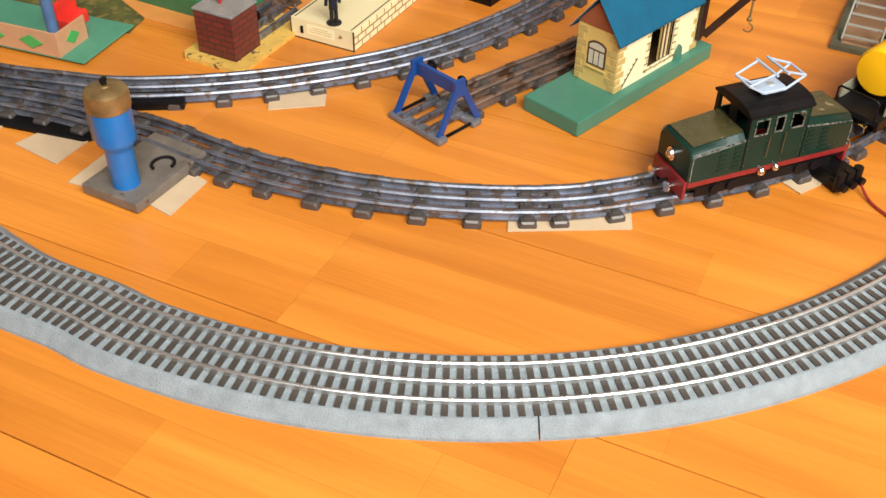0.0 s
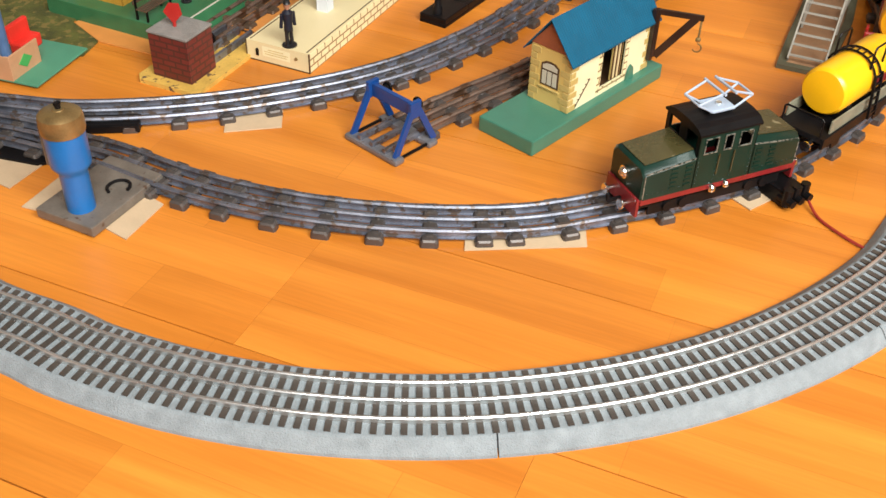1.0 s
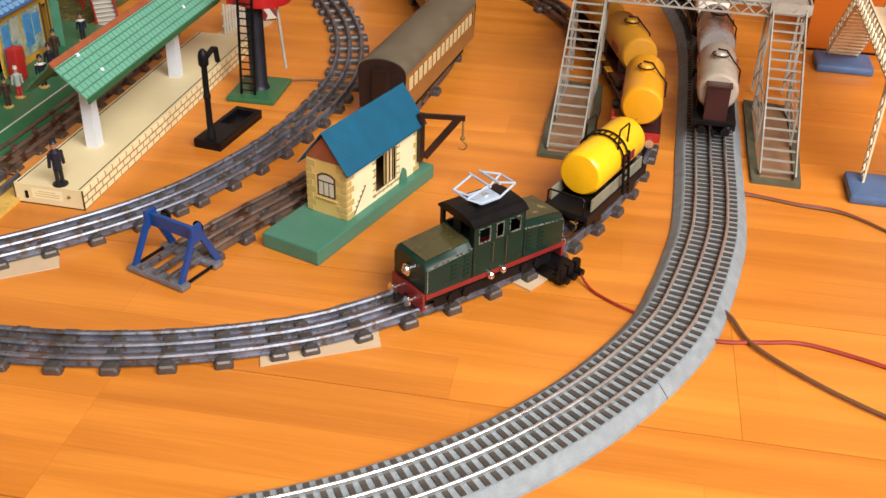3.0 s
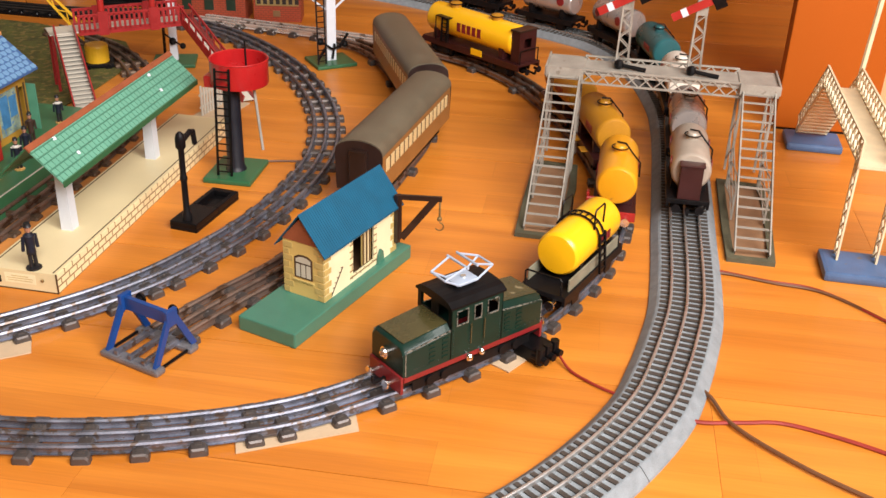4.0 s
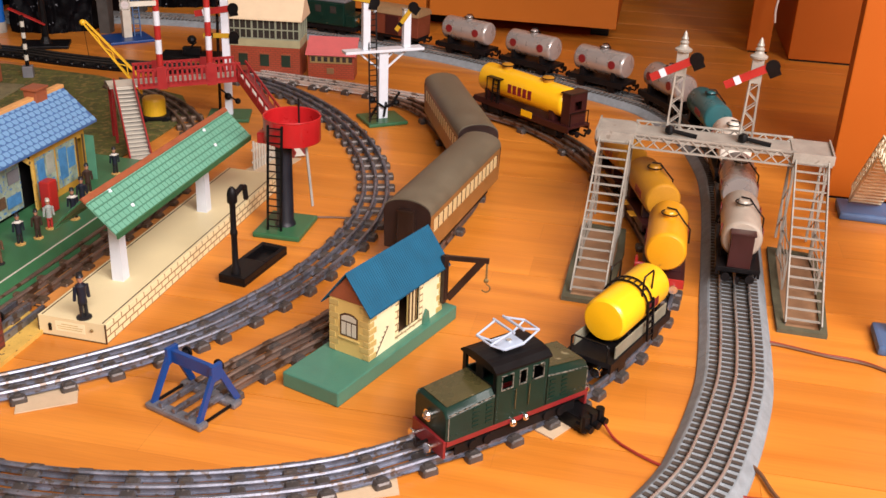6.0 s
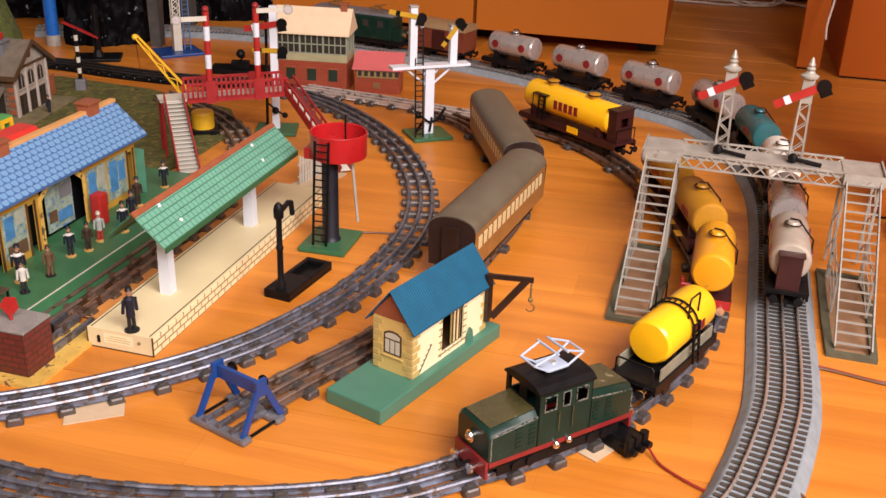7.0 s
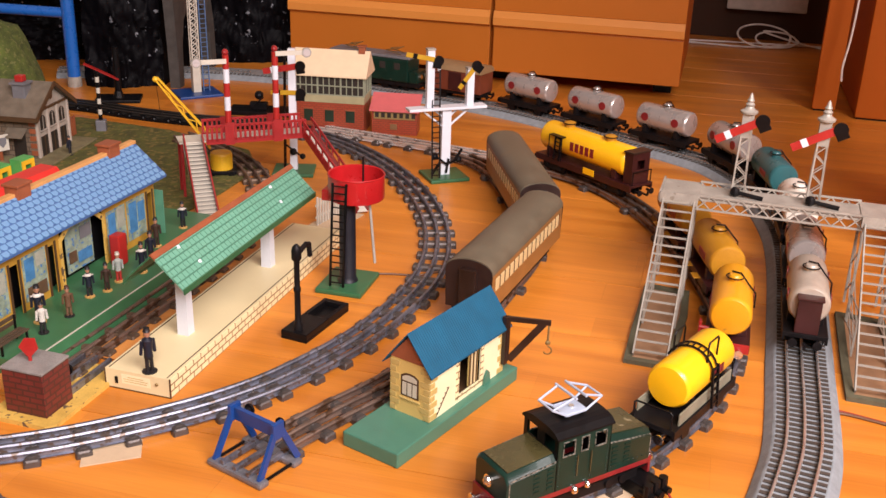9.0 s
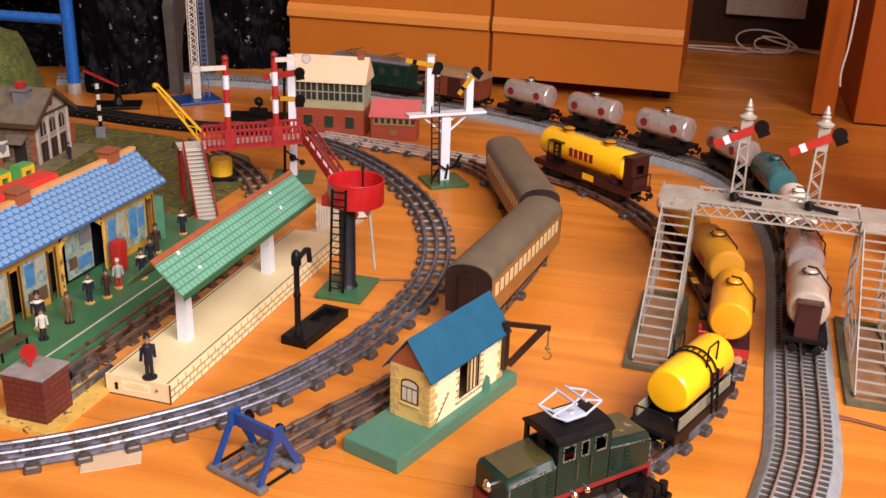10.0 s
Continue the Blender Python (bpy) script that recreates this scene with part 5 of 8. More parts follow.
def bogie_tank_wagon(x, y, yaw):
    # the brake cabin stands at -x
    th = thing("tank_wagon", "long yellow bogie tank wagon with red lettering and maroon frame", "toy wagon", x, y, 0, yaw, "yellow tank wagons")
    h, r, zc = 0.109, 0.0240, 0.0665
    fr = bm_new()
    box(fr, -h, h, -0.0235, 0.0235, 0.0330, 0.0370, 0.0008)
    for s in (-1, 1):
        box(fr, -h, h, s * 0.0235 - 0.0014, s * 0.0235 + 0.0014, 0.0270, 0.0370, 0.0004)
    part("underframe", fr, DARKRED, th, "maroon flat frame")
    for xx in (-h * 0.62, h * 0.62):
        bg = bm_new()
        for s in (-1, 1):
            prism(bg, [(-0.026, 0.0), (0.026, 0.0), (0.024, -0.010), (0.008, -0.013), (-0.008, -0.013), (-0.024, -0.010)], Matrix.Translation((xx, s * 0.0205 + 0.001, 0.0290)) @ pose(0, 0, 0, 90, 0, 0), 0.0020)
            for q in (-0.015, 0.015):
                tube(bg, (xx + q, s * 0.0205, 0.0210), (xx + q, s * 0.0240, 0.0210), 0.0040, seg=10)
        part("bogie", bg, DARKFRAME, th, "black bogie with axle boxes")
        wheelset(th, xx - 0.015, 0.0080), wheelset(th, xx + 0.015, 0.0080)
    couplings(th, h, DARKFRAME)
    xe, xf = -h + 0.023, h - 0.006
    tank = part("tank", tank_body(bm_new(), xe, xf, r, zc), YELLOW, th, "yellow riveted tank", True)
    for xx in (xe + 0.020, xf - 0.020):
        part("cradle", box(bm_new(), xx - 0.005, xx + 0.005, -0.0200, 0.0200, 0.0370, zc - r * 0.55, 0.0006), DARKRED, th)
    for xx in (xe + 0.050, xf - 0.045):
        part("filler", lathe(bm_new(), [(0.0088, -0.001), (0.0088, 0.005), (0.0098, 0.0056), (0.0098, 0.0070), (0.0070, 0.0086), (0.002, 0.0092)], (xx, 0, zc + r - 0.001), 18), OLDYELLOW, tank, "dulled yellow filler cap", True)
        ring = bm_new()
        for k in range(12):
            a, b2 = 2 * math.pi * k / 12, 2 * math.pi * (k + 1) / 12
            tube(ring, (xx + 0.0108 * math.cos(a), 0.0108 * math.sin(a), zc + r + 0.0050), (xx + 0.0108 * math.cos(b2), 0.0108 * math.sin(b2), zc + r + 0.0050), 0.0008, seg=6)
        part("filler_rail", ring, DARKFRAME, tank)
    for s in (-1, 1):
        mk = bm_new()
        for k in range(5):
            box(mk, -0.004 + s * 0.008 + k * 0.0115 - 0.028, 0.0038 + s * 0.008 + k * 0.0115 - 0.028, s * (r - 0.0004) - 0.0006, s * (r - 0.0004) + 0.0006, zc - 0.0070, zc + 0.0070)
        part("marking", mk, LINERED, tank, "large red trade marking")
        part("side_plate", box(bm_new(), -0.030, -0.006, s * 0.0256 - 0.0006, s * 0.0256 + 0.0006, 0.0310, 0.0410, 0.0003), YELLOW, th, "small yellow plate on the frame")
        b = bm_new()
        ladder(b, (xf - 0.048, s * (r + 0.005), 0.037), (xf - 0.048, s * (r + 0.003), zc + 0.010), (1, 0, 0), 0.012, 6)
        box(b, xf - 0.060, xf - 0.030, s * (r + 0.002) - 0.005, s * (r + 0.002) + 0.005, zc + 0.010, zc + 0.0116)
        for q in (-0.060, -0.030):
            tube(b, (xf + q, s * (r + 0.006), zc + 0.011), (xf + q, s * (r + 0.006), 0.0370), 0.0009, seg=6)
        part("ladder_platform", b, BLACK, th, "black ladder with a small platform")
    part("brake_hut", pierced(bm_new(), (-0.019, -0.008, 0.008, 0.019), (0.037, 0.060, 0.074, 0.086), {(1, 1)}, Matrix(((0, 0, 1, -h + 0.005), (1, 0, 0, 0), (0, 1, 0, 0), (0, 0, 0, 1))), 0.0015), DARKRED, th, "maroon brakeman's cabin")
    hut = bm_new()
    box(hut, -h + 0.0065, -h + 0.022, -0.019, -0.0178, 0.037, 0.086), box(hut, -h + 0.0065, -h + 0.022, 0.0178, 0.019, 0.037, 0.086), box(hut, -h + 0.0210, -h + 0.022, -0.0178, 0.0178, 0.037, 0.086)
    part("cabin_side", hut, DARKRED, th)
    part("cabin_roof", box(bm_new(), -h + 0.003, -h + 0.024, -0.021, 0.021, 0.086, 0.0885, 0.0010), HOISTBROWN, th)
    rl = bm_new()
    P = [(-h + 0.001, -0.020, 0.037), (-h + 0.001, -0.020, 0.058), (-h + 0.001, 0.020, 0.058), (-h + 0.001, 0.020, 0.037)]
    for a, c in zip(P, P[1:]):
        tube(rl, a, c, 0.0009, seg=6)
    part("end_rail", rl, BLACK, th)
    return th


def electric_loco():
    th = thing("electric_locomotive", "worn green tinplate electric locomotive with red frame and pale pantograph", "toy locomotive", 0.2525, 0.6920, 0, 22.0)
    # x forwards is -x: the near nose is at -x
    h, w = 0.0905, 0.0265
    fr = bm_new()
    box(fr, -h, h, -0.0235, 0.0235, 0.0240, 0.0315, 0.0010)
    part("frame", fr, DARKFRAME, th)
    for s in (-1, 1):
        part("side_line", box(bm_new(), -h + 0.002, h - 0.002, s * 0.0252 - 0.0010, s * 0.0252 + 0.0010, 0.0290, 0.0350, 0.0003), LINERED, th, "red footplate edge")
        sk = bm_new()
        box(sk, -h + 0.014, h - 0.014, s * 0.0225 - 0.001, s * 0.0225 + 0.001, 0.0150, 0.0290, 0.0008)
        for xx in (-0.056, -0.038, 0.038, 0.056):
            tube(sk, (xx, s * 0.0225, 0.021), (xx, s * 0.0262, 0.021), 0.0052, seg=12)
        part("bogie_side", sk, DARKFRAME, th, "black bogie side frame")
        kb = bm_new()
        ball(kb, (-0.010, s * 0.028, 0.0305), 0.0042, 10), ball(kb, (0.006, s * 0.028, 0.0315), 0.0036, 10)
        part("steel_knob", kb, CHROME, th)
    for xx in (-0.056, -0.034, 0.034, 0.056):
        wheelset(th, xx, 0.0098)
    for s in (-1, 1):
        part("buffer_beam", box(bm_new(), s * h - 0.0016, s * h + 0.0016, -0.0255, 0.0255, 0.0175, 0.0350, 0.0006), LINERED, th, "red buffer beam")
    couplings(th, h + 0.0015, CHROME, 0.0265)
    # hoods: sides, sloping to the nose
    for s in (-1, 1):
        bm = bm_new()
        xa, xb = s * 0.0335, s * (h - 0.001)
        oa = [(-w, 0.0345), (-w, 0.0640), (-w + 0.006, 0.0705), (w - 0.006, 0.0705), (w, 0.0640), (w, 0.0345)]
        ob_ = [(-w, 0.0345), (-w, 0.0590), (-w + 0.006, 0.0650), (w - 0.006, 0.0650), (w, 0.0590), (w, 0.0345)]
        ra = [bm.verts.new((xa, y, z)) for y, z in oa]
        rb = [bm.verts.new((xb - s * 0.003, y, z)) for y, z in ob_]
        rc = [bm.verts.new((xb, y * 0.94, z - (0.0022 if z > 0.05 else 0))) for y, z in ob_]
        for A, B in ((ra, rb), (rb, rc)):
            for j in range(5):
                bm.faces.new((A[j], A[j + 1], B[j + 1], B[j]))
        bm.faces.new(ra[::-1]), bm.faces.new(rc)
        bmesh.ops.recalc_face_normals(bm, faces=bm.faces)
        hood = part("hood", bm, LOCOGREEN, th, "green nose hood", True)
        tp = bm_new()
        prism(tp, [(xa, -w + 0.0068), (xb - s * 0.004, -w + 0.0068), (xb - s * 0.004, w - 0.0068), (xa, w - 0.0068)], Matrix.Identity(4), 0.0006)
        for v in tp.verts:
            v.co.z += 0.0707 + (abs(v.co.x) - abs(xa)) / (abs(xb) - abs(xa)) * -0.0053
        part("hood_top", tp, LOCOHOOD, hood, "worn olive-gold hood top")
        for y in ((-w - 0.0003), (w + 0.0003)):
            gr = bm_new()
            for i in range(2):
                for j in range(5):
                    box(gr, s * 0.040 + i * s * 0.016 - 0.0035, s * 0.040 + i * s * 0.016 + 0.0035, y - 0.0005, y + 0.0005, 0.0400 + j * 0.0045, 0.0420 + j * 0.0045)
            part("louvre_grille", gr, LOCOGREEN, hood)
        for y in (-1, 1):
            ed = bm_new()
            bar(ed, (xa, y * w * 0.985, 0.0655), (xb - s * 0.003, y * w * 0.985, 0.0602), 0.0011, 0.0011)
            bar(ed, (xb - s * 0.0022, y * w * 0.985, 0.0360), (xb - s * 0.0022, y * w * 0.985, 0.0585), 0.0010, 0.0010)
            part("worn_edge", ed, WORNSTEEL, hood, "paint rubbed to bare metal along the edge")
            rv_ = bm_new()
            for i in range(9):
                ball(rv_, (xa + (xb - xa) * (i + 0.5) / 9.5, y * w, 0.0400), 0.0007, 6)
            part("rivet_row", rv_, LOCOGREEN, hood)
        lp = bm_new()
        tube(lp, (xb, 0, 0.0500), (xb + s * 0.004, 0, 0.0500), 0.0060, seg=18), ball(lp, (xb + s * 0.004, 0, 0.0500), 0.0046, 12)
        part("headlamp", lp, CHROME, hood, "bright round headlamp")
    # cab with window openings
    cx, cz0, cz1 = 0.0330, 0.0345, 0.0880
    t = 0.0012
    for s in (-1, 1):
        b = bm_new()
        y0, y1 = (s * w - t, s * w) if s > 0 else (s * w, s * w + t)
        pierced(b, (-cx, -0.0265, -0.0125, -0.0045, 0.0045, 0.0125, 0.0265, cx), (cz0, 0.0680, 0.0825, cz1), {(1, 1), (3, 1), (5, 1)}, Matrix.Translation((0, y1, 0)) @ pose(0, 0, 0, 90, 0, 0), t)
        side = part("cab_side", b, LOCOGREEN, th)
        for a, c in ((-0.0265, -0.0125), (-0.0045, 0.0045), (0.0125, 0.0265)):
            f = bm_new()
            yo = s * (w + 0.0003)
            for q in ((a - 0.0004, a + 0.0005, 0.0675, 0.0830), (c - 0.0005, c + 0.0004, 0.0675, 0.0830), (a, c, 0.0676, 0.0685), (a, c, 0.0820, 0.0829)):
                box(f, q[0], q[1], yo - 0.0006, yo + 0.0006, q[2], q[3])
            part("window_frame", f, WORNSTEEL, side, "worn bare-metal window rim")
        for xx in (-0.0300, -0.0095, 0.0095, 0.0300):
            b = bm_new()
            for j in range(7):
                ball(b, (xx, s * w, 0.0390 + 0.0042 * j), 0.0007, 6)
            part("rivet_row", b, LOCOGREEN, side)
        dr = bm_new()
        for xx in (-0.0085, 0.0085):
            tube(dr, (xx, s * (w + 0.0016), 0.045), (xx, s * (w + 0.0016), 0.066), 0.0006, seg=6)
        part("door_handrail", dr, LOCOHOOD, side)
    for s in (-1, 1):
        b = bm_new()
        x0, x1 = (s * cx - t, s * cx) if s > 0 else (s * cx, s * cx + t)
        pierced(b, (-w, -0.0215, -0.0055, 0.0055, 0.0215, w), (cz0, 0.0715, 0.0850, cz1), {(1, 1), (3, 1)}, Matrix.Translation((x0, 0, 0)) @ Matrix(((0, 0, 1, 0), (1, 0, 0, 0), (0, 1, 0, 0), (0, 0, 0, 1))), t)
        part("cab_end", b, BLACK, th, "black cab end with two windows")
    rf = bm_new()
    n, prof = 10, []
    for k in range(n + 1):
        y = -w - 0.0015 + (2 * w + 0.003) * k / n
        prof.append((y, cz1 + 0.0062 * (1 - abs(y / (w + 0.0015)) ** 2.6) ** 0.6 if abs(y) < w + 0.0014 else cz1))
    prism(rf, prof + [(w + 0.0015, cz1 - 0.002), (-w - 0.0015, cz1 - 0.002)], Matrix.Translation((-cx - 0.002, 0, 0)) @ Matrix(((0, 0, 1, 0), (1, 0, 0, 0), (0, 1, 0, 0), (0, 0, 0, 1))), 2 * cx + 0.004)
    part("cab_roof", rf, BLACK, th, "black curved cab roof")
    part("switch_box", box(bm_new(), -0.008, 0.008, -0.008, 0.008, cz1 + 0.0055, cz1 + 0.0100, 0.001), PANTO, th)
    zb, zt = cz1 + 0.0095, cz1 + 0.0275
    pan = part("pantograph", box(bm_new(), -0.014, 0.014, -0.0105, 0.0105, zb - 0.001, zb + 0.0008, 0.0006), PANTO, th, "pale blue wire pantograph")
    part("screw", tube(bm_new(), (0.002, 0, zb), (0.002, 0, zb + 0.0022), 0.0028, seg=12), CHROME, pan)
    L = lambda a, b, r=0.0011: part("rod", tube(bm_new(), a, b, r, seg=6), PANTO, pan)
    for s in (-1, 1):
        L((-0.012, s * 0.010, zb), (-0.030, s * 0.011, zb + 0.010)), L((-0.030, s * 0.011, zb + 0.010), (-0.006, s * 0.013, zt))
        L((0.012, s * 0.010, zb), (0.030, s * 0.011, zb + 0.010)), L((0.030, s * 0.011, zb + 0.010), (0.006, s * 0.013, zt))
        L((-0.012, s * 0.010, zb), (0.012, s * 0.010, zb), 0.0014)
    for x in (-0.030, 0.030):
        L((x, -0.011, zb + 0.010), (x, 0.011, zb + 0.010))
    for x in (-0.006, 0.006):
        L((x, -0.016, zt), (x, 0.016, zt), 0.0014)
    for o in th.children_recursive:
        for v in o.data.vertices:
            v.co.x *= 0.85
            v.co.y *= 1.0 if o.name.startswith("wheelset") else 0.88
            v.co.z = 0.0125 + (v.co.z - 0.0125) * 0.94
    return th


def coach(x, y, yaw, L=0.262):
    th = thing("passenger_coach", "teak brown tinplate coach with grey curved roof and printed windows", "toy coach", x, y, 0, yaw, "coaches on the siding")
    h, w, zb, ze = L / 2, 0.0270, 0.0300, 0.0760
    part("underframe", box(bm_new(), -h + 0.004, h - 0.004, -0.022, 0.022, 0.0245, zb, 0.001), DARKFRAME, th)
    for s in (-1, 1):
        part("body_side", box(bm_new(), -h, h, s * w - 0.0008, s * w + 0.0008, zb, ze), TEAK, th, "teak printed side")
        n = 15
        b = bm_new()
        box(b, 0, 0.0112, -0.0005, 0.0005, 0, 0.0150, 0.0002)
        wme = mesh_of(b, "window", COACHGLASS)
        b = bm_new()
        box(b, 0, 0.0024, -0.0005, 0.0005, 0, 0.0150, 0.0002)
        dme = mesh_of(b, "dark_window", GLASSDARK)
        for k in range(n):
            xx = -h + 0.012 + k * (L - 0.022) / n
            piece("window", wme, th, Matrix.Translation((xx, s * (w + 0.0010), zb + 0.0225)))
            piece("dark_window", dme, th, Matrix.Translation((xx + 0.0122, s * (w + 0.0010), zb + 0.0225)))
        tr = bm_new()
        box(tr, -h + 0.02, h - 0.02, s * 0.019 - 0.001, s * 0.019 + 0.001, 0.016, 0.0245)
        part("truss", tr, DARKFRAME, th)
    n, prof = 12, []
    for k in range(n + 1):
        a = math.pi * k / n
        prof.append((-(w + 0.0016) * math.cos(a), ze - 0.001 + 0.0170 * math.sin(a) ** 0.8 if 0 < k < n else ze - 0.001))
    R = Matrix(((0, 0, 1, 0), (1, 0, 0, 0), (0, 1, 0, 0), (0, 0, 0, 1)))
    part("roof", prism(bm_new(), prof, Matrix.Translation((-h - 0.001, 0, 0)) @ R, L + 0.002), COACHROOF, th, "matt grey-brown roof", True)
    for s in (-1, 1):
        e = bm_new()
        prism(e, [(-w, zb)] + [(y, z - 0.0015) for y, z in prof] + [(w, zb)], Matrix.Translation((s * (h + 0.0012) - 0.0006, 0, 0)) @ R, 0.0012)
        end = part("body_end", e, mat("dark_brown_coach_end", (0.020, 0.009, 0.007), 0.4), th, "dark brown coach end")
        part("gangway", box(bm_new(), s * (h + 0.004) - 0.003, s * (h + 0.004) + 0.003, -0.010, 0.010, zb + 0.003, ze + 0.004, 0.001), HOISTBROWN, end)
    for xx in (-h * 0.66, h * 0.66):
        bg = bm_new()
        for s in (-1, 1):
            box(bg, xx - 0.022, xx + 0.022, s * 0.019 - 0.001, s * 0.019 + 0.001, 0.0155, 0.0250, 0.0006)
        part("bogie", bg, DARKFRAME, th)
        wheelset(th, xx - 0.013, 0.0075), wheelset(th, xx + 0.013, 0.0075)
    couplings(th, h, DARKFRAME)
    return th


def goods_van(x, y, yaw):
    th = thing("goods_van", "brown tinplate goods van with curved tan roof", "toy wagon", x, y, 0, yaw, "running train")
    h, w = 0.060, 0.0265
    part("underframe", box(bm_new(), -h, h, -0.0225, 0.0225, 0.0250, 0.0320, 0.001), DARKFRAME, th)
    part("body", box(bm_new(), -h, h, -w, w, 0.0320, 0.0740, 0.0008), mat("brown_van_paint", (0.15, 0.036, 0.018), 0.4), th, "red-brown body")
    prof = [(-(w + 0.002) * math.cos(math.pi * k / 10), 0.0735 + 0.016 * math.sin(math.pi * k / 10)) for k in range(11)]
    part("roof", prism(bm_new(), prof, Matrix.Translation((-h - 0.002, 0, 0)) @ Matrix(((0, 0, 1, 0), (1, 0, 0, 0), (0, 1, 0, 0), (0, 0, 0, 1))), 2 * h + 0.004), mat("tan_van_roof", (0.25, 0.155, 0.075), 0.45), th, "tan roof", True)
    for s in (-1, 1):
        part("door", box(bm_new(), -0.015, 0.015, s * (w + 0.0008) - 0.001, s * (w + 0.0008) + 0.001, 0.034, 0.071, 0.0004), DARKRED, th)
    for xx in (-0.034, 0.034):
        wheelset(th, xx)
    couplings(th, h, DARKFRAME)
    return th


def running_loco(x, y, yaw):
    th = thing("electric_locomotive", "dark green boxcab electric locomotive heading the running train", "toy locomotive", x, y, 0, yaw, "running train")
    h, w = 0.120, 0.0275
    part("frame", box(bm_new(), -h, h, -0.023, 0.023, 0.0220, 0.0320, 0.001), DARKFRAME, th)
    part("body", box(bm_new(), -h + 0.024, h - 0.024, -w, w, 0.0320, 0.0800, 0.0030), LOCOGREEN, th, "dark green body")
    for s in (-1, 1):
        part("nose", box(bm_new(), s * (h - 0.013) - 0.011, s * (h - 0.013) + 0.011, -w + 0.003, w - 0.003, 0.0320, 0.0560, 0.0020), LOCOGREEN, th)
        lp = bm_new()
        for y in (-0.014, 0.014):
            tube(lp, (s * (h - 0.002), y, 0.046), (s * (h + 0.003), y, 0.046), 0.0048, seg=12)
        part("headlamp", lp, CHROME, th)
        for k in range(5):
            xx = -0.070 + k * 0.035
            part("window", box(bm_new(), xx - 0.007, xx + 0.007, s * (w + 0.0003) - 0.0004, s * (w + 0.0003) + 0.0004, 0.058, 0.072, 0.0003), GLASSDARK, th)
    part("roof", box(bm_new(), -h + 0.022, h - 0.022, -w + 0.002, w - 0.002, 0.0800, 0.0860, 0.0025), SLATE, th, "grey roof")
    for xc in (-0.05, 0.05):
        pg = bm_new()
        for s in (-1, 1):
            tube(pg, (xc - 0.02, s * 0.010, 0.087), (xc + 0.016, s * 0.011, 0.094), 0.0010, seg=6), tube(pg, (xc + 0.016, s * 0.011, 0.094), (xc - 0.012, s * 0.013, 0.099), 0.0010, seg=6)
        tube(pg, (xc - 0.012, -0.018, 0.099), (xc - 0.012, 0.018, 0.099), 0.0013, seg=6)
        part("pantograph", pg, BRASS, th)
    for xx in (-0.085, -0.06, -0.035, 0.035, 0.06, 0.085):
        wheelset(th, xx)
    couplings(th, h, DARKFRAME)
    return th


def at(path, s):
    step = (path[1] - path[0]).length
    i = max(1, min(len(path) - 2, int(s / step)))
    return path[i].x, path[i].y, math.degrees(heading(path, i))


def nearest(path, x, y):
    return min(range(len(path)), key=lambda i: (path[i].x - x) ** 2 + (path[i].y - y) ** 2) * (path[1] - path[0]).length


# ---- station and houses ----
def wall_print(parent, x0, x1, y, z0, z1, material, name, label=""):
    return part(name, box(bm_new(), x0, x1, y - 0.0004, y + 0.0004, z0, z1), material, parent, label)


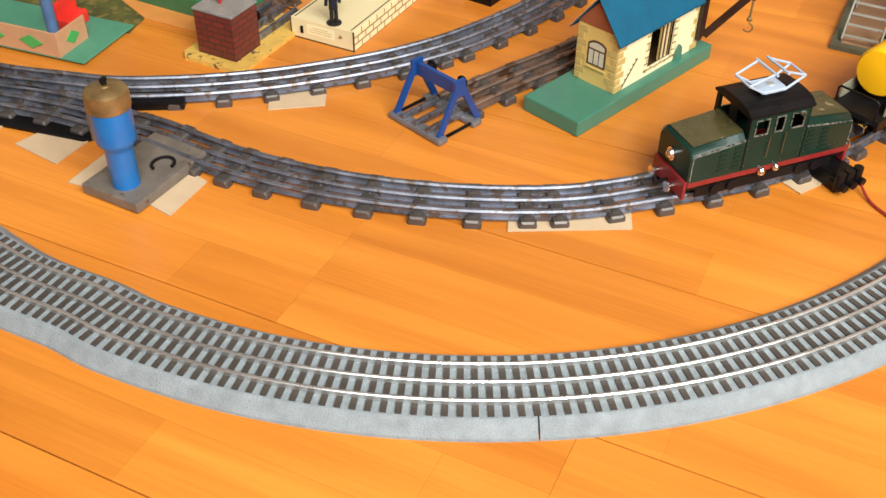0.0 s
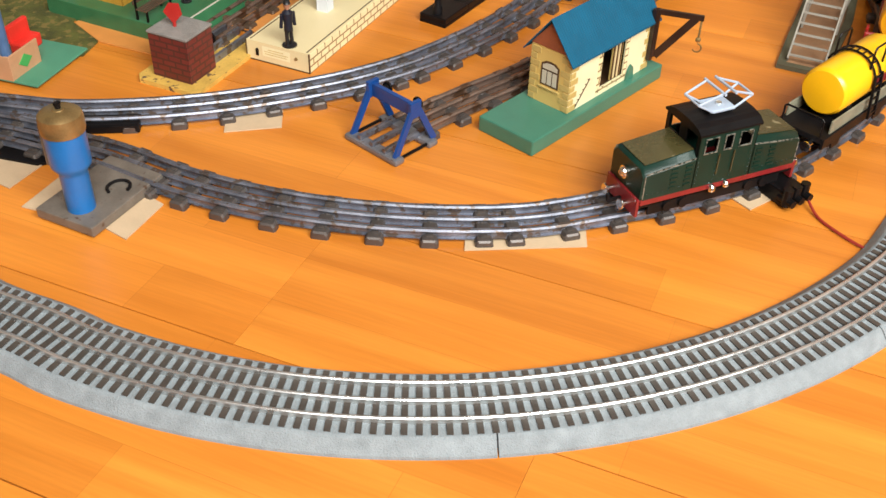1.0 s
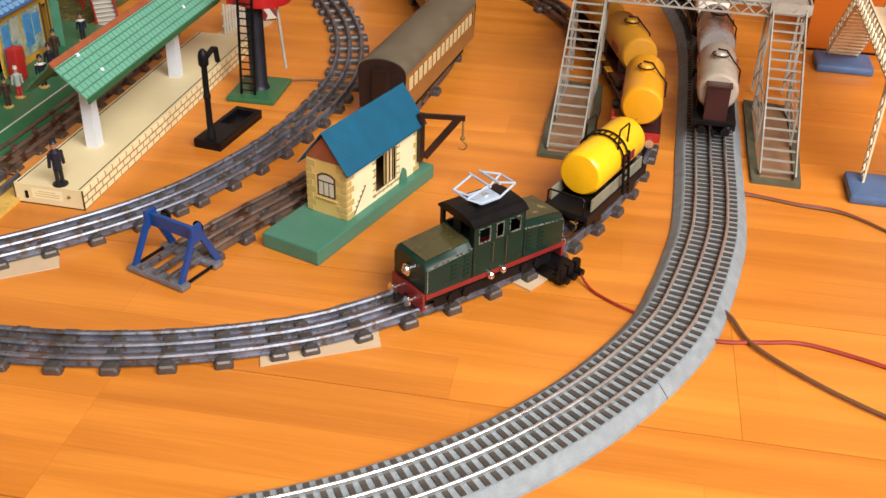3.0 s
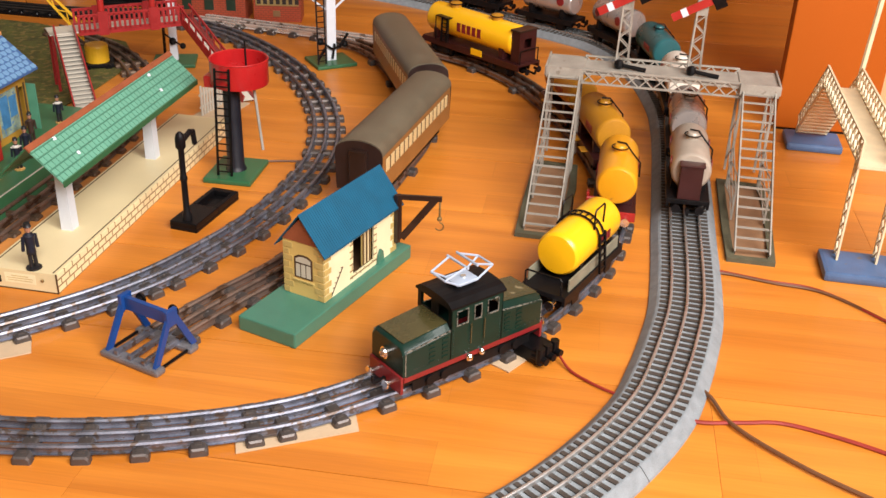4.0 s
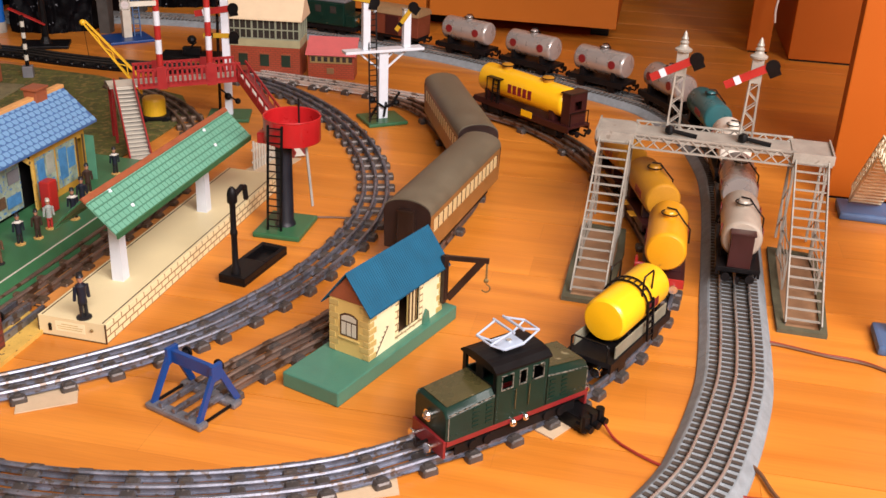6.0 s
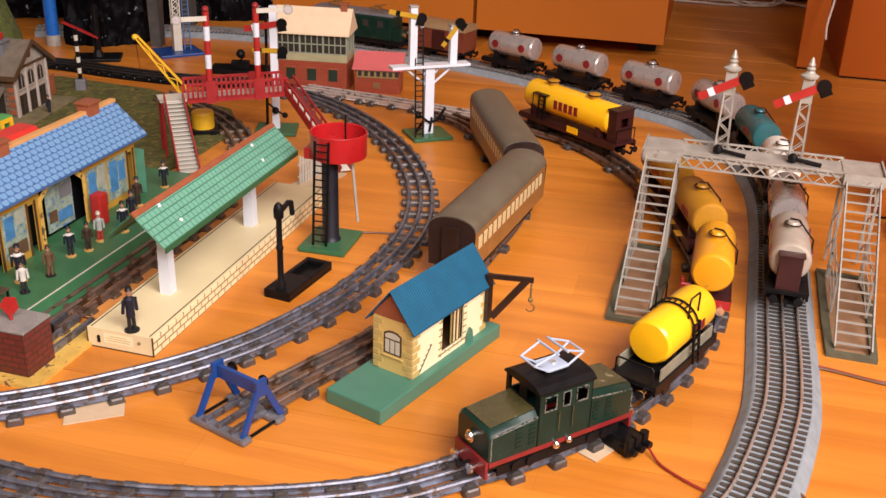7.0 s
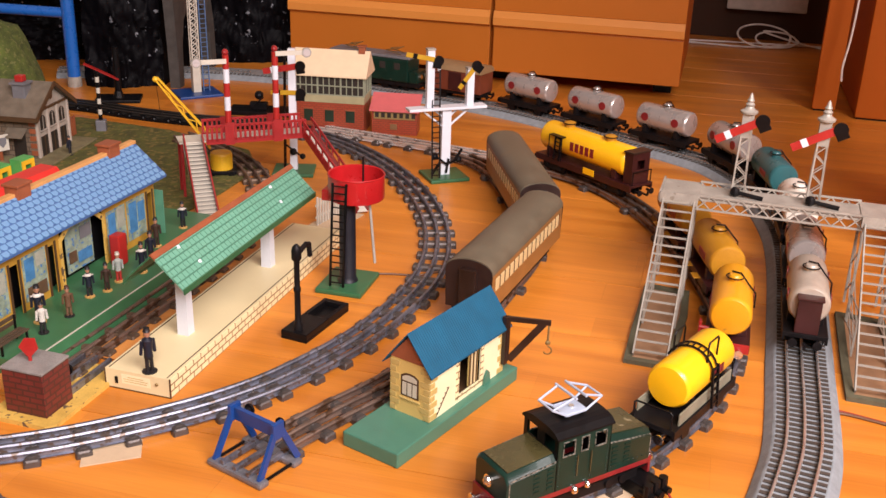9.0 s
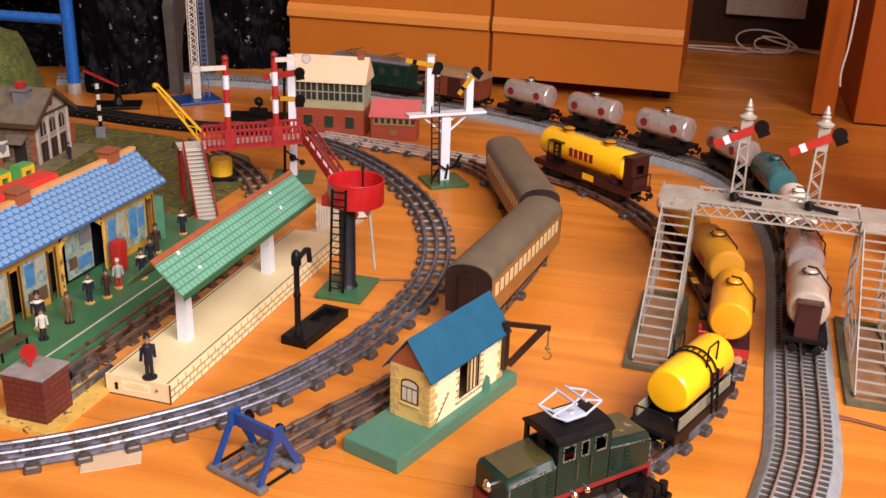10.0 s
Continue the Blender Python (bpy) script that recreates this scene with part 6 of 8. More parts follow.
def station():
    # x along the platform edge, y away from the track
    th = thing("station_building", "mustard tinplate station with blue tiled roof on green platform", "toy station", -0.2178, 0.9476, 0, 62.6)
    part("platform", box(bm_new(), 0.0, 0.450, 0.0165, 0.185, 0.0, 0.0200, 0.0006), mat("station_platform_green", (0.034, 0.135, 0.056), 0.35, var=0.15, wear=(0.08, 0.12, 0.06), wear_at=0.68), th, "green enamelled platform")
    part("platform_skirt", prism(bm_new(), [(0.0, 0.0), (0.0165, 0.0), (0.0165, 0.0196)], Matrix(((0, 0, 1, 0), (1, 0, 0, 0), (0, 1, 0, 0), (0, 0, 0, 1))), 0.450), DARKGREEN, th, "dark green sloping platform face")
    part("platform_edge", box(bm_new(), 0.0, 0.450, 0.0170, 0.0190, 0.0200, 0.0204), OFFWHITE, th, "white edge line")
    x0, x1, y0, y1, z0, z1 = 0.020, 0.362, 0.097, 0.165, 0.0200, 0.1040
    part("back_wall", box(bm_new(), x0, x1, y1 - 0.001, y1, z0, z1), STATIONWALL, th)
    for x in (x0, x1 - 0.001):
        part("end_wall", box(bm_new(), x, x + 0.001, y0, y1, z0, z1), STATIONWALL, th)
    # front wall with openings: doors open dark, arch with poster
    ops = [(0.080, 0.094), (0.144, 0.155), (0.166, 0.248), (0.344, 0.355)]
    cuts = [x0] + [v for o in ops for v in o] + [x1]
    holes = {(i, 0) for i in (1, 3, 5, 7)} | {(5, 1)}
    fw = pierced(bm_new(), cuts, (z0, z1 - 0.024, z1 - 0.013, z1), holes, Matrix.Translation((0, y0 + 0.001, 0)) @ pose(0, 0, 0, 90, 0, 0), 0.001)
    part("front_wall", fw, STATIONWALL, th, "mustard printed front wall")
    # black sheet behind the openings, in place of the interior's shade
    part("recess", box(bm_new(), x0 + 0.002, x1 - 0.002, y0 + 0.016, y0 + 0.017, z0, z1), BLACK, th)
    part("arch_frame", prism(bm_new(), [(0.163, z0), (0.168, z0), (0.168, z1 - 0.026), (0.183, z1 - 0.014), (0.231, z1 - 0.014), (0.246, z1 - 0.026), (0.246, z0), (0.251, z0), (0.251, z1 - 0.022), (0.233, z1 - 0.008), (0.181, z1 - 0.008), (0.163, z1 - 0.022)], Matrix.Translation((0, y0 - 0.0004, 0)) @ pose(0, 0, 0, 90, 0, 0), 0.0012), YELLOWBASE, th, "yellow arch frame")
    part("poster_board", box(bm_new(), 0.186, 0.236, y0 + 0.008, y0 + 0.009, z0 + 0.008, z1 - 0.013), POSTER, th, "posters under the arch")
    for a, b in ((0.026, 0.074), (0.100, 0.139), (0.255, 0.294), (0.298, 0.338)):
        wall_print(th, a, b, y0 - 0.0005, z0 + 0.010, z1 - 0.020, POSTER, "printed_poster", "blue and cream printed posters")
    for a, b, za, zb, mt in ((0.029, 0.048, 0.040, 0.058, POSTERBLUE), (0.052, 0.071, 0.036, 0.060, POSTERCREAM), (0.103, 0.118, 0.034, 0.060, POSTERBLUE), (0.121, 0.136, 0.046, 0.062, POSTERCREAM), (0.104, 0.136, 0.010, 0.026, POSTERBROWN),
                             (0.258, 0.272, 0.030, 0.060, POSTERBLUE), (0.276, 0.291, 0.036, 0.062, POSTERCREAM), (0.302, 0.318, 0.020, 0.060, POSTERBLUE), (0.321, 0.335, 0.030, 0.056, POSTERBLUE), (0.259, 0.292, 0.008, 0.022, POSTERBROWN)):
        wall_print(th, a, b, y0 - 0.0012, z0 + za, z0 + zb, mt, "poster_panel")
    for a, b, za, zb, mt in ((0.189, 0.203, 0.020, 0.034, POSTERBROWN), (0.206, 0.232, 0.016, 0.030, POSTERBLUE), (0.212, 0.233, 0.044, 0.060, SLATE)):
        wall_print(th, a, b, y0 + 0.0070, z0 + za, z0 + zb, mt, "poster_panel")
    for a, b in ((0.077, 0.080), (0.094, 0.097), (0.141, 0.144), (0.155, 0.158), (0.341, 0.344), (0.355, 0.358)):
        wall_print(th, a, b, y0 - 0.0008, z0, z1 - 0.020, PRINT, "door_jamb")
    part("side_screen", box(bm_new(), 0.364, 0.366, 0.086, 0.150, z0, 0.080), PALEGREEN, th, "pale green end screen")
    # roof
    R = Matrix(((0, 0, 1, 0), (1, 0, 0, 0), (0, 1, 0, 0), (0, 0, 0, 1)))
    ya, yr, ze, zr = y0 - 0.013, (y0 + y1) / 2 + 0.000, z1 - 0.004, 0.1400
    roof = part("roof_slope", prism(bm_new(), [(ya, ze), (yr, zr), (yr, zr - 0.003), (ya, ze - 0.003)], Matrix.Translation((x0 - 0.012, 0, 0)) @ R, x1 - x0 + 0.024), TILELINE, th, "blue fish-scale tiled roof")
    part("roof_slope", prism(bm_new(), [(2 * yr - ya, ze), (yr, zr), (yr, zr - 0.003), (2 * yr - ya, ze - 0.003)], Matrix.Translation((x0 - 0.012, 0, 0)) @ R, x1 - x0 + 0.024), STATIONBLUE, th)
    d = Vector((0, yr - ya, zr - ze))
    nrm = Vector((0, -d.z, d.y)).normalized()
    rows, cols = 8, 34
    b = bm_new()
    hgt = d.length / rows * 0.92
    wd = (x1 - x0 + 0.024) / cols * 0.43
    prism(b, [(-wd, hgt * 0.93), (-wd, hgt * 0.35), (-wd * 0.6, hgt * 0.06), (0, -hgt * 0.04), (wd * 0.6, hgt * 0.06), (wd, hgt * 0.35), (wd, hgt * 0.93)], Matrix.Identity(4), 0.0007)
    tme = mesh_of(b, "tile", STATIONBLUE)
    ax = Matrix(((1, 0, 0), (0, d.normalized().y, nrm.y), (0, d.normalized().z, nrm.z))).to_4x4()
    rest = bm_new()
    for r in range(rows):
        for c in range(cols):
            p = Vector((x0 - 0.012 + (c + 0.5 + 0.5 * (r % 2)) * (x1 - x0 + 0.024) / cols, ya, ze)) + d * (r / rows) + nrm * 0.0001
            if p.x > x1 + 0.011:
                continue
            if c >= 0:
                piece("tile", tme, roof, Matrix.Translation(p) @ ax)
            else:
                prism(rest, [(-wd, hgt * 0.93), (-wd, hgt * 0.35), (0, -hgt * 0.04), (wd, hgt * 0.35), (wd, hgt * 0.93)], Matrix.Translation(p) @ ax, 0.0007)
    rest.free()
    part("ridge", box(bm_new(), x0 - 0.013, x1 + 0.013, yr - 0.004, yr + 0.005, zr - 0.003, zr + 0.0016, 0.0008), mat("orange_ridge_tile", (0.60, 0.30, 0.10), 0.5), th, "orange ridge tiles")
    for x in (0.150, 0.322):
        ch = bm_new()
        box(ch, x - 0.011, x + 0.011, yr - 0.008, yr + 0.010, zr - 0.012, zr + 0.009, 0.0006), box(ch, x - 0.013, x + 0.013, yr - 0.010, yr + 0.012, zr + 0.009, zr + 0.012, 0.0006)
        part("chimney", ch, TERRACOTTA, th, "orange-brown chimney")
    return th


DOLL_GROUP = "painted figures round the station"


def figure(x, y, z, material, base, h=0.050, yaw=0, stand=True):
    b = bm_new()
    s = h / 0.050
    lathe(b, [(0.0078 * s, 0), (0.0078 * s, 0.0014 * s), (0.0022 * s, 0.0018 * s)], seg=12)
    for q in (-1, 1):
        tube(b, (q * 0.0026 * s, -0.0006, 0.0014 * s), (q * 0.0022 * s, 0, 0.0200 * s), 0.0021 * s, seg=8)
    lathe(b, [(0.0048 * s, 0.0165 * s), (0.0044 * s, 0.0240 * s), (0.0050 * s, 0.0310 * s), (0.0058 * s, 0.0365 * s), (0.0022 * s, 0.0396 * s), (0.0022 * s, 0.0408 * s), (0.0034 * s, 0.0425 * s), (0.0034 * s, 0.0452 * s), (0.0040 * s, 0.0462 * s), (0.0034 * s, 0.0470 * s), (0.0030 * s, h)], seg=12)
    for q in (-1, 1):
        tube(b, (q * 0.0062 * s, 0, 0.036 * s), (q * 0.0075 * s, 0.001, 0.021 * s), 0.0018 * s, seg=6)
    return solid("toy_figure", b, material if stand else DOLL, "small dark painted lead figure standing upright on its base", "toy figure", x, y, z, yaw, DOLL_GROUP, smooth=True)


def signal_box():
    th = thing("signal_box", "tinplate signal box of red brick with glazed upper floor", "toy building", 0.1400, 1.9000, 0, -17)
    w, d = 0.0660, 0.034
    part("lower_wall", box(bm_new(), -w, w, -d, d, 0, 0.0560, 0.0005), BOXBRICK, th, "red brick printed base")
    part("band", box(bm_new(), -w - 0.001, w + 0.001, -d - 0.001, d + 0.001, 0.0560, 0.0700, 0.0005), mat("olive_band", (0.33, 0.30, 0.17), 0.45), th)
    up_ = bm_new()
    box(up_, -w + 0.001, w - 0.001, -d + 0.001, d - 0.001, 0.0700, 0.1080)
    part("upper_glazing", up_, GLASSDARK, th, "dark glazed upper storey")
    fr = bm_new()
    for k in range(13):
        x = -w + 2 * w * k / 12
        t = 0.0016 if k % 4 == 0 else 0.0008
        box(fr, x - t, x + t, -d - 0.0008, -d + 0.0016, 0.070, 0.108)
    for z in (0.071, 0.088, 0.107):
        box(fr, -w, w, -d - 0.0008, -d + 0.0014, z - 0.001, z + 0.001)
    for k in range(5):
        y = -d + 2 * d * k / 4
        box(fr, w - 0.0016, w + 0.0008, y - 0.001, y + 0.001, 0.070, 0.108)
    part("glazing_frame", fr, mat("dull_green_frame", (0.24, 0.26, 0.18), 0.5), th, "dull green window frames")
    for x in (-0.040, 0.000, 0.040):
        win = wall_print(th, x - 0.0085, x + 0.0085, -d - 0.0006, 0.020, 0.042, mat("printed_green_window", (0.014, 0.028, 0.016), 0.4), "window", "small green printed window")
        part("lintel", box(bm_new(), x - 0.0095, x + 0.0095, -d - 0.0012, -d - 0.0002, 0.0422, 0.0445), TERRACOTTA, win)
    R = Matrix(((0, 0, 1, 0), (1, 0, 0, 0), (0, 1, 0, 0), (0, 0, 0, 1)))
    part("roof", prism(bm_new(), [(-d - 0.007, 0.1060), (-d - 0.007, 0.1085), (0, 0.1500), (d + 0.007, 0.1085), (d + 0.007, 0.1060)], Matrix.Translation((-w - 0.006, 0, 0)) @ R, 2 * w + 0.012), BEIGEROOF, th, "plain beige roof")
    ch = bm_new()
    box(ch, w - 0.016, w - 0.004, -0.006, 0.006, 0.145, 0.158, 0.0006), box(ch, w - 0.018, w - 0.002, -0.008, 0.008, 0.158, 0.160)
    part("chimney", ch, TERRACOTTA, th)
    return th


def lean_to():
    th = thing("signal_hut", "small red brick hut with pink-red roof beside the signal box", "toy building", 0.2560, 1.8620, 0, -15)
    w, d = 0.0430, 0.024
    part("wall", box(bm_new(), -w, w, -d, d, 0, 0.0460, 0.0005), BOXBRICK, th)
    wall_print(th, -w + 0.004, w - 0.004, -d - 0.0006, 0.030, 0.044, mat("ochre_window_band", (0.25, 0.17, 0.06), 0.45), "window_band", "ochre window band")
    for k in range(7):
        x = -w + 0.010 + k * 0.0115
        part("pane", box(bm_new(), x - 0.0035, x + 0.0035, -d - 0.0016, -d - 0.0008, 0.033, 0.042), GLASSDARK, th)
    wall_print(th, -0.008, 0.005, -d - 0.0006, 0.010, 0.021, mat("small_brown_window", (0.20, 0.11, 0.05), 0.4), "window")
    R = Matrix(((0, 0, 1, 0), (1, 0, 0, 0), (0, 1, 0, 0), (0, 0, 0, 1)))
    part("roof", prism(bm_new(), [(-d - 0.006, 0.0450), (-d - 0.006, 0.0475), (d, 0.0690), (d, 0.0660)], Matrix.Translation((-w - 0.004, 0, 0)) @ R, 2 * w + 0.008), PINKROOF, th, "pink-red sloping roof")
    return th


def stone_house():
    # the gable stands on local y = 0 and faces -y; the house runs back along +y
    th = thing("stone_house", "grey stone toy house with slate roof and arched gable windows", "toy house", -0.3470, 1.7640, 0, 72.2)
    L, D, ze, zr = 0.054, 0.074, 0.084, 0.121
    Ry = Matrix(((1, 0, 0, 0), (0, 0, 1, 0), (0, 1, 0, 0), (0, 0, 0, 1)))
    part("plinth", box(bm_new(), -L - 0.030, L + 0.030, -0.036, D + 0.010, 0.002, 0.0055, 0.001), mat("tan_moss_slab", (0.16, 0.135, 0.065), 0.9, var=0.4, bump=0.8), th, "tan mossy base slab")
    part("wall", box(bm_new(), -L, L, 0.0015, D, 0.0055, ze, 0.0005), HOUSESTONE, th, "printed tan stone wall")
    gable = mat("pale_gable_render", (0.33, 0.285, 0.235), 0.6, var=0.3)
    part("gable_wall", box(bm_new(), -L, L, -0.0005, 0.0015, 0.0055, ze, 0.0003), gable, th, "pale grey-brown rendered gable wall")
    part("gable", prism(bm_new(), [(-L, ze), (L, ze), (0, zr - 0.002)], Matrix.Translation((0, -0.0005, 0)) @ Ry, 0.002), gable, th)
    dark = mat("grey_house_window", (0.022, 0.017, 0.014), 0.4)
    for x in (-0.032, 0.0, 0.032):
        arch = [(-0.0085, 0), (0.0085, 0), (0.0085, 0.018), (0.0055, 0.0225), (0, 0.0245), (-0.0055, 0.0225), (-0.0085, 0.018)]
        win = part("window", prism(bm_new(), arch, Matrix.Translation((x, -0.0014, 0.050)) @ Ry, 0.0009), dark, th, "dark arched window")
        part("mullion", box(bm_new(), x - 0.0007, x + 0.0007, -0.0019, -0.0014, 0.050, 0.073), gable, win)
        part("sill", box(bm_new(), x - 0.0105, x + 0.0105, -0.0030, -0.0005, 0.0475, 0.0497, 0.0004), gable, win)
        door = part("doorway", box(bm_new(), x - 0.0105, x + 0.0105, -0.0014, -0.0005, 0.0055, 0.0390), dark, th, "dark double doorway")
        part("door_rail", box(bm_new(), x - 0.0006, x + 0.0006, -0.0020, -0.0014, 0.0055, 0.0390), PRINT, door)
    for x in (-0.0525, -0.0160, 0.0160, 0.0525):
        part("pilaster", box(bm_new(), x - 0.0022, x + 0.0022, -0.0030, -0.0005, 0.0055, ze - 0.002, 0.0004), mat("pale_pilaster", (0.42, 0.36, 0.30), 0.6), th)
    part("string_course", box(bm_new(), -L, L, -0.0036, -0.0005, ze - 0.002, ze + 0.0015, 0.0004), PRINT, th)
    part("roundel", tube(bm_new(), (0, -0.0005, 0.100), (0, -0.0022, 0.100), 0.0058, seg=14), PRINT, th)
    for k in range(6):
        part("quoin", box(bm_new(), -L - 0.0012, -L + 0.0006, 0.001, 0.012, 0.010 + 0.0125 * k, 0.0180 + 0.0125 * k, 0.0004), TERRACOTTA, th, "red-brown corner block")
    part("side_door", box(bm_new(), -L - 0.0012, -L + 0.0005, 0.020, 0.042, 0.0055, 0.046), dark, th, "dark open doorway")
    part("awning", prism(bm_new(), [(-L, 0.056), (-L - 0.020, 0.045), (-L - 0.020, 0.043), (-L, 0.053)], Matrix.Translation((0, 0.016, 0)) @ Ry, 0.034), HOUSEROOF, th, "brown lean-to awning")
    part("sign_shield", prism(bm_new(), [(-0.0105, 0.027), (0.0105, 0.027), (0.0105, 0.0), (-0.0105, 0.0)], Matrix.Translation((-L - 0.024, 0.048, 0.022)) @ Matrix.Rotation(radians(-35), 4, "Z") @ Ry, 0.0012), OFFWHITE, th, "white square sign with a dark shield")
    part("shield_print", prism(bm_new(), [(-0.0062, 0.022), (0.0062, 0.022), (0.0062, 0.012), (0, 0.005), (-0.0062, 0.012)], Matrix.Translation((-L - 0.024, 0.048, 0.022)) @ Matrix.Rotation(radians(-35), 4, "Z") @ Matrix.Translation((0, -0.0006, 0)) @ Ry, 0.0006), SLATE, th)
    ov = 0.013
    drop = (zr - ze) / L * ov
    for s in (-1, 1):
        part("roof_slope", prism(bm_new(), [(0, zr + 0.003), (s * (L + ov), ze - drop + 0.003), (s * (L + ov), ze - drop - 0.001), (0, zr - 0.001)], Matrix.Translation((0, -0.010, 0)) @ Ry, D + 0.020), HOUSEROOF, th, "grey-brown slate roof")
    part("bargeboard", prism(bm_new(), [(-L - ov - 0.001, ze - drop - 0.005), (0, zr - 0.003), (L + ov + 0.001, ze - drop - 0.005), (L + ov + 0.001, ze - drop + 0.0035), (0, zr + 0.0045), (-L - ov - 0.001, ze - drop + 0.0035)], Matrix.Translation((0, -0.0125, 0)) @ Ry, 0.0025), PRINT, th, "dark brown bargeboard")
    part("eaves_board", box(bm_new(), -L - ov - 0.002, -L - ov, -0.010, D + 0.010, ze - drop - 0.005, ze - drop + 0.003), PRINT, th)
    ch = bm_new()
    box(ch, -0.034, -0.012, 0.024, 0.046, zr - 0.026, zr + 0.002, 0.001), box(ch, -0.037, -0.009, 0.021, 0.049, zr + 0.002, zr + 0.006, 0.001)
    chim = part("chimney", ch, SLATE, th, "square slate chimney")
    part("chimney_pot", box(bm_new(), -0.030, -0.016, 0.028, 0.042, zr + 0.006, zr + 0.017, 0.002), SIGNALRED, chim, "dull red pot")
    for k in range(6):
        part("paling", box(bm_new(), L + 0.004 + k * 0.007, L + 0.0085 + k * 0.007, 0.010, 0.012, 0.0055, 0.040), TERRACOTTA, th)
    for k in range(7):
        part("paling", box(bm_new(), -L - 0.026, -L - 0.024, 0.050 + 0.008 * k, 0.055 + 0.008 * k, 0.0020, 0.030), TERRACOTTA, th)
    return th


def red_footbridge():
    # x along the deck, y away from the camera
    th = thing("footbridge", "red tin footbridge with white stairs and striped signal posts", "toy footbridge", -0.0900, 1.4750, 0, 12)
    z = 0.0860
    ends = ((0.0, -0.080, 0.0), (0.205, -0.070, 0.0))
    w = 0.0150
    st = bm_new()
    for s in (-1, 1):
        bar(st, (s * w, -0.085, 0.004), (s * w * 0.9, 0.035, z + 0.012), 0.0018, 0.012)
    stair = part("stair", st, BRIDGERED, th, "red stair cheeks")
    tr = bm_new()
    box(tr, -w, w, -0.0026, 0.0026, -0.0008, 0.0008)
    tme = mesh_of(tr, "tread", OFFWHITE)
    for i in range(20):
        f = (i + 0.5) / 20
        piece("tread", tme, stair, Matrix.Translation((0, -0.085 + 0.12 * f, 0.002 + z * f)))
    part("riser_sheet", prism(bm_new(), [(-0.085, 0.0), (0.035, z - 0.002), (0.035, z - 0.004), (-0.083, 0.0)], Matrix.Translation((-w, 0, 0)) @ Matrix(((0, 0, 1, 0), (1, 0, 0, 0), (0, 1, 0, 0), (0, 0, 0, 1))), 2 * w), LATTICE, stair)
    part("deck", box(bm_new(), -0.020, 0.180, 0.035, 0.075, z, z + 0.002), OFFWHITE, th)
    for y in (0.035, 0.075):
        par = bm_new()
        box(par, 0.020, 0.175, y - 0.001, y + 0.001, z - 0.004, z + 0.004), box(par, 0.020, 0.175, y - 0.001, y + 0.001, z + 0.022, z + 0.026)
        for k in range(22):
            x = 0.022 + k * 0.0072
            box(par, x - 0.0016, x + 0.0016, y - 0.001, y + 0.001, z, z + 0.024)
        for x in (0.056, 0.130):
            box(par, x - 0.007, x + 0.007, y - 0.0016, y + 0.0016, z - 0.006, z + 0.028)
        part("parapet", par, BRIDGERED, th, "red pierced parapet")
    st2 = bm_new()
    for s in (-1, 1):
        a, b = Vector((0.176 + s * 0.008, 0.040, z + 0.008)), Vector((0.222 + s * 0.008, -0.110, 0.006))
        bar(st2, a, b, 0.0018, 0.012), bar(st2, a + Vector((0, 0, 0.018)), b + Vector((0, 0, 0.018)), 0.0018, 0.004)
        for k in range(9):
            p = a + (b - a) * ((k + 0.5) / 9)
            bar(st2, p, p + Vector((0, 0, 0.018)), 0.002, 0.004)
    second = part("stair", st2, BRIDGERED, th, "red stair with pierced rail")
    part("riser_sheet", prism(bm_new(), [(0.168, 0.040), (0.184, 0.040), (0.230, -0.110), (0.214, -0.110)], Matrix.Identity(4), 0.001), OFFWHITE, second)
    me2 = second.children[0].data
    for v in me2.vertices:
        v.co.z += 0.004 + (v.co.y + 0.110) / 0.15 * z
    for x, h in ((0.056, 0.126), (0.130, 0.128)):
        n = 6
        for k in range(n):
            b = bm_new()
            lathe(b, [(0.0048, z + 0.004 + h * k / n), (0.0048, z + 0.004 + h * (k + 1) / n)], (x, 0.042, 0), 14)
            part("post_band", b, SIGNALRED if k % 2 else WHITE, th)
        b = bm_new()
        ball(b, (x, 0.042, z + h + 0.008), 0.005, 10)
        part("finial", b, BRIDGERED, th)
        lift = 0.0 if x < 0.1 else 0.006
        ar = bm_new()
        box(ar, x - 0.040 if x < 0.1 else x, x if x < 0.1 else x + 0.044, 0.035, 0.037, z + h - 0.008 + lift, z + h - 0.001 + lift)
        arm = part("arm", ar, OFFWHITE, th, "white arm back")
        gl = bm_new()
        xx = x - 0.044 if x < 0.1 else x + 0.048
        tube(gl, (xx, 0.034, z + h - 0.005 + lift), (xx, 0.038, z + h - 0.005 + lift), 0.0055, seg=20)
        ring = part("lens_ring", tube(bm_new(), (xx, 0.0345, z + h - 0.005 + lift), (xx, 0.0375, z + h - 0.005 + lift), 0.0075, seg=20), LATTICE, arm)
        part("roundel", gl, GLOBE, arm, "pale round lens")
    for x in (-0.016,):
        for y in (0.038, 0.072):
            part("leg", bar(bm_new(), (x, y, 0), (x, y, z), 0.004, 0.004), BRIDGERED, th)
    return th


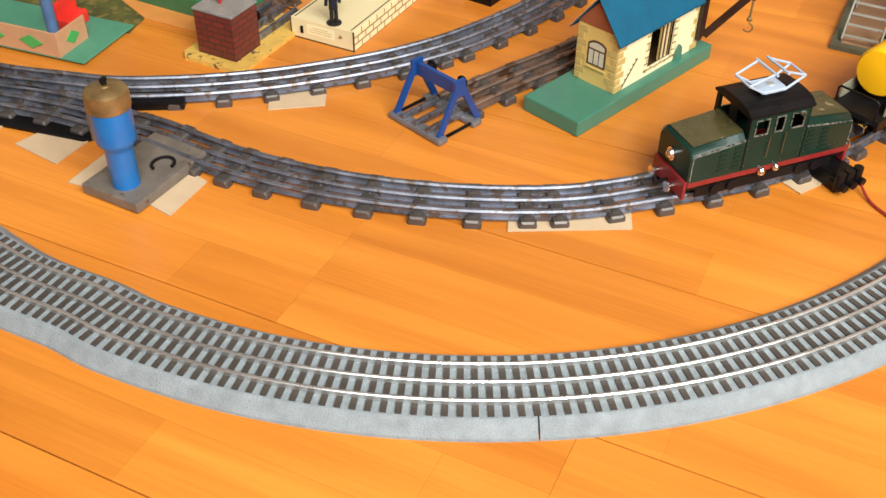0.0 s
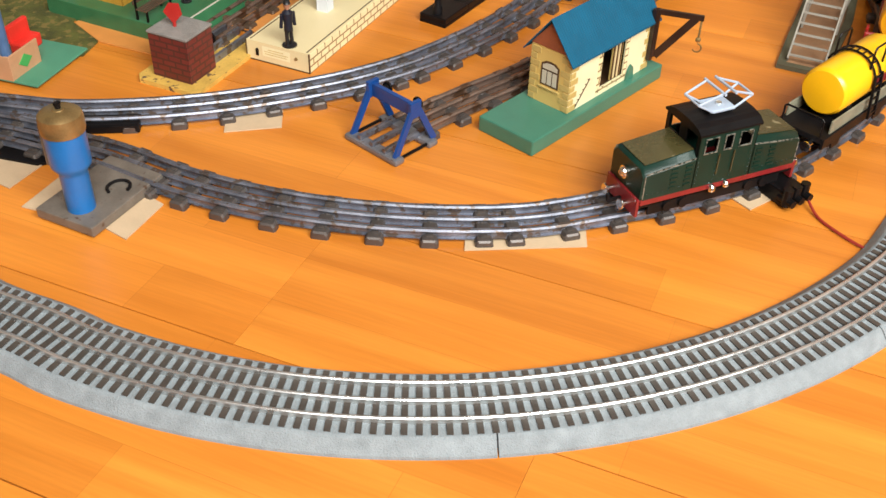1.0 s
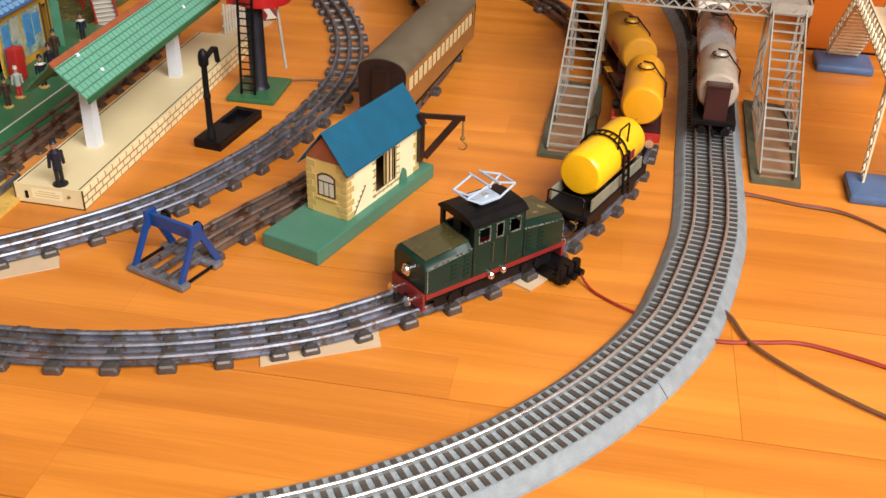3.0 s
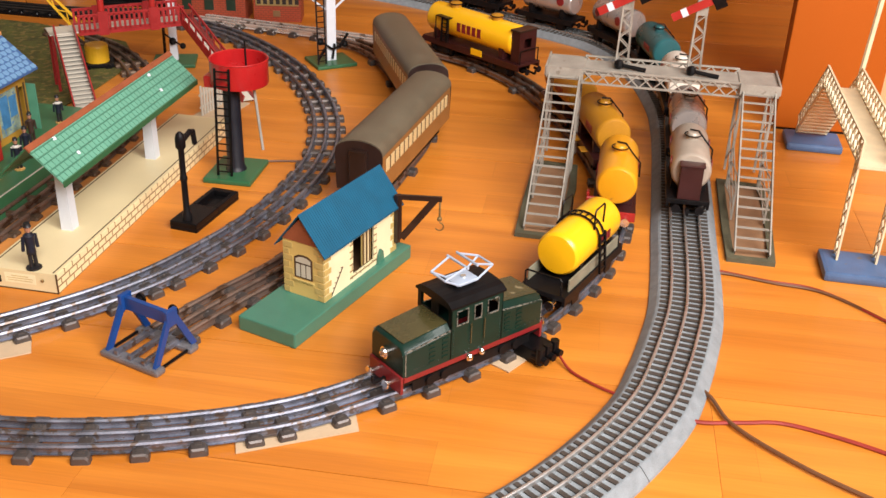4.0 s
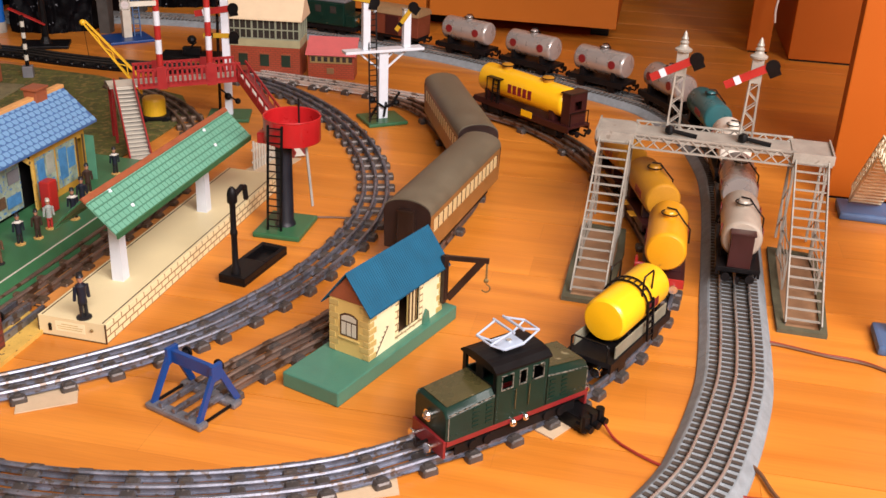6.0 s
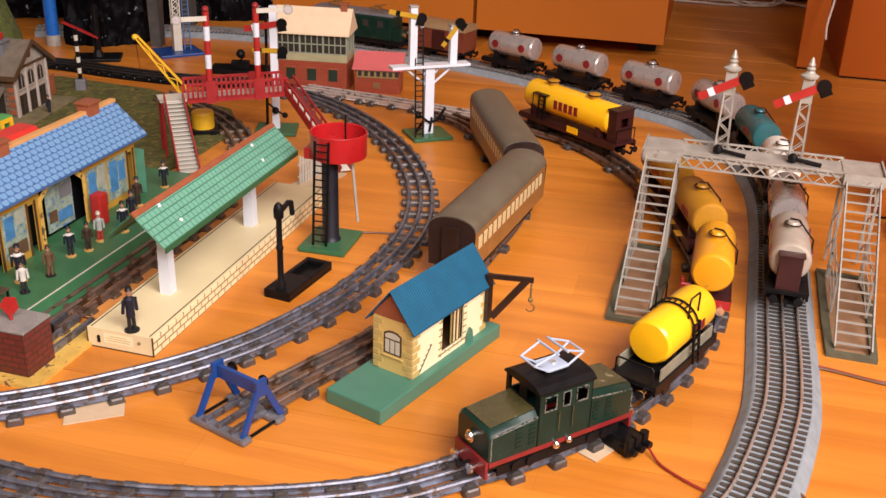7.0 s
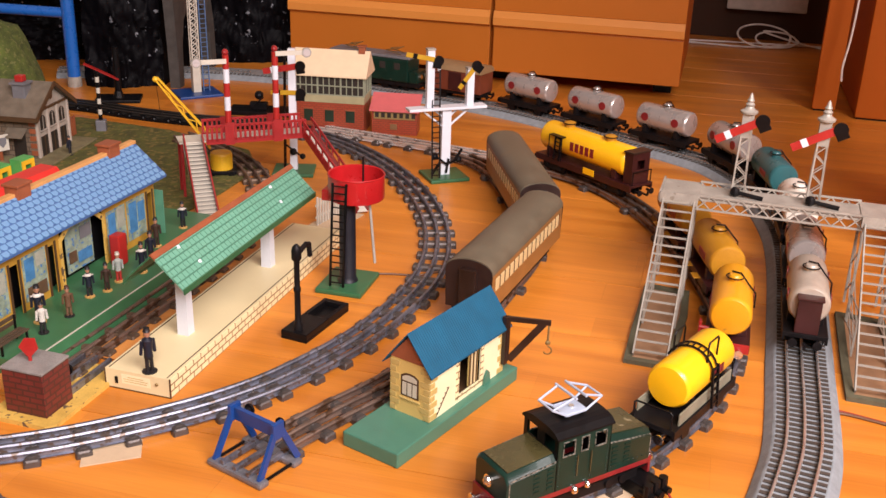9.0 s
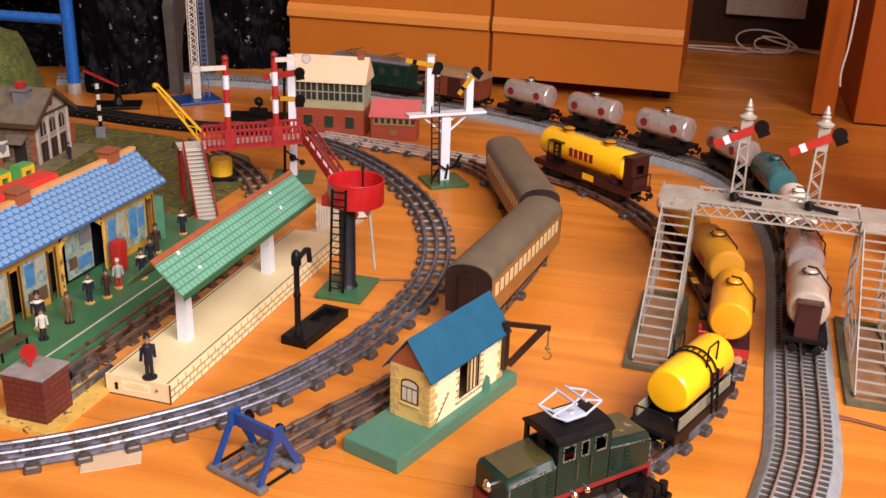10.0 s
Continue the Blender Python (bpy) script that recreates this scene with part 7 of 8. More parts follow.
def mobile_crane():
    th = thing("toy_crane", "yellow toy crane with lattice jib beside the footbridge", "toy crane", -0.0640, 1.6250, 0, 0)
    part("cab", lathe(bm_new(), [(0.0, 0.010), (0.0180, 0.010), (0.0180, 0.034), (0.0165, 0.037), (0.0080, 0.0385), (0.0, 0.039)], (0.002, 0, 0), 24), CRANEYELLOW, th, "rounded yellow cab")
    jb = bm_new()
    a, b = Vector((-0.010, 0, 0.050)), Vector((-0.092, -0.010, 0.160))
    for o in ((0, -0.006, 0), (0, 0.006, 0)):
        bar(jb, a + Vector(o) + Vector((-0.004, 0, -0.006)), b + Vector(o) * 0.4, 0.0020, 0.0020), bar(jb, a + Vector(o) + Vector((0.006, 0, 0.006)), b + Vector(o) * 0.4 + Vector((0.003, 0, 0.003)), 0.0020, 0.0020)
    for k in range(9):
        f, g = k / 9, (k + 1) / 9
        s = 1 if k % 2 else -1
        bar(jb, a + (b - a) * f + Vector((0.005 * s, -0.005, 0.006 * s)) * (1 - f), a + (b - a) * g - Vector((0.005 * s, 0.005, 0.006 * s)) * (1 - g), 0.0014, 0.0014)
    ball(jb, b, 0.0048, 10)
    part("jib", jb, CRANEYELLOW, th, "yellow lattice jib")
    ch = bm_new()
    box(ch, -0.022, 0.026, -0.020, 0.020, 0.004, 0.010, 0.001)
    part("chassis", ch, DARKFRAME, th)
    for x in (-0.014, 0.018):
        for s in (-1, 1):
            part("wheel", tube(bm_new(), (x, s * 0.016, 0.005), (x, s * 0.021, 0.005), 0.005, seg=12), BLACK, th)
    cw = bm_new()
    tube(cw, b, b + Vector((0.004, 0, -0.055)), 0.0004, seg=5)
    part("cable", cw, BLACK, th)
    return th


# ---- furniture of the room ----
def drawer_cabinet():
    # x along the front, y behind it, from the front's right-hand lower corner
    th = thing("drawer_cabinet", "orange beech low cabinet with two drawer stacks and ledges", "cabinet", 0.8960, 2.0450, 0, PLANK)
    z0 = 0.037
    for a, b in ((-0.416, -0.001), (-0.904, -0.424)):
        for za, zb in ((z0, 0.136), (0.172, 0.330), (0.366, 0.560)):
            dr = part("drawer_front", box(bm_new(), a, b, 0, 0.018, za, zb, 0.0015), CABINET, th, "smooth orange veneer drawer")
            if zb < 0.5:
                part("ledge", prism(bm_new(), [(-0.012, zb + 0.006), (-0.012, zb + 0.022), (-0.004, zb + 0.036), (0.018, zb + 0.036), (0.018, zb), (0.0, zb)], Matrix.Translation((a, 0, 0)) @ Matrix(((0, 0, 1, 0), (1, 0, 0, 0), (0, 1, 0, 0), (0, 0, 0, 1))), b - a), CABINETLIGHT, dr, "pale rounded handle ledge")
    part("carcass", box(bm_new(), -0.890, -0.001, 0.022, 0.450, z0, 0.560), PANEL, th)
    for x in (-0.86, -0.42, -0.04):
        part("foot", box(bm_new(), x - 0.02, x + 0.02, 0.10, 0.14, 0.0, z0), BLACK, th)
    return th


def tall_panel(name, label, x, y, w, d, h, yaw=PLANK):
    th = thing(name, label, "cabinet", x, y, 0, yaw)
    part("side_panel", box(bm_new(), 0, w, 0, d, 0.004, h, 0.002), PANEL, th, "smooth reddish veneer panel")
    part("plinth_shadow_gap", box(bm_new(), 0.004, w - 0.004, 0.004, d - 0.004, 0.0, 0.004), BLACK, th)
    return th


def wire(name, label, points, r, material, z=0.002):
    P = spline([(*p, z) if len(p) == 2 else p for p in points], 0.006)
    b = bm_new()
    sweep(b, [(r * math.cos(2 * math.pi * k / 6), r * math.sin(2 * math.pi * k / 6)) for k in range(6)], P)
    return solid(name, b, material, label, "wire", smooth=True)


def card(pts_, label="flat beige card shim under the track"):
    b = bm_new()
    prism(b, pts_, Matrix.Identity(4), 0.0012)
    return solid("card_shim", b, CARD, label, "card", z=0.0004, group="card shims")


# ---- lay it all out ----
BLACKRAIL = mat("blackened_rail", (0.05, 0.045, 0.042), 0.4, 0.7, var=0.3)
BLACKSLEEPER_ME = tin_sleeper_mesh(BLACK)
ballast_track()
FAR = min(range(len(LOOP)), key=lambda i: (LOOP[i] - Vector((0.440, 1.616))).length if len(LOOP[i]) == 2 else (LOOP[i] - Vector((0.440, 1.616, 0))).length)
MID = min(range(len(LOOP)), key=lambda i: (LOOP[i].x - 0.500) ** 2 + (LOOP[i].y - 0.905) ** 2)
tin_track(LOOP[:MID + 1], "grey tinplate three-rail track curving past the locomotive", TINRAIL, GREYSLEEPER_ME, 0.0413, first=(0.0956, 0.6510))
tin_track(LOOP[MID:FAR + 1], "brown tinplate three-rail track under the yellow tank wagons", DULLRAIL, GREYSLEEPER_ME, 0.120)
tin_track(LOOP[FAR:], "bright tinplate three-rail track before the signal box", SILVERRAIL, GREYSLEEPER_ME, 0.0413)
tin_track(CURVE, "tarnished tinplate three-rail track curving round the station", TINRAIL, GREYSLEEPER_ME, 0.0415, first=(0.0140, 0.9180))
BEND = min(range(len(SIDING)), key=lambda i: (SIDING[i].x - 0.235) ** 2 + (SIDING[i].y - 1.018) ** 2)
tin_track(SIDING[:BEND + 1], "rusty tinplate siding ending at the buffer stop", DULLRAIL, GREYSLEEPER_ME)
tin_track(SIDING[BEND:], "rusty tinplate siding under the coaches", DULLRAIL, GREYSLEEPER_ME, 0.115)
dark = tin_track(BACK, "dark tinplate track running to the far end", BLACKRAIL, BLACKSLEEPER_ME, 0.026)
part("base_strip", sweep(bm_new(), [(-0.0290, 0.0006), (-0.0290, 0.0042), (0.0290, 0.0042), (0.0290, 0.0006)], BACK, 0.0), BLACK, dark, "flat black base strip")
tin_track(STATION, "rusty tinplate track between the two platforms", DULLRAIL, BROWNSLEEPER_ME)
b = bm_new()
prism(b, [(-0.50, 0.775), (-0.396, 0.760), (-0.312, 0.735), (-0.292, 0.745), (-0.320, 0.800), (-0.50, 0.860)], Matrix.Identity(4), 0.0030)
solid("turnout_plate", b, BLACK, "black plate of the track turnout on the floor", "turnout", z=0.0006)
solid("points_motor", box(bm_new(), -0.030, 0.026, -0.010, 0.010, 0.0004, 0.0090, 0.0015), BLACK, "black points motor box under the rails", "points motor", -0.262, 0.799, 0, 4)

goods_shed()
island_platform()
water_tower()
water_crane()
buffer_stop()
brick_buffer()
bracket_signal()
home_signal()
footbridge()
cream_footbridge()

# the blue canister on its stamped plate
can = thing("canister_post", "bright blue canister with brass cap on a grey stamped plate", "toy lamp", -0.2450, 0.6830, 0, -28)
part("plate", box(bm_new(), -0.030, 0.028, -0.041, 0.047, 0.0020, 0.0110, 0.0012), GREYPLATE, can, "grey stamped tin plate")
cb = bm_new()
lathe(cb, [(0.0112, 0.0110), (0.0112, 0.0450), (0.0118, 0.0480), (0.0156, 0.0530), (0.0160, 0.0560), (0.0160, 0.0860)], (0.001, -0.022, 0), 28)
can_body = part("canister", cb, CANBLUE, can, "bright blue stepped can", True)
cc = bm_new()
lathe(cc, [(0.0168, 0.0830), (0.0172, 0.0850), (0.0172, 0.0940), (0.0164, 0.0975), (0.0132, 0.1000), (0.0050, 0.1012), (0.0046, 0.1022), (0.001, 0.1024)], (0.001, -0.022, 0), 32)
part("cap", cc, BRASS, can_body, "domed aged brass cap", True)
kn = bm_new()
tube(kn, (0.001, -0.022, 0.101), (0.001, -0.022, 0.106), 0.0022, seg=10), box(kn, -0.0005, 0.0025, -0.0245, -0.0195, 0.105, 0.1075)
part("knob", kn, DARKFRAME, can_body)
bk = bm_new()
box(bk, -0.0175, -0.008, -0.030, -0.014, 0.050, 0.086, 0.001)
part("back_strip", bk, GREYPLATE, can_body)
sw = bm_new()
for k in range(10):
    a, c = math.pi * k / 7, math.pi * (k + 1) / 7
    tube(sw, (0.010 + 0.009 * math.cos(a), 0.012 + 0.010 * math.sin(a), 0.0125), (0.010 + 0.009 * math.cos(c), 0.012 + 0.010 * math.sin(c), 0.0125), 0.0014, seg=6)
part("spring", sw, DARKFRAME, can)

# rolling stock at rest
electric_loco()
for (cx, cy), kw in (
    ((0.3980, 0.7970), dict(label="bright yellow tank wagon with black ladder and handrails", paint=YELLOW, rails=True, dome=False, L=0.136, r=0.0222, porch=0.026)),
    ((0.5130, 0.9480), dict(label="deep yellow tank wagon with red buffer beams", paint=MIDYELLOW, frame_mat=DARKRED, L=0.118)),
    ((0.5730, 1.0850), dict(label="faded orange-yellow tank wagon", paint=OLDYELLOW, frame_mat=DARKRED, L=0.116)),
    ((0.5900, 1.2300), dict(label="faded yellow tank wagon half hidden by the footbridge", paint=OLDYELLOW, frame_mat=DARKRED, L=0.112)),
):
    x, y, yaw = at(LOOP, nearest(LOOP, cx, cy))
    wagon = tank_wagon(x=x, y=y, yaw=yaw, group="yellow tank wagons", **kw)
    if kw["paint"] is MIDYELLOW:
        tap = bm_new()
        tube(tap, (-0.040, 0.020, 0.040), (-0.040, 0.031, 0.040), 0.0024, seg=10), tube(tap, (-0.040, 0.030, 0.034), (-0.040, 0.030, 0.047), 0.0018, seg=8), bar(tap, (-0.045, 0.030, 0.047), (-0.035, 0.030, 0.047), 0.002, 0.002)
        part("drain_tap", tap, SIGNALRED, wagon, "red drain tap")
        part("end_board", box(bm_new(), -0.0600, -0.0585, -0.0235, 0.0235, 0.0245, 0.0350, 0.0004), SIGNALRED, wagon, "red buffer beam")
    if kw["paint"] is OLDYELLOW:
        for xx in (-0.030, 0.008):
            part("step_plate", box(bm_new(), xx, xx + 0.016, 0.0245, 0.0330, 0.0330, 0.0345, 0.0004), OLDYELLOW, wagon, "yellow step plate")
x, y, yaw = at(LOOP, nearest(LOOP, 0.5230, 1.5040))
bogie_tank_wagon(x, y, yaw)
coach(0.3030, 1.1260, 57.0)
coach(0.3850, 1.4020, 88.0)

# the train on the outer track
pos = nearest(OUTER, 0.612, 0.955)
stock = [("beige", BEIGETANK), ("silver", SILVERTANK), ("ivory", WHITETANK), ("teal", TEALTANK), ("silver", SILVERTANK), ("silver", SILVERTANK), ("silver", SILVERTANK), ("silver", SILVERTANK)]
for k, (word, paint) in enumerate(stock):
    x, y, yaw = at(OUTER, pos)
    ob = tank_wagon(label=word + (" tank wagon with maroon brake cabin ending the running train" if k == 0 else " tank wagon in the running train"), paint=paint, x=x, y=y, yaw=yaw, L=0.126 if k == 0 else 0.116, brake=k == 0, group="running train", discs=k != 3)
    ob.location.z = 0.0040
    pos += 0.158
x, y, yaw = at(OUTER, pos + 0.010)
goods_van(x, y, yaw).location.z = 0.0040
x, y, yaw = at(OUTER, pos + 0.215)
running_loco(x, y, yaw).location.z = 0.0040

# station side
b = bm_new()
prism(b, [(-0.90, 0.93), (-0.395, 0.93), (-0.322, 0.935), (-0.3144, 0.966), (-0.352, 1.011), (-0.330, 1.060), (-0.255, 1.150), (-0.130, 1.405), (-0.061, 1.521), (-0.004, 1.640), (-0.0195, 1.750), (-0.167, 1.890), (-0.340, 1.990), (-0.90, 2.05)], Matrix.Identity(4), 0.0020)
solid("grass_mat", b, GRASS, "mottled green flocked grass mat under the station", "grass mat", z=0.0004)
b = bm_new()
prism(b, [(-0.262, 1.045), (-0.150, 0.985), (0.020, 1.320), (-0.092, 1.378)], Matrix.Identity(4), 0.0012)
h2 = bm_new()
prism(h2, [(-0.349, 1.009), (-0.3135, 0.967), (-0.254, 0.939), (-0.222, 0.985), (-0.240, 1.060), (-0.318, 1.062)], Matrix.Identity(4), 0.0012)
solid("hardboard_sheet", h2, CANE, "thin orange hardboard offcut at the platform end", "board", z=0.0004)
solid("hardboard_sheet", b, CANE, "thin orange hardboard sheet under the platform track", "board", z=0.0026)
station()
def on_platform(u, v):
    c, q = math.cos(radians(62.6)), math.sin(radians(62.6))
    return -0.2178 + u * c - v * q, 0.9476 + u * q + v * c


for u, v, paint, tall in ((0.082, 0.066, DOLLSHIRT, 0.045), (0.106, 0.046, DOLLBROWN, 0.037), (0.157, 0.056, DOLLSHIRT, 0.038), (0.178, 0.047, DOLLDARK, 0.036), (0.206, 0.050, DOLLRED, 0.038), (0.240, 0.040, DOLLSHIRT, 0.040), (0.275, 0.050, DOLL, 0.040), (0.319, 0.070, DOLLDARK, 0.040), (0.390, 0.074, DOLLSHIRT, 0.038), (0.062, 0.046, DOLLWHITE, 0.037)):
    x, y = on_platform(u, v)
    figure(x, y, 0.0201, paint, None, tall, 20)
figure(-0.1105, 0.9225, 0.0215, DOLL, None, 0.049, 30)
figure(-0.3190, 1.7400, 0.0020, DOLL, None, 0.034, 60)
rk = bm_new()
box(rk, -0.0085, 0.0085, -0.007, 0.007, 0, 0.040, 0.002)
solid("red_kiosk", rk, SIGNALRED, "dark red toy kiosk on the platform", "toy kiosk", *on_platform(0.252, 0.080), 0.0201, 62)
bench = thing("platform_bench", "dark brown slatted bench on the station platform", "toy bench", *on_platform(0.022, 0.060), 0.0201, 62.6)
for k in range(3):
    part("seat_slat", box(bm_new(), -0.022, 0.022, -0.012 + 0.005 * k, -0.0085 + 0.005 * k, 0.0120, 0.0134, 0.0003), BROWNSLEEPER, bench)
for k in range(2):
    part("back_slat", box(bm_new(), -0.022, 0.022, 0.0040, 0.0052, 0.0170 + 0.0065 * k, 0.0215 + 0.0065 * k, 0.0003), BROWNSLEEPER, bench)
for x in (-0.019, 0.019):
    for y, zt in ((-0.010, 0.0120), (0.0035, 0.0280)):
        part("leg", box(bm_new(), x - 0.0010, x + 0.0010, y - 0.0009, y + 0.0009, 0.0, zt), BLACK, bench)
signal_box()
lean_to()
stone_house()
red_footbridge()
mobile_crane()

# striped post and dark signal by the far track
sp = thing("striped_post", "black and white striped post on a grey block", "toy post", -0.2880, 1.8950, 0, 0)
part("block", box(bm_new(), -0.009, 0.009, -0.009, 0.009, 0, 0.022, 0.002), SLATE, sp)
for k in range(9):
    bnd = bm_new()
    lathe(bnd, [(0.0036, 0.022 + 0.010 * k), (0.0036, 0.032 + 0.010 * k)], seg=10)
    part("band", bnd, OFFWHITE if k % 2 else BLACK, sp)
ds = thing("dark_signal", "dark signal with red arm on a black base", "toy signal", -0.2850, 2.1300, 0, 0)
part("base", box(bm_new(), -0.045, 0.045, -0.030, 0.030, 0, 0.007, 0.002), BLACK, ds)
pb = bm_new()
lathe(pb, [(0.012, 0.007), (0.007, 0.020), (0.006, 0.110)], seg=14)
part("post", pb, BLACK, ds)
ra = bm_new()
bar(ra, (-0.062, -0.008, 0.078), (0.004, -0.008, 0.045), 0.014, 0.002)
part("arm", ra, SIGNALRED, ds)
ms = thing("lattice_mast", "tall white lattice mast on a blue base", "toy mast", -0.1310, 2.1750, 0, 20)
part("base", box(bm_new(), -0.046, 0.046, -0.040, 0.040, 0, 0.006, 0.002), BLUE, ms, "royal blue base")
part("foot", box(bm_new(), -0.0085, 0.0085, -0.0085, 0.0085, 0.006, 0.062, 0.001), OFFWHITE, ms)
lt = bm_new()
for y in (-0.007, 0.007):
    lattice_strip(lt, (-0.0075, y, 0.062), (-0.0075, y, 0.300), 0.015, 18, (1, 0, 0), 0.0014)
part("lattice", lt, OFFWHITE, ms, "white lattice column")
lb = bm_new()
ladder(lb, (0.022, 0.0, 0.006), (0.020, 0.0, 0.240), (1, 0, 0), 0.013, 24)
part("ladder", lb, DULLBLUE, ms, "blue ladder")
bp = thing("ground_frame", "black platform with a small dark machine", "toy machine", 0.0000, 2.0150, 0, -12)
part("base", box(bm_new(), -0.060, 0.070, -0.028, 0.030, 0, 0.008, 0.001), BLACK, bp)
mc = bm_new()
box(mc, -0.018, 0.016, -0.008, 0.008, 0.008, 0.022, 0.001), ball(mc, (0.0, 0, 0.036), 0.009, 10), bar(mc, (-0.012, -0.010, 0.014), (0.010, -0.010, 0.034), 0.008, 0.003)
part("machine", mc, DARKFRAME, bp)

# behind and beside the station
rv = thing("toy_playset", "bright red roof and green panels of a toy behind the station", "toy", -0.3300, 1.3900, 0, 60)
part("red_roof", prism(bm_new(), [(-0.024, 0.064), (-0.014, 0.075), (0.014, 0.075), (0.024, 0.064), (0.024, 0.002), (-0.024, 0.002)], Matrix.Translation((-0.050, 0, 0)) @ Matrix(((0, 0, 1, 0), (1, 0, 0, 0), (0, 1, 0, 0), (0, 0, 0, 1))), 0.12), TOYRED, rv)
for x, y, t_ in ((0.069, 0.043, 0.080), (0.040, 0.060, 0.074)):
    cuts_ = (0.002, t_ - 0.026, t_ - 0.008, t_)
    arch_ = part("green_arch", pierced(bm_new(), (x - 0.014, x - 0.006, x + 0.006, x + 0.014), cuts_, {(1, 1)}, Matrix.Translation((0, y + 0.012, 0)) @ pose(0, 0, 0, 90, 0, 0), 0.018), TOYGREEN, rv, "green toy arch")
    part("yellow_face", pierced(bm_new(), (x - 0.012, x - 0.006, x + 0.006, x + 0.012), (0.020,) + cuts_[1:3] + (t_ - 0.002,), {(1, 1)}, Matrix.Translation((0, y - 0.0065, 0)) @ pose(0, 0, 0, 90, 0, 0), 0.002), CRANEYELLOW, arch_, "yellow arch face")
kiosk = thing("tin_shelter", "green tin floor with peach printed fence, blue post and red bench", "toy shelter", -0.3700, 0.8850, 0, 70)
part("floor_sheet", box(bm_new(), -0.010, 0.074, -0.027, 0.140, 0.0026, 0.005, 0.0008), PALEGREEN, kiosk, "green tin floor")
f1 = part("fence_panel", box(bm_new(), -0.010, -0.008, 0.0, 0.140, 0.004, 0.030, 0.0005), FENCE, kiosk, "peach printed fence")
f2 = part("fence_panel", box(bm_new(), -0.010, 0.034, -0.001, 0.001, 0.004, 0.030, 0.0005), FENCE, kiosk)
for y in (0.030, 0.075, 0.118):
    dm = bm_new()
    prism(dm, [(-0.014, 0), (0, -0.007), (0.014, 0), (0, 0.007)], Matrix.Translation((-0.0110, y, 0.017)) @ Matrix(((0, 0, -1, 0), (1, 0, 0, 0), (0, 1, 0, 0), (0, 0, 0, 1))), 0.0006)
    part("diamond_print", dm, TOYGREEN, f1)
dm = bm_new()
prism(dm, [(-0.010, 0), (0, -0.007), (0.010, 0), (0, 0.007)], Matrix.Translation((0.012, -0.0010, 0.017)) @ pose(0, 0, 0, 90, 0, 0), 0.0008)
part("diamond_print", dm, TOYGREEN, f2)
pl = bm_new()
tube(pl, (-0.004, 0.006, 0.004), (-0.004, 0.006, 0.110), 0.0055, seg=14)
part("post", pl, DULLBLUE, kiosk, "grey-blue post")
bn = bm_new()
box(bn, 0.034, 0.066, 0.020, 0.034, 0.005, 0.018, 0.002), box(bn, 0.034, 0.066, 0.032, 0.038, 0.016, 0.034, 0.002)
part("bench", bn, TOYRED, kiosk, "red bench")
fn = thing("paling_fence", "tan toy paling fence standing on a card strip", "toy fence", 0.0800, 1.3700, 0, 54)
for k in range(10):
    part("paling", box(bm_new(), 0.0070 * k, 0.0070 * k + 0.0030, -0.001, 0.001, 0.001, 0.044 - 0.004 * (k % 2)), OFFWHITE, fn)
for z in (0.011, 0.029):
    part("rail", box(bm_new(), -0.001, 0.068, 0.001, 0.0024, z, z + 0.003), OFFWHITE, fn)
part("backing_card", box(bm_new(), -0.020, 0.075, -0.034, 0.012, 0, 0.001), CARD, fn, "beige card strip")

# tunnel, hill and what stands at the far left
def crumpled(x0, x1, y0, h, depth, skew, bulge):
    """A crumpled black sheet folded over a block."""
    bm = bm_new()
    nseg, nrow = 72, 56
    rows = []
    for i in range(nrow + 1):
        f = i / nrow
        row = []
        for j in range(nseg + 1):
            g = j / nseg
            x = x0 + (x1 - x0) * g
            y = y0 + 0.03 * f + 0.012 * noise.noise(Vector((x * 26, f * 9, 1.3))) + 0.006 * noise.noise(Vector((x * 75, f * 34, 4.0))) - bulge * math.sin(math.pi * g)
            row.append(bm.verts.new((x + 0.006 * noise.noise(Vector((g * 9, f * 9, 2))), y, h * f)))
        rows.append(row)
    for a, c in zip(rows, rows[1:]):
        for j in range(nseg):
            bm.faces.new((a[j], a[j + 1], c[j + 1], c[j]))
    ext = bmesh.ops.extrude_face_region(bm, geom=list(bm.faces))
    for v in ext["geom"]:
        if isinstance(v, bmesh.types.BMVert):
            v.co.y += depth
            v.co.x += skew
    bmesh.ops.recalc_face_normals(bm, faces=bm.faces)
    return bm


tunnel = thing("tunnel", "black crumpled toy tunnel with grey stone mouth", "toy tunnel")
part("cover", crumpled(-0.368, -0.205, 2.262, 0.420, 0.250, 0.072, 0.022), BLACKWRAP, tunnel, "black crumpled cover with glints painted as pale specks", True)
ar = bm_new()
P = [(0.000, 0.0), (-0.004, 0.100), (-0.012, 0.190), (0.020, 0.235), (0.080, 0.255), (0.160, 0.245), (0.215, 0.200), (0.240, 0.110), (0.246, 0.0)]
Q = [(0.216, 0.0), (0.208, 0.085), (0.180, 0.140), (0.130, 0.168), (0.085, 0.168), (0.046, 0.140), (0.030, 0.085), (0.027, 0.0)]
d_ = Vector((0.28, 0.96, 0)).normalized()
n_ = Vector((d_.y, -d_.x, 0))
prism(ar, P + Q, Matrix(((d_.x, 0, n_.x, -0.190), (d_.y, 0, n_.y, 2.235), (0, 1, 0, 0), (0, 0, 0, 1))), 0.022)
part("mouth", ar, STONEARCH, tunnel, "grey stone arch")
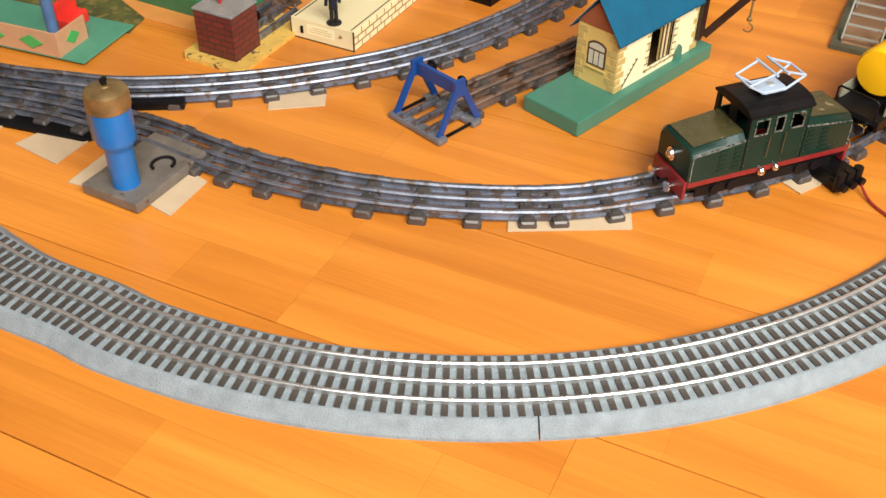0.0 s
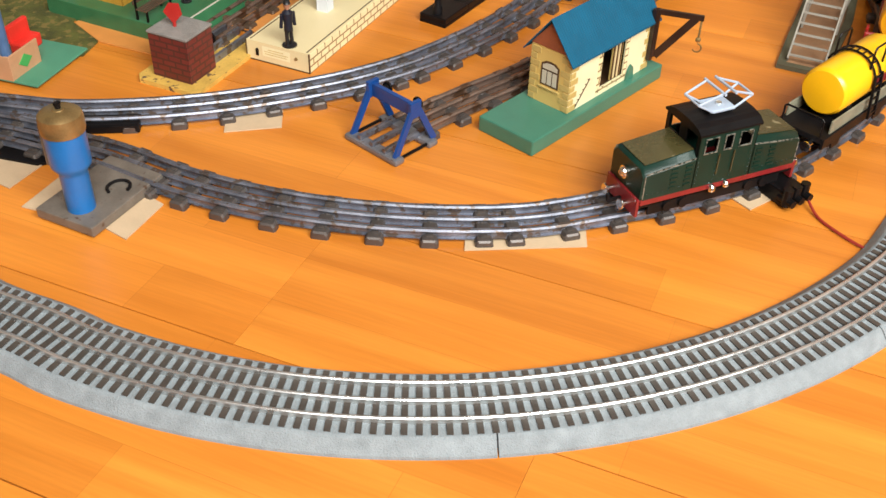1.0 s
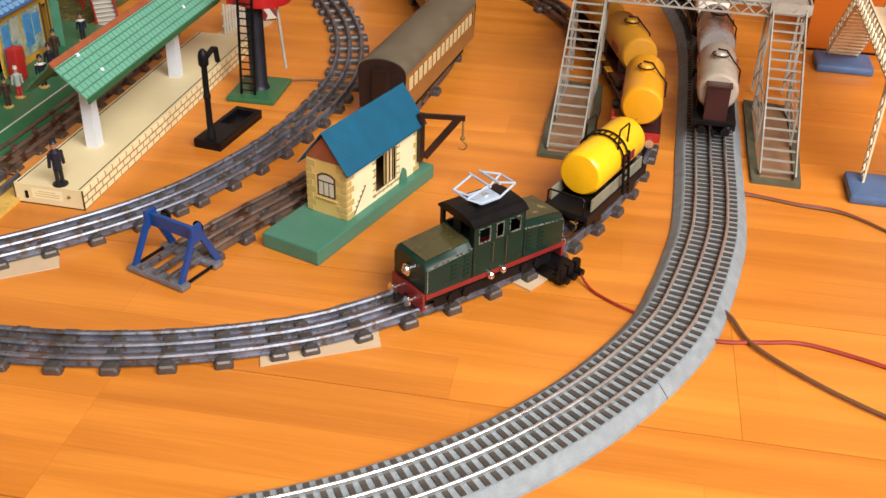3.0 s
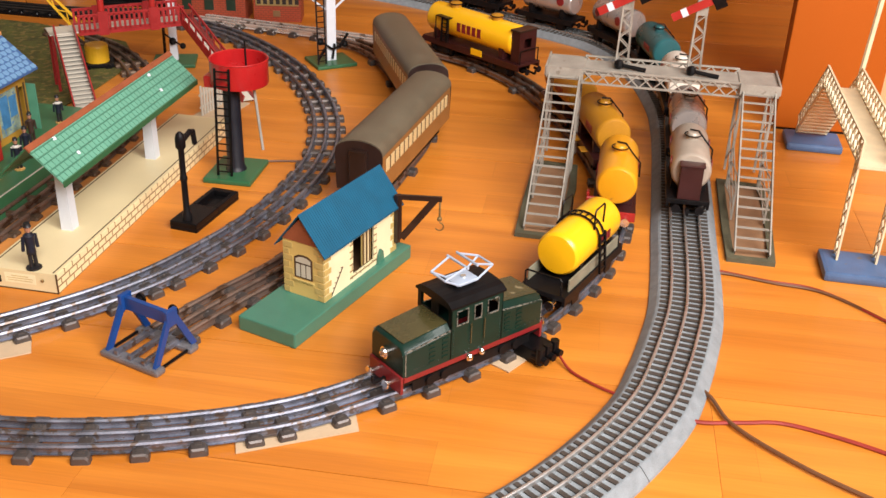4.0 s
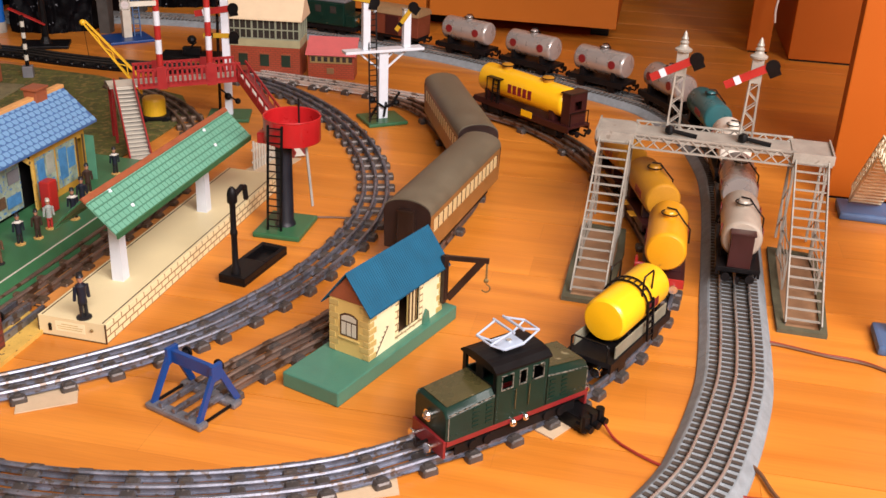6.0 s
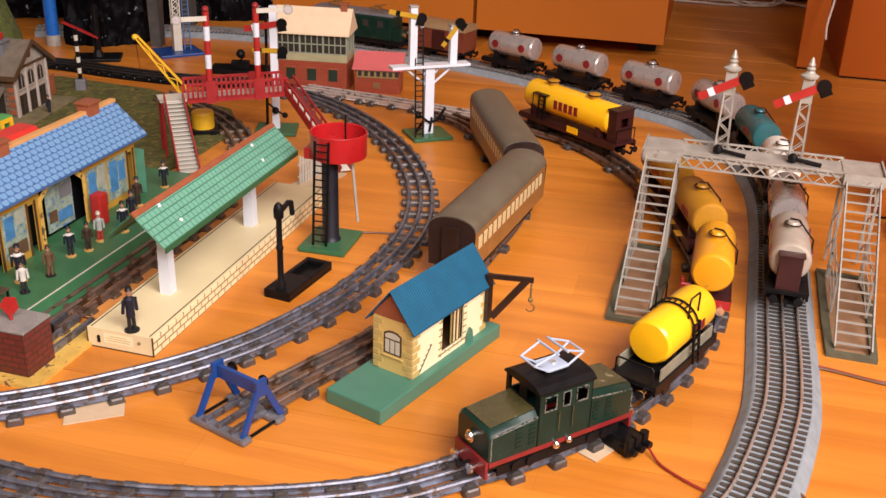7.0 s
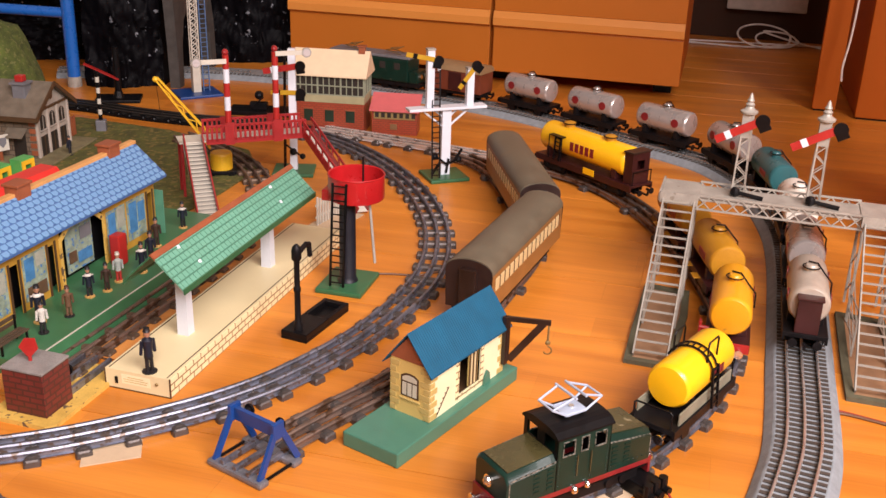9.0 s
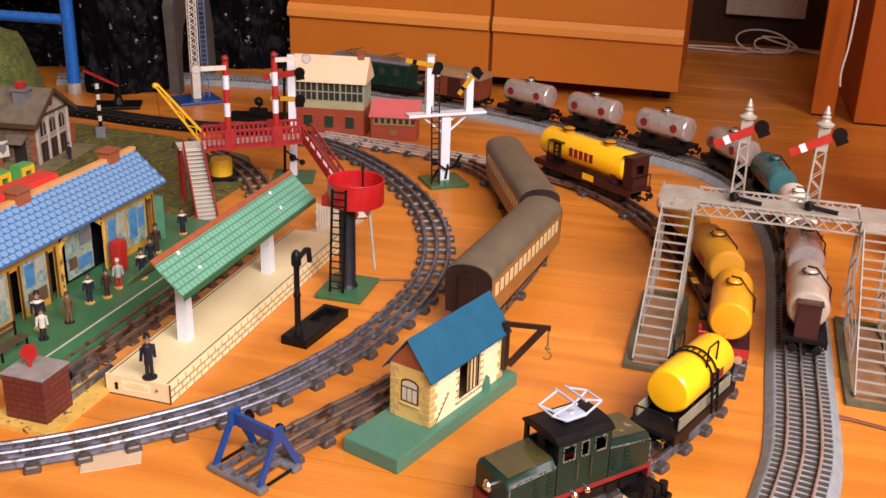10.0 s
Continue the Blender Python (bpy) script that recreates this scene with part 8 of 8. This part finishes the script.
# added black sheet standing in for the dark space below the chair
solid("plastic_sheet", crumpled(-0.760, -0.372, 2.540, 0.205, 0.020, 0.0, 0.010), BLACKWRAP, "black crumpled sheet added to darken the space under the blue chair", "sheet", smooth=True)
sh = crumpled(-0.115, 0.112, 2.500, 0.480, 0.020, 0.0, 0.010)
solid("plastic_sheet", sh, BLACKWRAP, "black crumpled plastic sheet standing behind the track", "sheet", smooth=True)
hl = bm_new()
bmesh.ops.create_icosphere(hl, subdivisions=4, radius=1.0)
for v in hl.verts:
    n_ = noise.noise(v.co * 3.1) * 0.08 + noise.noise(v.co * 9) * 0.03
    v.co = Vector((v.co.x * 0.128 * (1 + n_), v.co.y * 0.12 * (1 + n_), max(0.0, v.co.z * 0.190 * (1 + n_))))
solid("grassy_hill", hl, HILL, "green flocked toy hill behind the house", "toy hill", -0.535, 2.060, 0.0, 0, smooth=True)
chair = thing("tubular_chair", "bright blue tubular metal chair leg and rail", "chair")
cb = bm_new()
tube(cb, (-0.392, 2.260, 0.0), (-0.392, 2.275, 0.600), 0.0135, seg=20)
part("leg", cb, CHAIRBLUE, chair, "bright blue tube", True)
cb = bm_new()
tube(cb, (-0.400, 2.268, 0.155), (-0.900, 2.300, 0.185), 0.0110, seg=20)
part("rail", cb, CHAIRBLUE, chair, "", True)
part("seat_edge", box(bm_new(), -0.900, -0.430, 2.30, 2.70, 0.215, 0.300, 0.010), OFFWHITE, chair, "pale seat edge")
part("rubber_foot", tube(bm_new(), (-0.392, 2.260, 0.0), (-0.392, 2.260, 0.022), 0.0150, seg=20), LATTICE, chair)

drawer_cabinet()
tall_panel("wardrobe", "reddish cherry veneer cupboard standing by the layout", 0.8650, 1.1640, 0.135, 0.03, 1.2)
be = solid("door_leaf", box(bm_new(), 0, 0.14, 0, 0.03, 0.004, 1.2, 0.002), BEIGE, "pale beige door leaf beside the cupboard", "door", 0.9960, 1.1350, 0, PLANK - 4)
tall_panel("wardrobe", "reddish veneer cupboard end by the cables", 1.1760, 1.9770, 0.048, 0.02, 1.4)
tall_panel("wardrobe", "reddish veneer cupboard beyond the cable gap", 1.2320, 1.9000, 0.60, 0.50, 1.4)

# cables and wires
solid("wall_box", box(bm_new(), -0.11, 0.11, -0.03, 0.03, 0.0, 0.40, 0.004), mat("grey_white_plastic", (0.42, 0.38, 0.33), 0.5), "grey-white plastic box on the far wall", "box", 1.4450, 2.7700, 0.088, PLANK)
hc = bm_new()
HANG = spline([(1.190, 1.905, 0.080), (1.187, 1.905, 0.110), (1.194, 1.906, 0.160), (1.1975, 1.907, 0.215), (1.199, 1.908, 0.280)], 0.012)
loops = [[hc.verts.new((p[0] + 0.0022 * math.cos(math.pi * k / 4), p[1] + 0.0022 * math.sin(math.pi * k / 4), p[2])) for k in range(8)] for p in HANG]
for c, d in zip(loops, loops[1:]):
    for k in range(8):
        hc.faces.new((c[k], c[(k + 1) % 8], d[(k + 1) % 8], d[k]))
hc.faces.new(loops[0][::-1]), hc.faces.new(loops[-1])
solid("cable", hc, CABLEWHITE, "thin white cable hanging in the gap between cupboards", "cable", smooth=True)
def coil(cx, cy, rx, ry, tilt, turns, tail):
    """A loose loop of cable standing a little off the floor, with a tail lying away."""
    pts_ = []
    for k in range(int(turns * 10) + 1):
        a = 2 * math.pi * k / 10 - 0.6
        pts_.append((cx + rx * math.cos(a), cy + ry * math.sin(a), 0.004 + tilt * (1 + math.sin(a))))
    return pts_ + tail


wire("cable", "loose white cable coiled on the floor by the wall", coil(1.410, 2.690, 0.078, 0.050, 0.024, 1.9, [(1.50, 2.66, 0.006), (1.62, 2.60, 0.004)]), 0.0026, CABLEWHITE)
wire("cable", "white cable looped on the floor by the wall", [(1.16, 2.76, 0.004), (1.26, 2.70, 0.004), (1.36, 2.655, 0.004)] + coil(1.440, 2.675, 0.060, 0.036, 0.016, 1.4, [(1.54, 2.63, 0.006), (1.64, 2.56, 0.004)]), 0.0026, CABLEWHITE)
wire("cable", "thin white cable trailing along the wall", [(1.14, 2.78, 0.004), (1.28, 2.745, 0.004), (1.42, 2.70, 0.004), (1.58, 2.64, 0.004), (1.66, 2.60, 0.004)], 0.0026, CABLEWHITE)
wire("wire", "pair of red and brown wires on the floor", [(0.5600, 0.8060), (0.5795, 0.7935), (0.612, 0.768), (0.6540, 0.7378), (0.6826, 0.6700), (0.700, 0.60)], 0.0014, WIRERED)
wire("wire", "brown wire lying along the red one", [(0.5600, 0.8000), (0.5800, 0.7900), (0.615, 0.763), (0.6560, 0.7320), (0.6850, 0.6650), (0.703, 0.60)], 0.0014, WIREBROWN)
wire("wire", "red wire lying on the floor by the roadbed", [(0.400, 0.590), (0.4237, 0.5697), (0.4600, 0.560), (0.4970, 0.5480), (0.5508, 0.4979), (0.590, 0.440)], 0.0018, WIRERED)
wire("wire", "dark brown wire crossing the red wire", [(0.4420, 0.6250), (0.4497, 0.5976), (0.4491, 0.5559), (0.4768, 0.4941), (0.520, 0.430)], 0.0018, WIREBROWN, 0.0035)
wire("wire", "red wire from the track plug to the roadbed", [(0.3440, 0.6850, 0.008), (0.3480, 0.6650, 0.002), (0.3570, 0.6450, 0.002), (0.3690, 0.6270, 0.002), (0.385, 0.610, 0.002)], 0.0013, WIRERED)
wire("wire", "thin dark wire by the water tower", [(0.1300, 1.190), (0.165, 1.185), (0.200, 1.178), (0.235, 1.190)], 0.0014, WIREBROWN)
pg = thing("track_plug", "black plastic terminal block beside the rails", "plug", 0.3270, 0.6930, 0, -60)
part("block", box(bm_new(), -0.026, 0.010, -0.012, 0.012, 0.001, 0.016, 0.002), BLACK, pg)
for k in range(3):
    s = bm_new()
    tube(s, (0.012, -0.010 + 0.010 * k, 0.004), (0.012, -0.010 + 0.010 * k, 0.020), 0.0042, seg=10), tube(s, (0.004, -0.010 + 0.010 * k, 0.009), (0.020, -0.010 + 0.010 * k, 0.009), 0.0036, seg=10)
    part("terminal", s, BLACK, pg)
card([(0.052, 0.6200), (0.1500, 0.6250), (0.1520, 0.6480), (0.054, 0.6460)])
card([(-0.1600, 0.7920), (-0.1085, 0.8010), (-0.1100, 0.8300), (-0.1620, 0.8230)])
card([(-0.3080, 0.6760), (-0.2860, 0.6680), (-0.2600, 0.7300), (-0.2800, 0.7380)])
card([(-0.2400, 0.6520), (-0.2146, 0.6330), (-0.1940, 0.6800), (-0.2200, 0.7010)])
card([(-0.3700, 0.7310), (-0.3260, 0.7020), (-0.3080, 0.7380), (-0.3480, 0.7580)])
card([(-0.4300, 0.7560), (-0.3960, 0.7420), (-0.3880, 0.7650), (-0.4200, 0.7800)])
card([(0.2780, 0.6990), (0.2946, 0.6750), (0.3190, 0.6910), (0.3020, 0.7150)])

# ---- floor boards ----
rng = random.Random(7)
ang = radians(PLANK)
ux, uy = Vector((math.cos(ang), math.sin(ang))), Vector((-math.sin(ang), math.cos(ang)))
BOARD = 0.1585
board_me = {}
for r in range(-20, 28):
    v0 = 0.4195 + r * BOARD
    u = -5.0 + rng.random() * 0.9 if r else -0.321 - 3.6
    while u < 4.6:
        ln = rng.choice((1.5, 1.8, 2.2)) if r else 1.8
        c = ux * (u + ln / 2) + uy * (v0 + BOARD / 2)
        if -3.3 < c.x < 3.5 and -2.2 < c.y < 4.4:
            if ln not in board_me:
                bb = bm_new()
                box(bb, -ln / 2 + 0.0001, ln / 2 - 0.0001, -BOARD / 2 + 0.00055, BOARD / 2 - 0.00055, -0.0038, 0.0, 0.0002)
                board_me[ln] = mesh_of(bb, "floor_board", WOOD)
            piece("floor_board", board_me[ln], floor, Matrix.Translation((c.x, c.y, 0)) @ Matrix.Rotation(ang, 4, "Z"))
        u += ln
